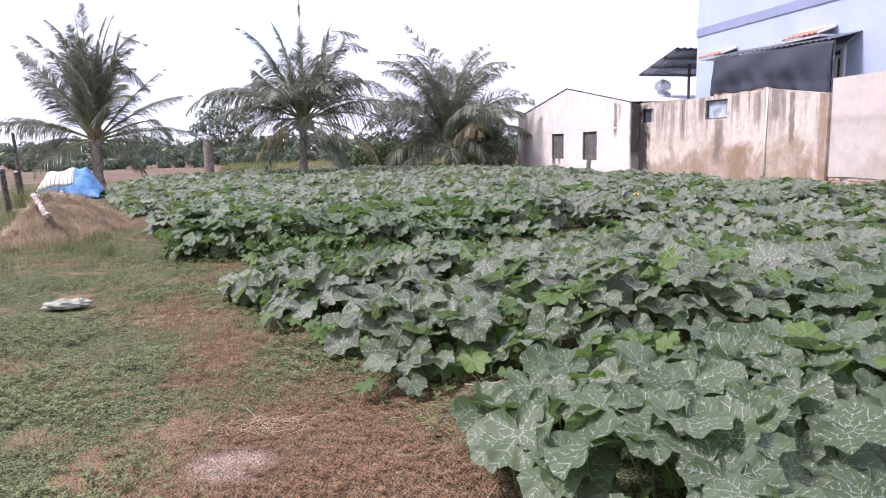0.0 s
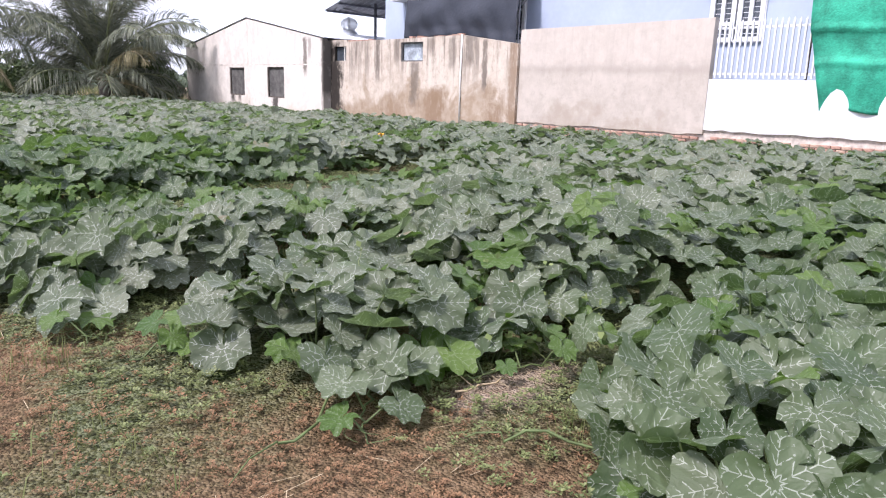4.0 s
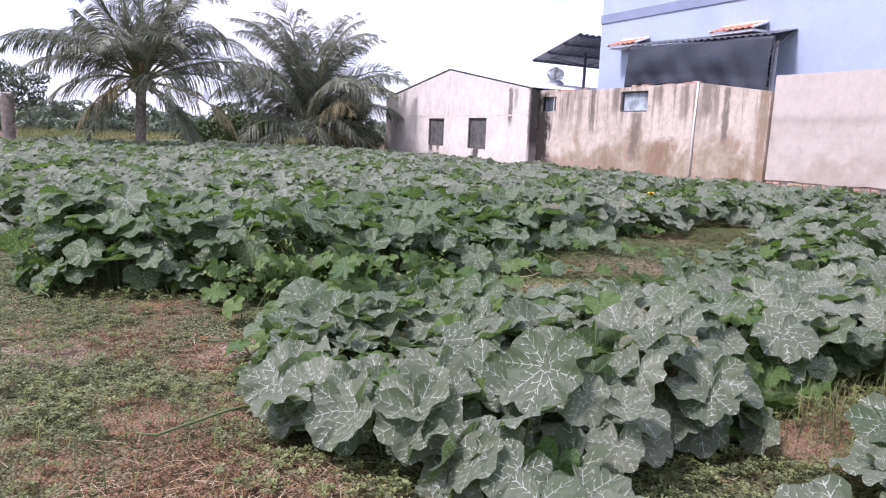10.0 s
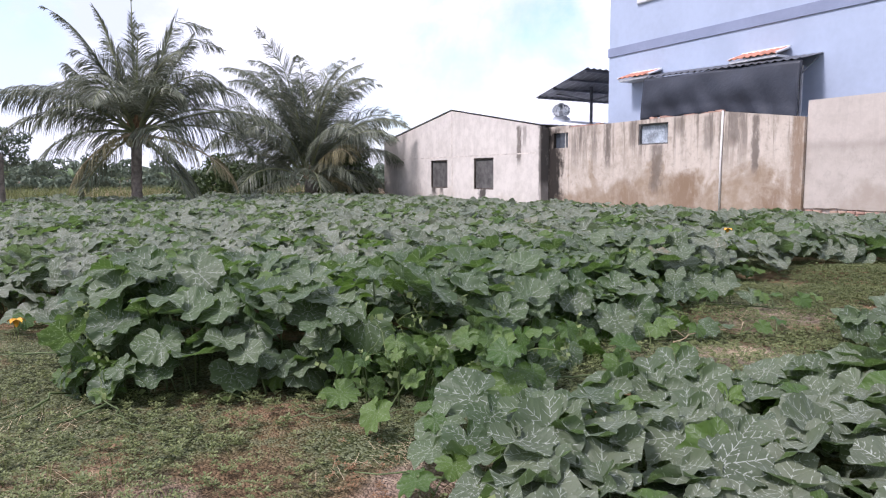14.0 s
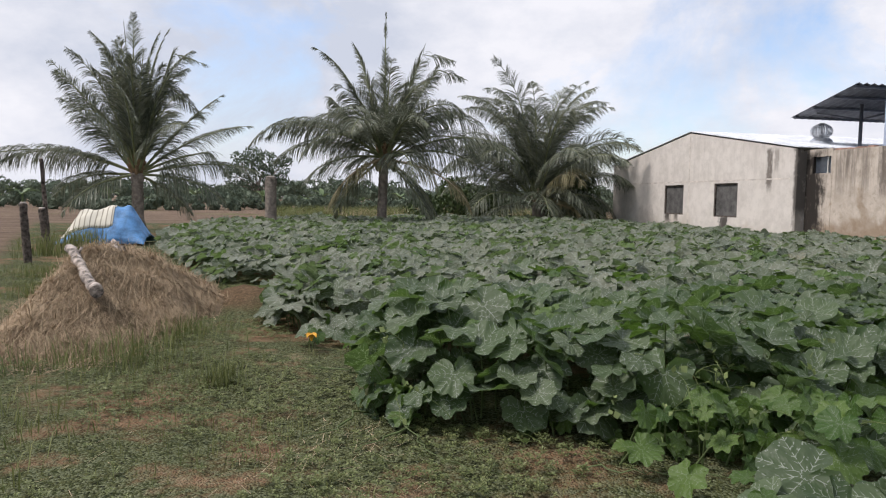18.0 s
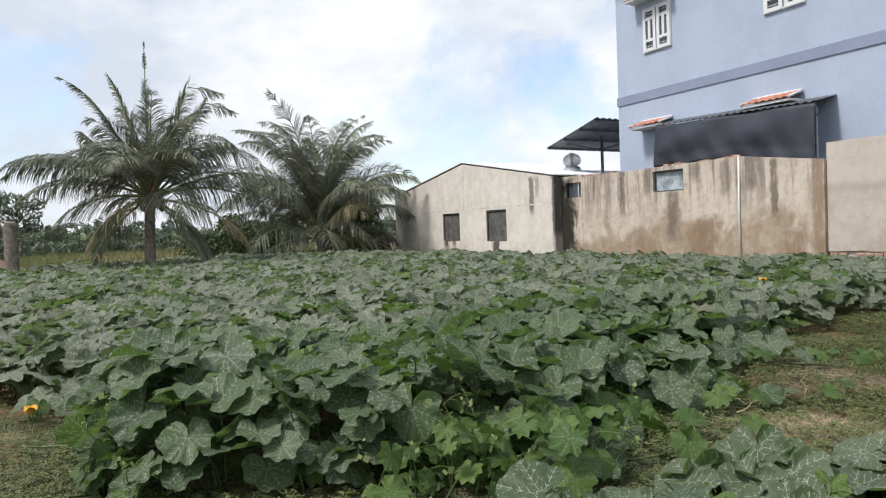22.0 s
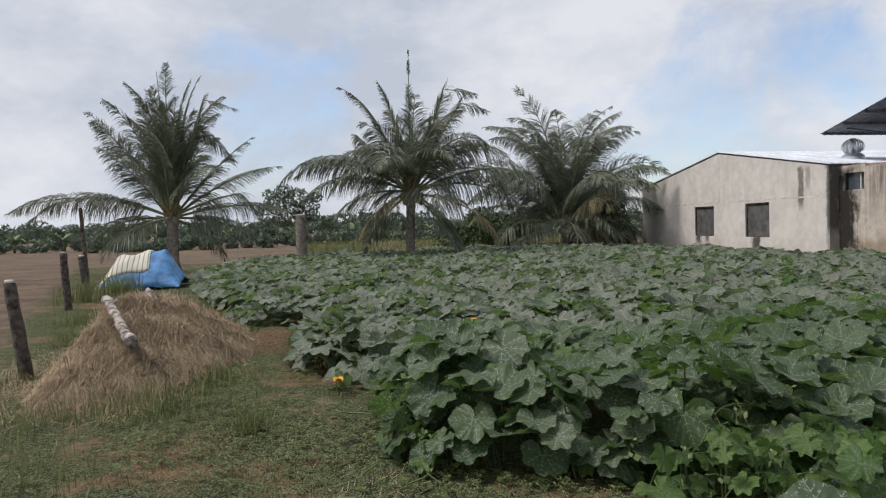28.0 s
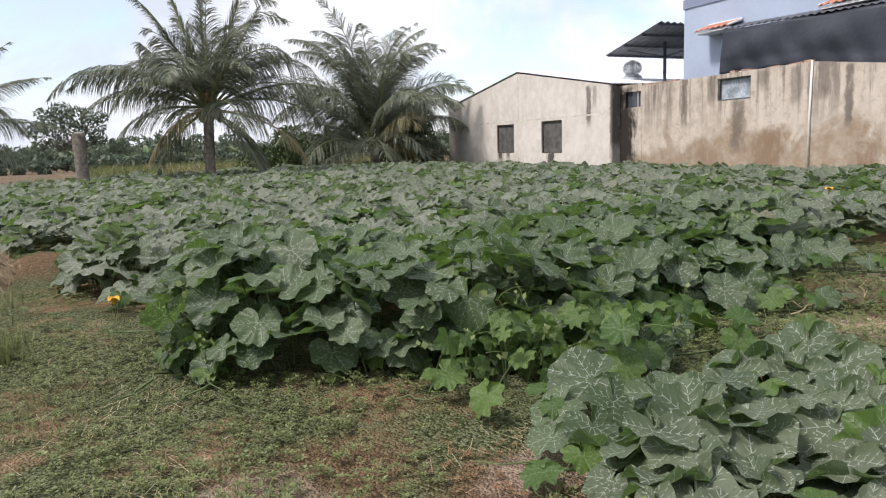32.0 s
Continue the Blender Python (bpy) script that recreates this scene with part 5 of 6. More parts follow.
def log(label, p0, p1, r, seed):
    t = thing("log", label, "log", p0)
    rr = random.Random(seed)
    d = Vector(p1) - Vector(p0)
    bm = bmesh.new()
    pts = [d * (k / 12) + Vector((rr.uniform(-0.012, 0.012), rr.uniform(-0.012, 0.012), 0.02 * math.sin(k * 0.6))) for k in range(13)]
    tube(bm, pts, [r * (1.25 if k == 12 else 1 + 0.12 * math.sin(k * 1.9)) for k in range(13)], 12)
    part("trunk", bm, LOGM, t)
    bm = bmesh.new()
    tube(bm, [pts[3], pts[3] + Vector((0.05, 0.02, r * 1.9))], [r * 0.4, r * 0.25], 7)
    part("stub", bm, LOGM, t)


LOGM = simple("weathered_log", (0.36, 0.31, 0.27), 0.9, var=0.6, scale=16, bump=0.7, bdist=0.01)


def on_hay(x0, y0, x1, y1, r):
    """Ends of a straight log that rests on the heap."""
    s = np.linspace(0, 1, 15)
    za, zb = float(hay_z(x0, y0)), float(hay_z(x1, y1))
    lift = float(np.max(hay_z(x0 + (x1 - x0) * s, y0 + (y1 - y0) * s) - (za + (zb - za) * s))) + 0.55 * r
    return (x0, y0, za + lift), (x1, y1, zb + lift)


log("weathered grey log lying on the straw heap", *on_hay(-3.30, 13.45, -2.74, 12.15, 0.047), 0.047, 1)
log("short grey branch lying on the straw heap", *on_hay(-3.62, 14.5, -3.05, 14.42, 0.045), 0.045, 2)
log("forked grey branch lying on the straw heap", *on_hay(-3.06, 14.25, -2.86, 13.75, 0.035), 0.035, 3)


def tarp():
    t = thing("tarpaulin_heap", "heap covered by a blue tarpaulin and a striped sheet", "tarpaulin", (-5.55, 25.2, 0.04))
    def sheet(name, mat, u0, u1, v0, v1, lift, label):
        n, m = 44, 34
        u, v = np.meshgrid(np.linspace(u0, u1, n), np.linspace(v0, v1, m), indexing="ij")
        x = -1.05 + 2.1 * u
        prof = np.clip(np.minimum((u + 0.03) * 4.2, (1.03 - u) * 3.6), 0, 1) ** 0.85
        vv = v * 2 - 1
        y = 0.95 * np.sign(vv) * np.abs(vv) ** 1.3 * (1 - 0.15 * prof)
        h = (0.20 + 0.50 * prof + 0.36 * u) * (1 - np.abs(vv) ** 2.6) * np.clip(prof + 0.15, 0, 1)
        h = h + 0.03 * np.sin(u * 21 + v * 5) * prof + 0.018 * np.sin(v * 27 + u * 9) + 0.025 * np.abs(np.sin(u * 13 - v * 11)) * prof
        z = np.maximum(h, -0.02) + lift
        a = (np.arange(n - 1)[:, None] * m + np.arange(m - 1)[None]).ravel()
        ob = soup(name, np.stack([x.ravel(), y.ravel(), z.ravel()], 1), np.stack([a, a + m, a + m + 1, a + 1], 1), mat)
        ob.modifiers.new("thick", "SOLIDIFY").thickness = 0.012
        ob.parent = t
        ob["label"] = label
    sheet("tarpaulin", TARP, 0, 1, 0, 1, 0.0, "blue plastic tarpaulin")
    sheet("striped_sheet", STRIPE, 0.02, 0.62, 0.10, 0.95, 0.02, "cream sheet with grey-brown stripes")


TARP = simple("blue_tarpaulin", (0.11, 0.27, 0.52), 0.5, var=0.3, scale=5, bump=0.7, bdist=0.02)


def stripe_material():
    m = Mat("striped_sheet", 0.8)
    v = m.coord()
    x, y, z = m.xyz(v)
    w = m.math("FRACT", m.math("MULTIPLY", x, 8.0))
    s = m.math("MULTIPLY", m.step(w, 0.5, 0.56), m.step(w, 0.74, 0.80, 1, 0))
    k = m.noise(v, 4.0, 5)
    m.colour(m.mix(s, m.mix(k, (0.50, 0.47, 0.38), (0.64, 0.61, 0.52)), (0.27, 0.24, 0.19)))
    m.bump(k, 0.4, 0.03)
    return m.m


STRIPE = stripe_material()
tarp()


def post(label, at, h, r, lean, seed, wood=WOOD):
    t = thing("fence_post", label, "post", at, "old fence posts")
    rr = random.Random(seed)
    bm = bmesh.new()
    tube(bm, [(lean[0] * s, lean[1] * s, -0.15 + (h + 0.15) * s) for s in (0, 0.15, 0.3, 0.45, 0.6, 0.72, 0.84, 0.92, 0.98, 1)], [r * q for q in (1.1, 1.02, 1.05, 0.97, 1.03, 0.95, 1.0, 0.94, 0.97, 0.8)], 11)
    for v in bm.verts:
        v.co += Vector((rr.uniform(-1, 1), rr.uniform(-1, 1), 0)) * r * 0.15
    part("shaft", bm, wood, t)
    bm = bmesh.new()
    tube(bm, [(lean[0] * 1.0, lean[1], h + 0.002), (lean[0] * 1.0, lean[1], h + 0.03)], [r * 0.82, r * 0.6], 9)
    part("top", bm, MORTAR, t, "pale weathered top")


post("weathered wooden fence post leaning slightly", (-3.96, 13.1, 0), 0.98, 0.062, (-0.14, 0), 1)
post("weathered wooden fence post on the bank", (-5.75, 19.9, 0), 1.12, 0.07, (-0.06, 0), 2)
post("weathered dark fence post near the tarpaulin", (-6.6, 23.9, 0), 0.95, 0.09, (-0.10, 0), 3)
post("thin weathered pole by the tarpaulin", (-6.95, 25.2, 0), 2.2, 0.05, (-0.12, 0), 4)
post("stout bare palm stump standing at the field edge", (-1.42, 30.8, 0), 2.0, 0.2, (0.03, 0), 5, BARK)


def bag():
    t = thing("plastic_bag", "crumpled pale plastic sack lying on the weeds", "sack", (-1.2, 6.75, 0.03))
    bm = bmesh.new()
    bmesh.ops.create_icosphere(bm, subdivisions=4, radius=1.0)
    for v in bm.verts:
        n = noise.noise(v.co * 2.1) * 0.35 + noise.noise(v.co * 6) * 0.14
        v.co *= 1 + n
        v.co = Vector((v.co.x * 0.20, v.co.y * 0.085, max(v.co.z, -0.5) * 0.055 + 0.02))
    for f in bm.faces:
        f.smooth = True
    part("sack", bm, simple("pale_sack", (0.27, 0.28, 0.22), 0.7, var=0.3, scale=12), t)


bag()

# ---- pumpkin field ----
EDGE = [(1.75, -3.0), (1.75, 0.8), (1.45, 2.1), (1.40, 2.45), (1.62, 2.75), (1.90, 2.98), (2.35, 3.12), (2.35, 3.42), (1.40, 3.58), (1.08, 4.0),
        (1.05, 4.55), (1.35, 4.95), (2.0, 5.15), (1.9, 5.55), (1.30, 5.45), (0.95, 5.42), (0.62, 5.62), (0.42, 5.9), (0.10, 6.4), (0.13, 6.9), (0.34, 7.32), (0.72, 7.66), (1.25, 7.86), (2.3, 7.82),
        (2.3, 8.55), (1.35, 8.5), (0.9, 8.5), (0.35, 8.75), (-0.45, 9.2), (-0.78, 9.7), (-0.72, 10.6), (-0.30, 11.4), (-0.55, 11.85), (-1.05, 12.0), (-1.40, 12.6), (-1.35, 13.5),
        (-0.95, 14.2), (-1.25, 15.2), (-2.05, 15.6), (-2.45, 16.9), (-3.2, 19.5), (-4.0, 22.8), (-4.2, 27.0), (-3.0, 33.0), (0.0, 35.5), (14.4, 36.0),
        (14.4, 24.0), (14.6, 23.0), (14.6, -3.0)]
GAPS = [(3.2, 8.13, 1.05, 0.78), (4.6, 8.72, 1.1, 0.68), (6.1, 9.25, 1.3, 0.85), (7.8, 9.5, 1.4, 0.75), (9.8, 9.45, 1.5, 0.65), (11.6, 9.8, 1.2, 0.4), (2.9, 3.4, 0.5, 0.22), (2.6, 5.45, 0.6, 0.3)]


def inside(x, y):
    ok = np.zeros(len(x), bool)
    n = len(EDGE)
    for k in range(n):
        (x0, y0), (x1, y1) = EDGE[k], EDGE[(k + 1) % n]
        hit = ((y0 > y) != (y1 > y)) & (x < (x1 - x0) * (y - y0) / (y1 - y0 + 1e-12) + x0)
        ok ^= hit
    return ok


def edge_dist(x, y):
    """Distance to the field's edge and the way out to it."""
    best, ox, oy = np.full(len(x), 9.0), np.zeros(len(x)), np.zeros(len(x))
    n = len(EDGE)
    for k in range(n - 4):
        (x0, y0), (x1, y1) = EDGE[k], EDGE[k + 1]
        dx, dy = x1 - x0, y1 - y0
        s = np.clip(((x - x0) * dx + (y - y0) * dy) / (dx * dx + dy * dy), 0, 1)
        px, py = x0 + s * dx - x, y0 + s * dy - y
        d = np.hypot(px, py)
        m = d < best
        best[m], ox[m], oy[m] = d[m], px[m], py[m]
    for cx, cy, a, b in GAPS:
        ux, uy = (x - cx) / a, (y - cy) / b
        u = np.hypot(ux, uy)
        d = (u - 1) * min(a, b)
        m = d < best
        best[m] = d[m]
        ox[m], oy[m] = (cx - x)[m], (cy - y)[m]
    nrm = np.maximum(np.hypot(ox, oy), 1e-6)
    return best, ox / nrm, oy / nrm


def canopy(x, y, d):
    base = 0.40 + 0.05 * np.sin(1.1 * x + 0.8 * y) + 0.045 * np.sin(2.3 * x - 1.7 * y + 1) + 0.03 * np.sin(4.1 * y + 3.0 * x)
    base = base + 0.10 * np.exp(-(((x - 0.6) / 1.6) ** 2 + ((y - 10.0) / 1.2) ** 2)) - 0.13 * np.clip((x - 9.5) / 4.0, 0, 1) - 0.27 * np.exp(-(((x - 1.8) / 2.1) ** 2 + ((y - 6.95) / 0.9) ** 2))
    return np.maximum(base, 0.13) * np.clip(0.5 + d / 0.6, 0.3, 1.0)


VEINS = [0.0, 38.0, -38.0, 82.0, -82.0, 132.0, -132.0]


def leaf_shape(steps, rings, seed, deep=0.10):
    """Outline and relief of a pumpkin blade, seen from the petiole: vertices, triangles, vein nearness."""
    rg = np.random.default_rng(seed)
    offs = {43: (-14, -7, 0, 7, 14), 29: (-10, 0, 10), 22: (-9, 0, 9), 15: (0,)}[steps]
    th = np.array(sorted({a + o for a in VEINS for o in offs} | {-173, 173, -162, 162, -150, 150, 19, -19, 60, -60, 107, -107}), float)
    steps = len(th)
    vs = np.array(VEINS)
    dv = np.abs(th[:, None] - vs[None]).min(1)
    lobe = 0.5 + 0.5 * np.cos(np.pi * np.clip(dv / 23.0, 0, 1))
    R = np.interp(np.abs(th), [0, 38, 82, 132, 150, 162, 173], [0.62, 0.585, 0.535, 0.49, 0.46, 0.38, 0.16])
    R = R * (1.01 - deep + deep * lobe) * (1 + 0.022 * np.sin(np.arange(steps) * 2.2 + rg.uniform(0, 6)) + 0.012 * rg.normal(size=steps)) * (1 + 0.06 * rg.normal() * np.sin(np.radians(th)))
    fr = np.linspace(0, 1, rings + 1)[1:]
    v, ap = [(0, 0, 0)], [(0, 0, 0)]
    ph = rg.uniform(0, 6.28, 3)
    cup, ripple = rg.uniform(-0.24, 0.20), rg.uniform(0.03, 0.07)
    for q in fr:
        for k, a in enumerate(np.radians(th)):
            r = R[k] * q
            z = -cup * r * r * 1.6 + 0.055 * q * (1 - lobe[k]) - 0.01 * q
            z += 0.02 * q * (1 - lobe[k]) + ripple * q * q * math.sin(3 * a + ph[0]) + 0.026 * q ** 3 * math.sin(7 * a + ph[1]) + (0.009 * q ** 2 * rg.normal() if rings > 2 else 0)
            v.append((r * math.sin(a), r * math.cos(a), z))
            ap.append((r * math.cos(radians(dv[k])), r * math.sin(radians(dv[k])), 0.0))
    f = [(0, k + 2, k + 1) for k in range(steps - 1)]
    for g in range(rings - 1):
        o, p = 1 + g * steps, 1 + (g + 1) * steps
        for k in range(steps - 1):
            f += [(o + k, o + k + 1, p + k + 1), (o + k, p + k + 1, p + k)]
    return np.array(v), np.array(f), np.array(ap)


HI = [leaf_shape(43, 4, 100 + k) for k in range(10)]
LO = [leaf_shape(15, 2, 200 + k, 0.06) for k in range(6)]
HIY = [leaf_shape(43, 3, 500 + k, 0.20) for k in range(5)]
LOY = [leaf_shape(15, 2, 600 + k, 0.20) for k in range(5)]
VLO = [leaf_shape(15, 1, 300 + k, 0.05) for k in range(4)]


def leaf_mesh(shape, name, mat):
    v, f, vein = shape
    ob = soup(name, v, f[:, ::-1], mat, True, (("ap", "FLOAT_VECTOR", vein), ("lp", "FLOAT_VECTOR", v)))
    me = ob.data
    bpy.data.objects.remove(ob)
    return me


def scatter():
    """Leaf places over the field: a denser near part and a sparser far one."""
    out, low = [], []
    for x0, x1, y0, y1, dens in ((-2, 5.5, 0.4, 14.5, 62), (5.5, 15.2, -1.0, 14.5, 50), (-4.5, 15.2, 14.5, 24, 58), (-4.5, 15.2, 24, 36.2, 44)):
        # a jittered lattice for the top leaves and a looser scatter under them
        s = (1 / (0.78 * dens)) ** 0.5
        gx, gy = np.meshgrid(np.arange(x0, x1, s), np.arange(y0, y1, s), indexing="ij")
        gx[:, ::2] += s / 2
        lat = np.stack([gx.ravel(), gy.ravel()], 1)
        lat = lat + rng.uniform(-0.36, 0.36, lat.shape) * s
        n = int((x1 - x0) * (y1 - y0) * dens * 0.30)
        out.append(np.stack([rng.uniform(x0, x1, n), rng.uniform(y0, y1, n)], 1))
        low.append(np.ones(n, bool))
        out.append(lat)
        low.append(np.zeros(len(lat), bool))
    p = np.concatenate(out)
    d, ox, oy = edge_dist(p[:, 0], p[:, 1])
    ok = inside(p[:, 0], p[:, 1]) & (d > 0.03) & (rng.random(len(p)) < np.clip(0.55 + d * 2.5, 0, 1))
    return p[ok], d[ok], np.stack([ox, oy], 1)[ok], np.concatenate(low)[ok]


def pumpkins():
    p, d, out, low = scatter()
    # a hanging curtain of leaves along the edge beside the path
    m = 3400
    q = np.stack([rng.uniform(-2.2, 4.0, m), rng.uniform(1.0, 16.0, m)], 1)
    dq, oxq, oyq = edge_dist(q[:, 0], q[:, 1])
    okq = inside(q[:, 0], q[:, 1]) & (dq < np.where((q[:, 1] > 8.3) & (q[:, 1] < 11.5), 0.48, 0.28)) & (dq > 0.0) & ((rng.random(m) < 0.5) | ((q[:, 1] > 8.3) & (q[:, 1] < 13)))
    curtain = np.concatenate([np.zeros(len(p), bool), np.ones(okq.sum(), bool)])
    p, d, out = np.concatenate([p, q[okq]]), np.concatenate([d, dq[okq]]), np.concatenate([out, np.stack([oxq, oyq], 1)[okq]])
    m = 90
    q = np.stack([rng.normal(1.05, 0.42, m), rng.normal(8.42, 0.17, m)], 1)
    q = q[(q[:, 0] > 0.45) & (q[:, 0] < 2.4)]
    shoot = np.concatenate([np.zeros(len(p), bool), np.ones(len(q), bool)])
    curtain = np.concatenate([curtain, np.ones(len(q), bool)])
    p, d, out = np.concatenate([p, q]), np.concatenate([d, np.full(len(q), 0.1)]), np.concatenate([out, np.tile([-0.3, -0.95], (len(q), 1))])
    n = len(p)
    g = ground_height(p[:, 0], p[:, 1])
    h = canopy(p[:, 0], p[:, 1], d)
    low = np.concatenate([low, np.zeros(n - len(low), bool)])
    z = g + h * np.where(low, rng.uniform(0.4, 0.8, n), rng.uniform(0.80, 1.20, n))
    z = np.where(curtain, g + 0.04 + h * rng.uniform(0.06, 0.85, n), z)
    edge = np.clip(1 - d / 0.45, 0, 1)
    az = rng.uniform(0, 2 * np.pi, n)
    tip = np.stack([np.cos(az), np.sin(az), np.zeros(n)], 1)
    face = np.stack([np.full(n, -0.55), np.full(n, -0.75), np.zeros(n)], 1)
    tip[:, :2] += 1.1 * edge[:, None] * out + 0.25 * face[:, :2]
    tip /= np.linalg.norm(tip, axis=1, keepdims=True)
    tilt = rng.uniform(-0.15, 0.56, n) + 0.38 * edge + 0.40 * curtain * rng.random(n)
    nrm = np.array([-0.17, -0.13, 0.0]) * (rng.uniform(-0.7, 2.2, n) * (1 - 0.6 * edge))[:, None] + tip * np.sin(tilt)[:, None] + np.stack([np.zeros(n), np.zeros(n), np.cos(tilt)], 1) + rng.normal(0, 0.27, (n, 3))
    tip3 = tip - np.array([0, 0, 1.0]) * np.tan(tilt)[:, None]
    R = frames_of(nrm, tip3)
    clump = np.sin(2.1 * p[:, 0] + 1.3 * p[:, 1]) + np.sin(-1.4 * p[:, 0] + 2.7 * p[:, 1] + 1) + 0.9 * np.sin(4.7 * p[:, 0] - 3.9 * p[:, 1]) + sum(a * np.exp(-(((p[:, 0] - cx) / rx) ** 2 + ((p[:, 1] - cy) / ry) ** 2)) for cx, cy, rx, ry, a in ((0.95, 8.65, 0.7, 0.35, 3.2), (2.6, 3.9, 0.7, 0.5, 1.8), (-0.55, 9.6, 0.35, 0.4, 3.0), (2.6, 8.9, 1.0, 0.5, 2.0), (8, 11.5, 1.4, 0.8, 1.6), (5.5, 13, 1.2, 0.7, 1.6), (3.0, 12.5, 0.9, 0.6, 1.6), (2.5, 2.9, 0.8, 0.4, 1.8), (6.5, 7.5, 1.5, 0.8, 1.5), (5.5, 5.0, 1.0, 0.6, 1.7), (8.5, 8.0, 1.2, 0.7, 1.4), (4.4, 3.4, 0.8, 0.4, 1.6)))
    young = rng.random(n) < np.clip(0.11 + 0.34 * (clump - 0.75), 0.085, 0.75)
    young = young | shoot
    z = np.where(young & (d < 0.35), g + (z - g) * 0.55, z)
    size = rng.uniform(0.17, 0.315, n) * np.where(young, rng.uniform(0.45, 0.95, n), 1.0) * np.where(p[:, 1] > 14.5, 0.90, 1.0)
    size = np.where(shoot, rng.uniform(0.07, 0.19, n), size)
    z = np.where(shoot, g + rng.uniform(0.03, 0.36, n), z)
    pos = np.stack([p[:, 0], p[:, 1], z], 1) - tip * (size * 0.22)[:, None]
    # the plants beside the path, leaf by leaf
    near = (p[:, 1] < 12.9) & (p[:, 1] > 1.2) & (d < 0.95) & (p[:, 0] < 3.3) & (p[:, 0] > -1.6)
    meshes = [leaf_mesh(s, "leaf", LEAF) for s in HI]
    fresh = [leaf_mesh(s, "leaf", YOUNG) for s in HIY]
    cell = np.floor((p[:, 1] + 0.35 * p[:, 0]) / 0.85).astype(int)
    for c in np.unique(cell[near]):
        k = np.where(near & (cell == c))[0]
        if len(k) < 4:
            continue
        cx, cy = p[k].mean(0)
        root = Vector((cx, cy, float(ground_height(cx, cy))))
        t = thing("pumpkin_plant", "pumpkin plant with broad silver-marked leaves trailing on the soil", "pumpkin plant", root, "pumpkin plants by the path")
        bm = bmesh.new()
        for q in k:
            me = fresh[int(rng.integers(5))] if young[q] else meshes[int(rng.integers(len(meshes)))]
            ob = new("leaf", me)
            ob.parent = t
            ob.matrix_basis = Matrix.Translation(Vector(pos[q]) - root) @ Matrix(R[q].tolist()).to_4x4() @ Matrix.Diagonal((size[q] / 1.0 * 1.0, size[q], size[q], 1))
            if d[q] < 0.55 and rng.random() < 0.55:
                a = Vector(pos[q]) - root
                b = Vector((a.x - 0.12 * out[q, 0] + rng.normal(0, 0.05), a.y - 0.12 * out[q, 1] + rng.normal(0, 0.05), 0.0))
                mid = a.lerp(b, 0.5) + Vector((0.02, 0.02, 0.03))
                tube(bm, [b, mid, a], [0.006, 0.005, 0.004], 5, False)
                part("petiole", bm, STEM, t)
                bm = bmesh.new()
        # trailing vine
        along = sorted(k, key=lambda q: p[q, 0] + p[q, 1])
        q0 = along[0]
        s = Vector((p[q0, 0], p[q0, 1], 0.05 + g[q0])) - root
        pts = [s]
        aim = Vector((out[q0, 0], out[q0, 1], 0))
        for j in range(7):
            pts.append(pts[-1] + aim * 0.07 + Vector((rng.normal(0, 0.05), rng.normal(0, 0.05), 0)))
            pts[-1].z = 0.02 + 0.03 * abs(math.sin(j * 1.1))
        tube(bm, pts, [0.006] * 5 + [0.004, 0.003, 0.002], 5, False)
        part("vine", bm, STEM, t, "pale green hairy vine")
    # the rest of the field
    close = (p[:, 1] < 15) & (p[:, 0] < 7)
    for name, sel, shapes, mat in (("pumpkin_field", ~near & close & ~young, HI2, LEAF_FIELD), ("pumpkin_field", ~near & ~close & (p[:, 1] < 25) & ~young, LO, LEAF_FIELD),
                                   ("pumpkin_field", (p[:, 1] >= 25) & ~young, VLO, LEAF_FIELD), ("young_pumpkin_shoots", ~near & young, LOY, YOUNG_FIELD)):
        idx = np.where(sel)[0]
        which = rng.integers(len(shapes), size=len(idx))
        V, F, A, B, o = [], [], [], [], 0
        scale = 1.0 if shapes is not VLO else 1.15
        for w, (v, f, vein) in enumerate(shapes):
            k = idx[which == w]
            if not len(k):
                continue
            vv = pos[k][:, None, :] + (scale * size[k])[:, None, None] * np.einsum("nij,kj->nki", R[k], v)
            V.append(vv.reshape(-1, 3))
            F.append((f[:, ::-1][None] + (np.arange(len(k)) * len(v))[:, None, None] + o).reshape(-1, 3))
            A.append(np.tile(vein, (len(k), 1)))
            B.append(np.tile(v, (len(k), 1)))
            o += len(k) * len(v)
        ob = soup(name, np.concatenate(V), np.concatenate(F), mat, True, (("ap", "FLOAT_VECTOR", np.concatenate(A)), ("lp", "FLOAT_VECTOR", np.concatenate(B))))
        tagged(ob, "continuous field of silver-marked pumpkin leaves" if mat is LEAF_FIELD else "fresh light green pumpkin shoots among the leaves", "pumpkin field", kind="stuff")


HI2 = [leaf_shape(29, 3, 400 + k) for k in range(8)]
pumpkins()


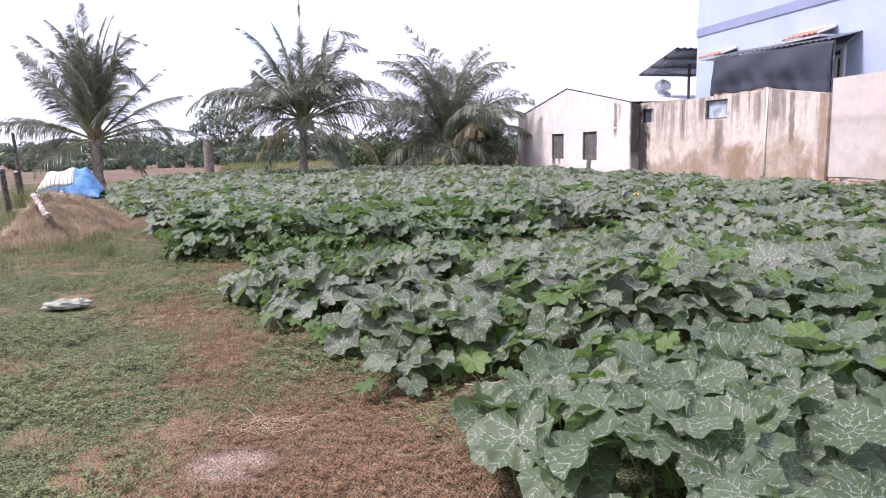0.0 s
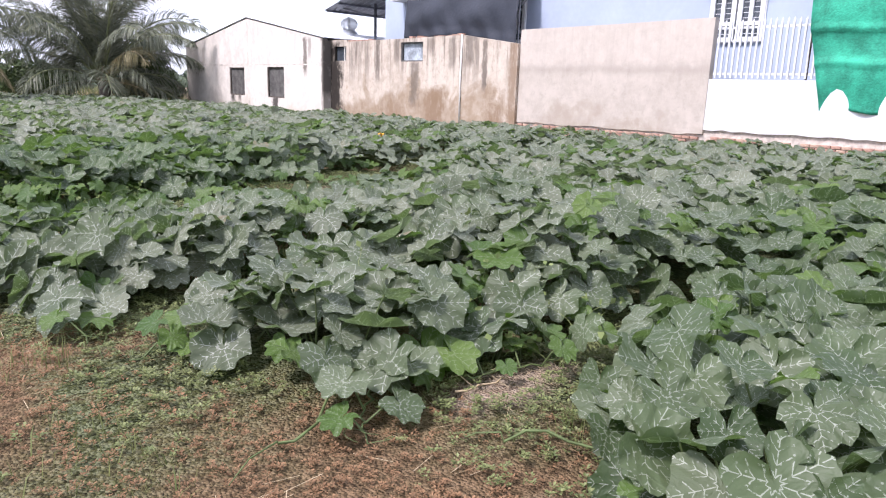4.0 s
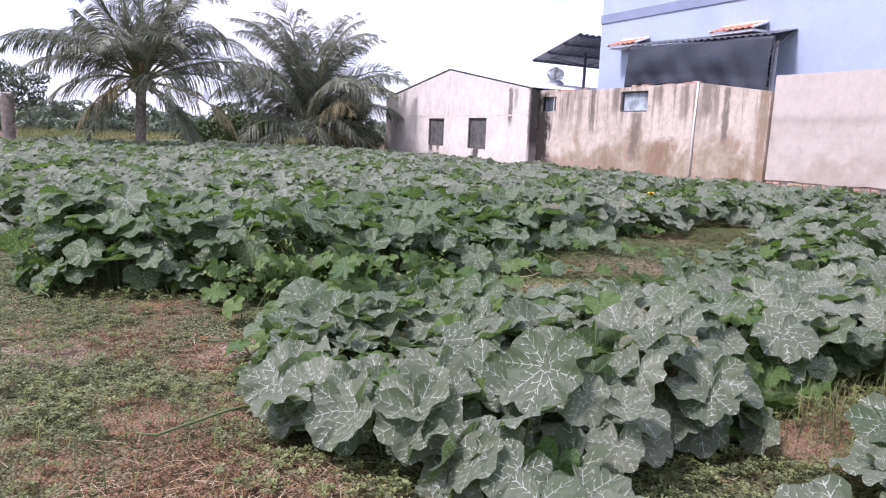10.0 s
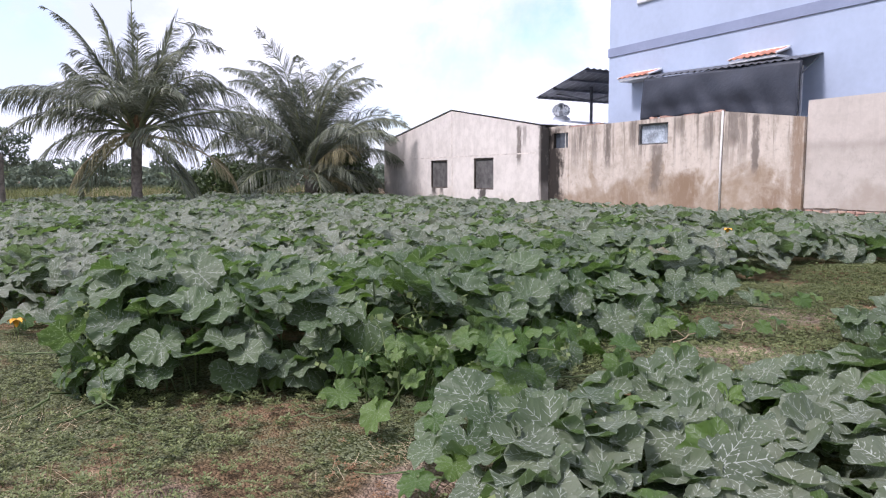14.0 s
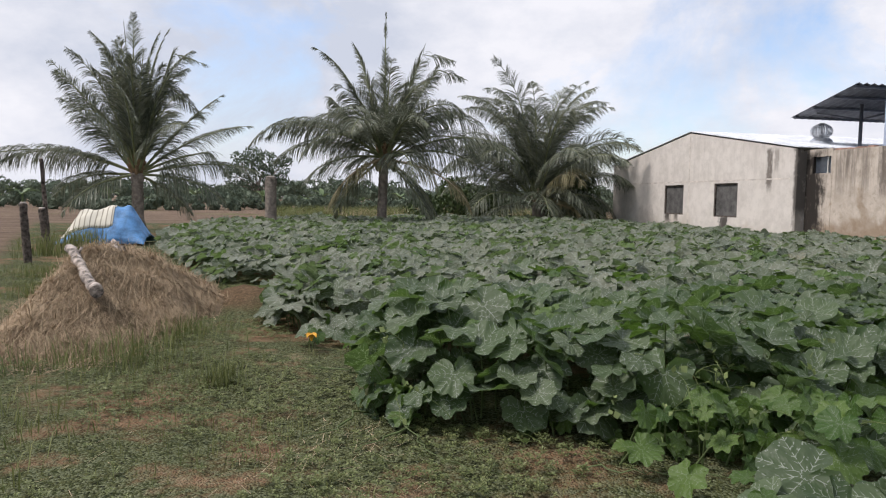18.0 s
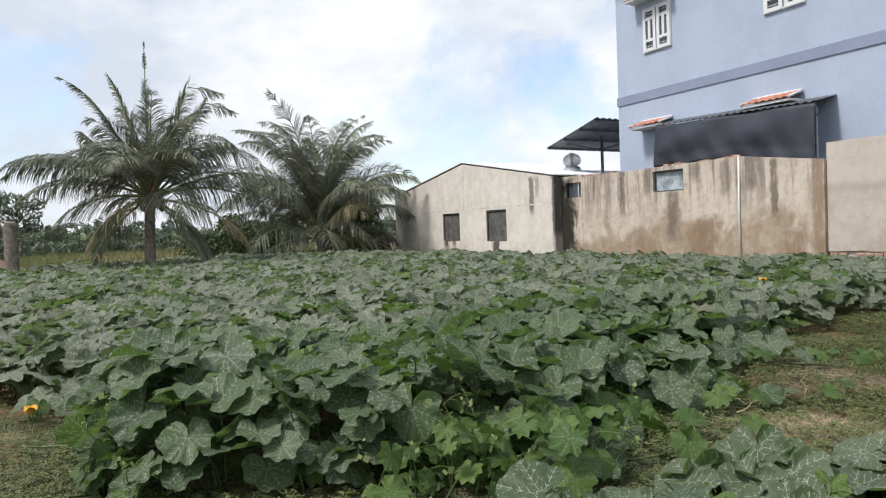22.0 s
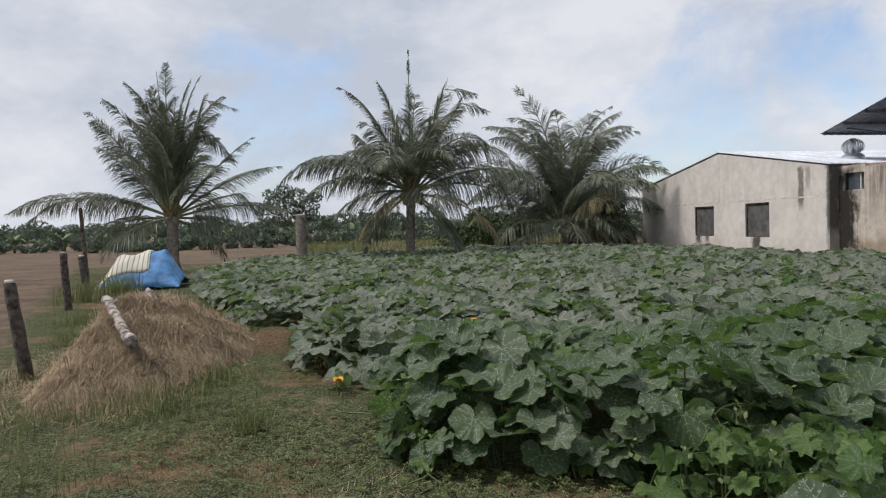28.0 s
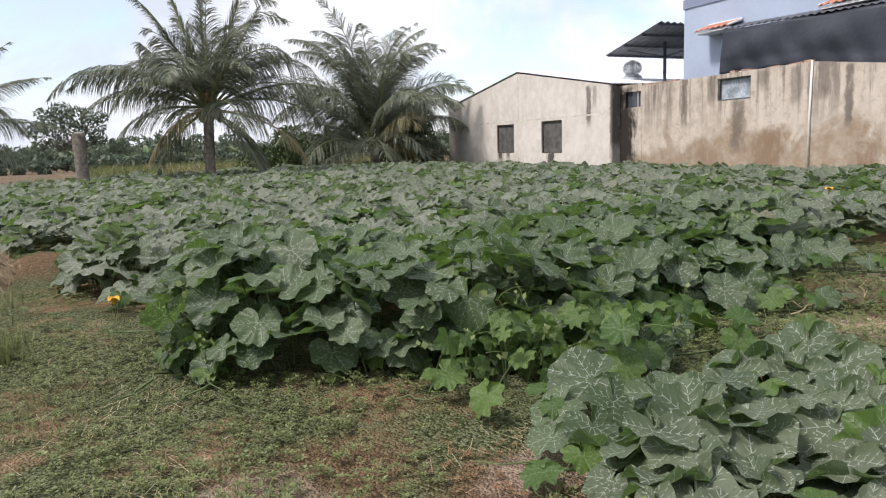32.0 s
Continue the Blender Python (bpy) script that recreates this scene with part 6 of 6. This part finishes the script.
def flower(at, seed, big=1.0):
    t = thing("pumpkin_flower", "open orange-yellow pumpkin flower among the leaves", "flower", at, "pumpkin flowers")
    bm = bmesh.new()
    tube(bm, [(0, 0, -at[2]), (0.01, 0, -0.03), (0, 0, 0)], [0.005, 0.005, 0.012], 6)
    part("stalk", bm, STEM, t)
    for k in range(5):
        bm = bmesh.new()
        a = k * 2 * math.pi / 5 + seed
        d, s = Vector((math.cos(a), math.sin(a), 0)), Vector((-math.sin(a), math.cos(a), 0))
        prev = None
        for q, (r, z, w) in enumerate(((0.01, 0.0, 0.012), (0.03, 0.04, 0.03), (0.06, 0.06, 0.038), (0.09, 0.05, 0.022), (0.105, 0.035, 0.004))):
            row = [bm.verts.new((d * r * big - s * w * big) + Vector((0, 0, z + 0.008))), bm.verts.new(d * r * big + Vector((0, 0, z))), bm.verts.new((d * r * big + s * w * big) + Vector((0, 0, z + 0.008)))]
            if prev:
                bm.faces.new((prev[0], prev[1], row[1], row[0]))
                bm.faces.new((prev[1], prev[2], row[2], row[1]))
            prev = row
        part("petal", bm, PETAL, t)


flower((-0.93, 11.38, 0.10), 0.3, 0.6)
flower((0.55, 12.5, 0.38), 1.1)
flower((7.6, 11.4, 0.42), 2.0, 0.7)


def shoot_tips():
    """Thin pale stems with curled tips and tiny leaves that stand over the leaves."""
    rg = np.random.default_rng(91)
    groups = [(1.0, 8.5, 0.4, 0.2, 30), (1.6, 8.9, 0.5, 0.25, 14), (2.3, 9.0, 0.4, 0.3, 12), (2.4, 3.75, 0.3, 0.25, 22), (3.2, 4.0, 0.5, 0.4, 14), (1.2, 9.5, 0.8, 0.5, 14), (-0.5, 9.6, 0.2, 0.3, 6), (4.5, 5.5, 1.5, 1.0, 20), (3.0, 6.8, 1.2, 0.6, 16), (6.0, 11.5, 3.0, 1.5, 40), (2.5, 5.2, 0.4, 0.2, 8), (3.6, 9.4, 0.6, 0.3, 12)]
    V, F, o = [], [], 0
    for cx, cy, a, b, n in groups:
        for k in range(n):
            x, y = rg.normal(cx, a), rg.normal(cy, b)
            dd, ox, oy = edge_dist(np.array([x]), np.array([y]))
            top = float(canopy(np.array([x]), np.array([y]), dd)[0]) * rg.uniform(0.55, 1.15) + float(ground_height(x, y))
            az, el, L = rg.uniform(0, 6.28), rg.uniform(0.2, 1.2), rg.uniform(0.12, 0.34)
            p = np.array([x, y, top - 0.08])
            w = rg.uniform(0.0018, 0.0034)
            for q in range(9):
                d = np.array([np.cos(az) * np.cos(el), np.sin(az) * np.cos(el), np.sin(el)])
                sd = np.array([-np.sin(az), np.cos(az), 0.0]) * w * (1 - 0.08 * q)
                up = np.cross(d, sd)
                V += [p - sd, p + sd, p - up, p + up]
                if q:
                    F += [(o - 4, o - 3, o + 1, o), (o - 2, o - 1, o + 3, o + 2)]
                o += 4
                p = p + d * L / 8
                az += rg.normal(0, 0.25) + 0.12 * q * (1 if k % 2 else -1) * (k % 3 == 0)
                el -= rg.uniform(0.0, 0.28)
            for q in range(int(rg.integers(2, 6))):
                c0 = p - d * L * rg.uniform(0.0, 0.45)
                dn = rg.normal(size=3)
                dn[2] = abs(dn[2])
                dn /= np.linalg.norm(dn)
                sd = np.cross(dn, rg.normal(size=3))
                sd /= np.linalg.norm(sd)
                s = rg.uniform(0.015, 0.045)
                V += [c0, c0 + dn * s * 0.5 + sd * s * 0.5, c0 + dn * s * 1.1, c0 + dn * s * 0.5 - sd * s * 0.5]
                F.append((o, o + 1, o + 2, o + 3))
                o += 4
    ob = soup("shoot_tips", np.array(V), np.array(F), LIME)
    tagged(ob, "pale yellow-green curling shoot tips of the pumpkin plants", "pumpkin field", kind="stuff")


shoot_tips()


# ---- ground cover ----


def free_ground(x, y):
    d, _, _ = edge_dist(x, y)
    mound = ((x + 1.58) / 0.38) ** 2 + ((y - 14.25) / 0.75) ** 2
    return (~inside(x, y) | (d < 0.12)) & (hay_z(x, y) < 0.015) & (mound > 0.8)


def mats(x, y):
    """How thickly the creeping weed grows: patches with ragged edges and bare crusts between."""
    k = 0.5 + 0.22 * np.sin(2.3 * x + 1.1 * y) + 0.2 * np.sin(1.3 * x - 2.9 * y + 2) + 0.12 * np.sin(5.1 * x + 4.3 * y) + 0.07 * np.sin(11.0 * x - 7.0 * y) + 0.06 * np.sin(9.0 * x + 13.0 * y + 1)
    bare = 0.33 + 0.25 * np.sin(0.9 * x - 1.7 * y + 2.2) * np.sin(2.1 * x + 0.8 * y)
    return np.clip((k - bare) * 5.5 + 0.25, 0, 1)


BARE = ((0.40, 2.93, 0.15, 0.13), (2.03, 3.43, 0.30, 0.11), (0.50, 7.73, 0.16, 0.10))


def rust(x, y):
    return sum(a * np.exp(-(((x - cx) / rx) ** 2 + ((y - cy) / ry) ** 2)) for cx, cy, rx, ry, a in
               ((0.85, 2.9, 0.68, 1.3, 1.0), (0.32, 4.85, 0.26, 0.8, 0.8), (-0.25, 6.3, 0.28, 0.6, 0.85), (0.22, 7.7, 0.28, 0.35, 0.7)))


def rosettes(name, cx, cy, lift, size, mat, rg, label, leaves=7):
    """Sprigs of tiny oval leaves set round a point, tilted outwards, each folded along its midrib."""
    m = len(cx)
    az = rg.uniform(0, 2 * np.pi, (m, 1)) + np.arange(leaves)[None] * 2.4 + rg.normal(0, 0.3, (m, leaves))
    el = rg.uniform(0.05, 0.75, (m, leaves))
    s = size * rg.uniform(0.6, 1.45, (m, 1)) * rg.uniform(0.7, 1.2, (m, leaves))
    d = np.stack([np.cos(az) * np.cos(el), np.sin(az) * np.cos(el), np.sin(el)], 2)
    w = np.stack([-np.sin(az), np.cos(az), np.zeros_like(az)], 2)
    up = np.cross(d, w)
    c = np.stack([cx, cy, ground_height(cx, cy) + lift], 1)[:, None] + d * (0.35 * s)[..., None] * rg.uniform(0.3, 2.2, (m, leaves, 1))
    s = s[..., None]
    v = np.stack([c, c + d * s * 0.5 + w * s * 0.34 + up * s * 0.10, c + d * s, c + d * s * 0.5 - w * s * 0.34 + up * s * 0.10], 2)
    ob = soup(name, v.reshape(-1, 3), np.arange(m * leaves * 4).reshape(-1, 4), mat, False)
    tagged(ob, label, "weeds", kind="stuff")


def weeds():
    """Mats of tiny-leaved creeping weeds, some green and some red."""
    rg = np.random.default_rng(77)
    n = 82000
    x, y = rg.uniform(-6.2, 4.5, n), -0.8 + 19.5 * rg.random(n) ** 1.5
    bare = sum(np.exp(-(((x - cx) / a) ** 2 + ((y - cy) / b) ** 2) ** 2) for cx, cy, a, b in BARE)
    keep = (rg.random(n) > bare * 1.2) & free_ground(x, y) & (x + 0.25 * y > -1.0 + 0.2 * np.sin(1.3 * y)) & (rg.random(n) < np.minimum(1.3 - y / 19, (y + 0.8) / 1.4))
    x, y = x[keep], y[keep]
    r = rust(x, y)
    red = rg.random(len(x)) < r * (0.55 + 0.9 * mats(2.1 * x + 3, 1.9 * y))
    thick = mats(x, y)
    ok = red | ((rg.random(len(x)) < 0.05 + 0.95 * thick) & (r < 0.5 + rg.normal(0, 0.15, len(x))))
    # each clump is a few sprigs heaped round one root
    x, y, red, thick = (np.repeat(q[ok], 4) for q in (x, y, red, thick))
    dx, dy = rg.normal(0, 0.011, len(x)), rg.normal(0, 0.011, len(x))
    heap = 0.020 * np.exp(-(dx ** 2 + dy ** 2) / 0.00018)
    x, y = x + dx, y + dy
    lift = heap + 0.006 + 0.030 * thick * rg.random(len(x)) ** 0.7 + 0.012 * np.maximum(0, np.sin(9 * x + 4 * y) * np.sin(7 * y - 5 * x))
    g = ~red
    rosettes("creeping_weed", x[g], y[g], lift[g], 0.0125, WEED, rg, "mat of tiny-leaved green creeping weed")
    rosettes("red_weed", x[red], y[red], 0.004 + heap[red] + 0.008 * rg.random(red.sum()), 0.0095, WEED_RED, rg, "mat of tiny-leaved red creeping weed", 6)
    # weeds in the open lanes inside the field
    x, y = rg.uniform(2.0, 13.0, 70000), rg.uniform(7.3, 10.4, 70000)
    d, _, _ = edge_dist(x, y)
    open_soil = sum(np.exp(-(((x - cx) / a) ** 2 + ((y - cy) / b) ** 2) ** 2) for cx, cy, a, b in ((3.25, 8.15, 0.30, 0.24), (2.75, 8.2, 0.32, 0.26), (2.3, 8.15, 0.4, 0.2), (4.4, 8.45, 0.3, 0.12), (3.75, 8.75, 0.30, 0.12)))
    ok = (d < 0.10) & (rg.random(len(x)) > open_soil) & (rg.random(len(x)) < (0.10 + 0.75 * mats(x * 1.4, y * 1.4)) * np.clip((x - 1.0) / 6.0, 0.3, 1))
    rosettes("lane_weed", x[ok], y[ok], 0.01 + 0.04 * rg.random(ok.sum()), 0.017, WEED_LANE, rg, "green weeds in the open lane between pumpkin plants")


weeds()


def loose_straw():
    rg = np.random.default_rng(78)
    spots = [(0.47, 3.32, 0.24, 0.14), (2.05, 3.35, 0.4, 0.2), (0.1, 6.0, 0.35, 0.25), (4.3, 9.1, 1.1, 0.4), (3.27, 8.15, 0.22, 0.17), (3.25, 8.12, 0.26, 0.2), (3.27, 8.15, 0.15, 0.10), (3.0, 8.25, 0.4, 0.25), (5.2, 9.0, 0.6, 0.3), (3.4, 8.2, 0.6, 0.4), (4.4, 8.5, 0.7, 0.4), (4.8, 8.9, 0.7, 0.4), (2.8, 8.4, 0.5, 0.35), (6.0, 9.4, 0.8, 0.4), (-0.3, 6.3, 0.4, 0.3), (-2.3, 13.6, 0.6, 1.0), (-1.9, 14.3, 0.5, 0.5), (0.55, 7.5, 0.3, 0.2), (-1.0, 9.2, 0.5, 0.5), (0.9, 1.6, 0.5, 0.3), (0.7, 7.9, 0.4, 0.15), (-0.8, 8.2, 0.3, 0.4)]
    P = np.concatenate([rg.normal(size=(110, 2)) * [0.6 * a, 0.6 * b] + [cx, cy] for cx, cy, a, b in spots] + [np.stack([rg.uniform(-4, 3, 600), rg.uniform(0.5, 13, 600)], 1)])
    lie = np.concatenate([np.repeat(rg.uniform(0, np.pi, len(spots)), 110), rg.uniform(0, np.pi, 600)])
    ok = free_ground(P[:, 0], P[:, 1])
    P, lie = P[ok], lie[ok]
    n = len(P)
    a = lie + rg.normal(0, 0.9, n)
    ln = rg.uniform(0.03, 0.16, n)
    d = np.stack([np.cos(a), np.sin(a), rg.uniform(-0.06, 0.10, n)], 1)
    s = np.stack([-np.sin(a), np.cos(a), np.zeros(n)], 1) * 0.0010
    c = np.stack([P[:, 0], P[:, 1], ground_height(P[:, 0], P[:, 1]) + 0.012], 1)
    e = c + d * ln[:, None]
    v = np.stack([c - s, c + s, e + s, e - s], 1).reshape(-1, 3)
    ob = soup("loose_straw", v, np.arange(n * 4).reshape(-1, 4), STRAWBIT)
    tagged(ob, "scattered dry straw on the soil", "straw", kind="stuff")


loose_straw()


def grass():
    rg = np.random.default_rng(79)
    n = 30000
    x, y = rg.uniform(-5.0, 1.2, n), rg.uniform(2.0, 17.5, n)
    k = noise_keep(x * 1.7, y * 1.7, rg)
    ok = free_ground(x, y) & (k > 0.62) & (x < 0.6 - 0.12 * y + 0.5) & (x + 0.27 * y > -0.45)
    blades("short_grass", x[ok], y[ok], rg.uniform(0.04, 0.13, ok.sum()), GRASS, rg, "short green grass between the weeds", 0.0018)
    for cx, cy, r, h, m in ((-2.45, 11.4, 0.5, 0.27, 480), (-2.05, 12.2, 0.35, 0.22, 240), (-3.5, 11.0, 0.6, 0.20, 260), (-1.6, 10.6, 0.15, 0.22, 150), (-2.9, 9.6, 0.7, 0.17, 450), (-4.3, 12.6, 0.5, 0.24, 300), (2.6, 5.6, 0.5, 0.22, 500), (9.0, 12.8, 0.8, 0.5, 700), (-4.15, 15.3, 0.35, 0.22, 500), (-4.75, 17.6, 0.45, 0.28, 600), (1.9, 3.0, 0.1, 0.14, 40), (0.56, 4.92, 0.12, 0.15, 40)):
        x, y = rg.normal(cx, r * 0.6, m), rg.normal(cy, r * 0.6, m)
        blades("grass_tuft", x, y, h * rg.uniform(0.4, 1.15, m), GRASS, rg, "tuft of thin upright grass", 0.0014 if cy < 7 else 0.0026)


grass()

def dry_vine(label, ends, r, mat=None, seed=1):
    rr, pts = random.Random(seed), []
    for a, b in zip(ends, ends[1:]):
        for k in range(5):
            q = Vector(a).lerp(Vector(b), k / 5)
            pts.append(q + Vector((rr.uniform(-0.02, 0.02), rr.uniform(-0.02, 0.02), rr.uniform(-0.008, 0.012))))
    pts.append(Vector(ends[-1]))
    mat = mat or STRAWBIT
    t = thing("dry_vine", label, "vine", pts[0])
    o = Vector(pts[0])
    bm = bmesh.new()
    tube(bm, [Vector(q) - o for q in pts], [r * (1 - 0.6 * k / (len(pts) - 1)) for k in range(len(pts))], 6)
    part("stem", bm, mat, t)
    for k in range(2, len(pts) - 1, 4):
        bm = bmesh.new()
        b = Vector(pts[k]) - o
        tube(bm, [b, b + Vector((0.05 * math.sin(k * 2), 0.06 * math.cos(k * 3), 0.05)), b + Vector((0.10 * math.sin(k * 2), 0.09 * math.cos(k * 3), 0.04))], [r * 0.5, r * 0.4, r * 0.2], 5)
        part("side_shoot", bm, mat, t)


dry_vine("dry straw-coloured pumpkin vine lying on bare soil", [(1.75, 3.5, 0.03), (1.95, 3.46, 0.05), (2.15, 3.5, 0.03)], 0.005)
dry_vine("thin dry vine trailing out over the weeds", [(0.95, 5.25, 0.04), (0.8, 5.0, 0.06), (0.72, 4.8, 0.03), (0.62, 4.65, 0.03)], 0.0035, STEM, 2)
dry_vine("thin green-brown vine trailing from the leafy edge", [(-0.55, 9.25, 0.12), (-0.5, 9.0, 0.05), (-0.42, 8.8, 0.02), (-0.2, 8.6, 0.02)], 0.0035, STEM, 3)
dry_vine("pale vine running along the foot of the leaves", [(0.2, 8.62, 0.03), (0.4, 8.45, 0.04), (0.6, 8.4, 0.03), (0.9, 8.3, 0.03)], 0.004, STEM, 4)
dry_vine("dry vine lying on the straw patch", [(3.0, 8.5, 0.05), (3.4, 8.6, 0.08), (3.8, 8.55, 0.05), (4.2, 8.8, 0.07)], 0.005)


def runner(label, ends, count, size, seed, fresh=0.4):
    """A trailing pumpkin vine with leaves on alternate sides, smaller and greener towards its tip."""
    rr = random.Random(seed)
    path = []
    for a, b in zip(ends, ends[1:]):
        path += [Vector(a).lerp(Vector(b), k / 6) for k in range(6)]
    path.append(Vector(ends[-1]))
    path = [Vector((p.x + rr.uniform(-0.02, 0.02), p.y + rr.uniform(-0.02, 0.02), float(ground_height(p.x, p.y)) + 0.025 + 0.02 * rr.random())) for p in path]
    root = path[0].copy()
    t = thing("pumpkin_runner", label, "pumpkin plant", root, "pumpkin runners")
    bm = bmesh.new()
    m = len(path) - 1
    tube(bm, [p - root for p in path], [0.007 * (1 - 0.6 * k / m) for k in range(m + 1)], 6)
    part("vine", bm, STEM, t, "pale green hairy vine")
    old, new_ = [leaf_mesh(s, "leaf", LEAF) for s in HI[:5]], [leaf_mesh(s, "leaf", YOUNG) for s in HIY]
    for k in range(count):
        s = (k + 0.6) / count
        p = path[min(m, int(s * m))]
        d = (path[min(m, int(s * m) + 1)] - path[max(0, int(s * m) - 1)]).normalized()
        side = Vector((-d.y, d.x, 0)) * (1 if k % 2 else -1)
        big = size * (1.15 - 0.55 * s) * rr.uniform(0.85, 1.15)
        at = p + side * rr.uniform(0.05, 0.13) + d * rr.uniform(-0.04, 0.06) + Vector((0, 0, rr.uniform(0.07, 0.17) * (1.2 - 0.6 * s)))
        bm = bmesh.new()
        tube(bm, [p - root, p.lerp(at, 0.5) + Vector((0, 0, 0.02)) - root, at - root], [0.005, 0.0045, 0.004], 5, False)
        part("petiole", bm, STEM, t)
        n_ = Vector((-0.25 + rr.uniform(-0.3, 0.3), -0.45 + rr.uniform(-0.3, 0.3), 1.0)) + side * 0.25
        tip = side * 0.7 + d * rr.uniform(-0.2, 0.8) + Vector((-0.2, -0.4, -0.25))
        R = frames_of(np.array([n_]), np.array([tip]))[0]
        ob = new("leaf", rr.choice(new_ if s > 1 - fresh else old))
        ob.parent = t
        ob.matrix_basis = Matrix.Translation(at - root) @ Matrix(R.tolist()).to_4x4() @ Matrix.Diagonal((big, big, big, 1))
    for k in range(3):
        bm = bmesh.new()
        p, a, pts = path[-1 - k] - root, rr.uniform(0, 6.28), []
        for q in range(9):
            pts.append(p.copy())
            p = p + Vector((0.022 * math.cos(a), 0.022 * math.sin(a), 0.014 - 0.004 * q))
            a += 0.25 + 0.10 * q
        tube(bm, pts, [0.0016] * 9, 4, False)
        part("tendril", bm, STEM, t)


for text, ends, count, size, seed, fresh in (
        ("silver-marked pumpkin runner creeping out over the weeds", [(0.95, 5.9, 0), (0.85, 5.5, 0), (0.78, 5.2, 0), (0.72, 4.98, 0)], 9, 0.26, 1, 0.2),
        ("young green pumpkin runner reaching across the lane", [(1.45, 4.85, 0), (1.2, 4.72, 0), (0.95, 4.66, 0), (0.80, 4.62, 0)], 6, 0.20, 2, 0.6),
        ("short pumpkin runner at the edge of bare soil", [(1.55, 3.8, 0), (1.34, 3.62, 0), (1.2, 3.46, 0)], 5, 0.22, 3, 0.2),
        ("broad-leaved pumpkin runner lying beside pale straw", [(1.0, 7.9, 0), (0.65, 7.75, 0), (0.38, 7.5, 0)], 7, 0.27, 4, 0.3),
        ("green pumpkin runner creeping across the open lane", [(1.5, 8.5, 0), (2.1, 8.3, 0), (2.75, 8.3, 0)], 5, 0.24, 41, 0.6),
        ("pumpkin runner with few leaves on bare lane soil", [(2.9, 8.95, 0), (3.5, 8.62, 0), (4.1, 8.35, 0)], 6, 0.22, 42, 0.4),
        ("young pumpkin runner reaching over the weedy lane", [(4.3, 9.35, 0), (4.8, 9.0, 0), (5.3, 8.75, 0)], 6, 0.22, 43, 0.5),
        ("fresh green pumpkin runner at the foot of the lush plants", [(1.4, 8.25, 0), (0.95, 8.1, 0), (0.6, 8.0, 0)], 6, 0.20, 5, 0.8),
        ("tangled young pumpkin runner over bare soil", [(2.9, 3.6, 0), (2.4, 3.4, 0), (2.05, 3.5, 0), (1.85, 3.56, 0)], 7, 0.16, 6, 1.0),
        ("young pumpkin runner crossing the open lane", [(3.9, 9.4, 0), (4.4, 9.2, 0), (4.9, 8.9, 0)], 6, 0.22, 7, 0.6),
        ("low pumpkin runner beside an orange flower", [(-0.55, 12.0, 0), (-0.8, 11.75, 0), (-1.0, 11.5, 0)], 6, 0.24, 9, 0.2),
        ("young pumpkin runner in the open straw lane", [(2.7, 9.0, 0), (3.1, 8.7, 0), (3.5, 8.5, 0)], 6, 0.22, 8, 0.6)):
    runner(text, ends, count, size, seed, fresh)

# ---- bricks of the footings ----


def footing(parent, y0, y1, ztop, x):
    rr = random.Random(9)
    base = parent.location
    shared = []
    for k in range(3):
        bm = bmesh.new()
        box(bm, (0, 0, 0), (0.07, 0.185, 0.06), 0.006)
        me = bpy.data.meshes.new("brick")
        bm.to_mesh(me)
        bm.free()
        me.materials.append(BRICK if k else BRICK_P)
        shared.append(me)
    for r in range(4):
        y = y0 + (0.1 if r % 2 else 0.0)
        while y < y1 - 0.18:
            if rr.random() > 0.08:
                ob = new("brick", rr.choice(shared))
                ob.parent = parent
                ob.location = (x - base.x + rr.uniform(-0.006, 0.006), y - base.y, ztop - 0.075 * (r + 1) + rr.uniform(-0.003, 0.003))
            y += 0.20


BRICK_P = simple("brick_pale", (0.47, 0.33, 0.25), 0.9, var=0.3, scale=5)
footing(WALL_P, 9.3, 14.9, 0.405, PX - 0.015)
footing(WALL_W, 2.0, 9.15, 0.42, PX - 0.012)
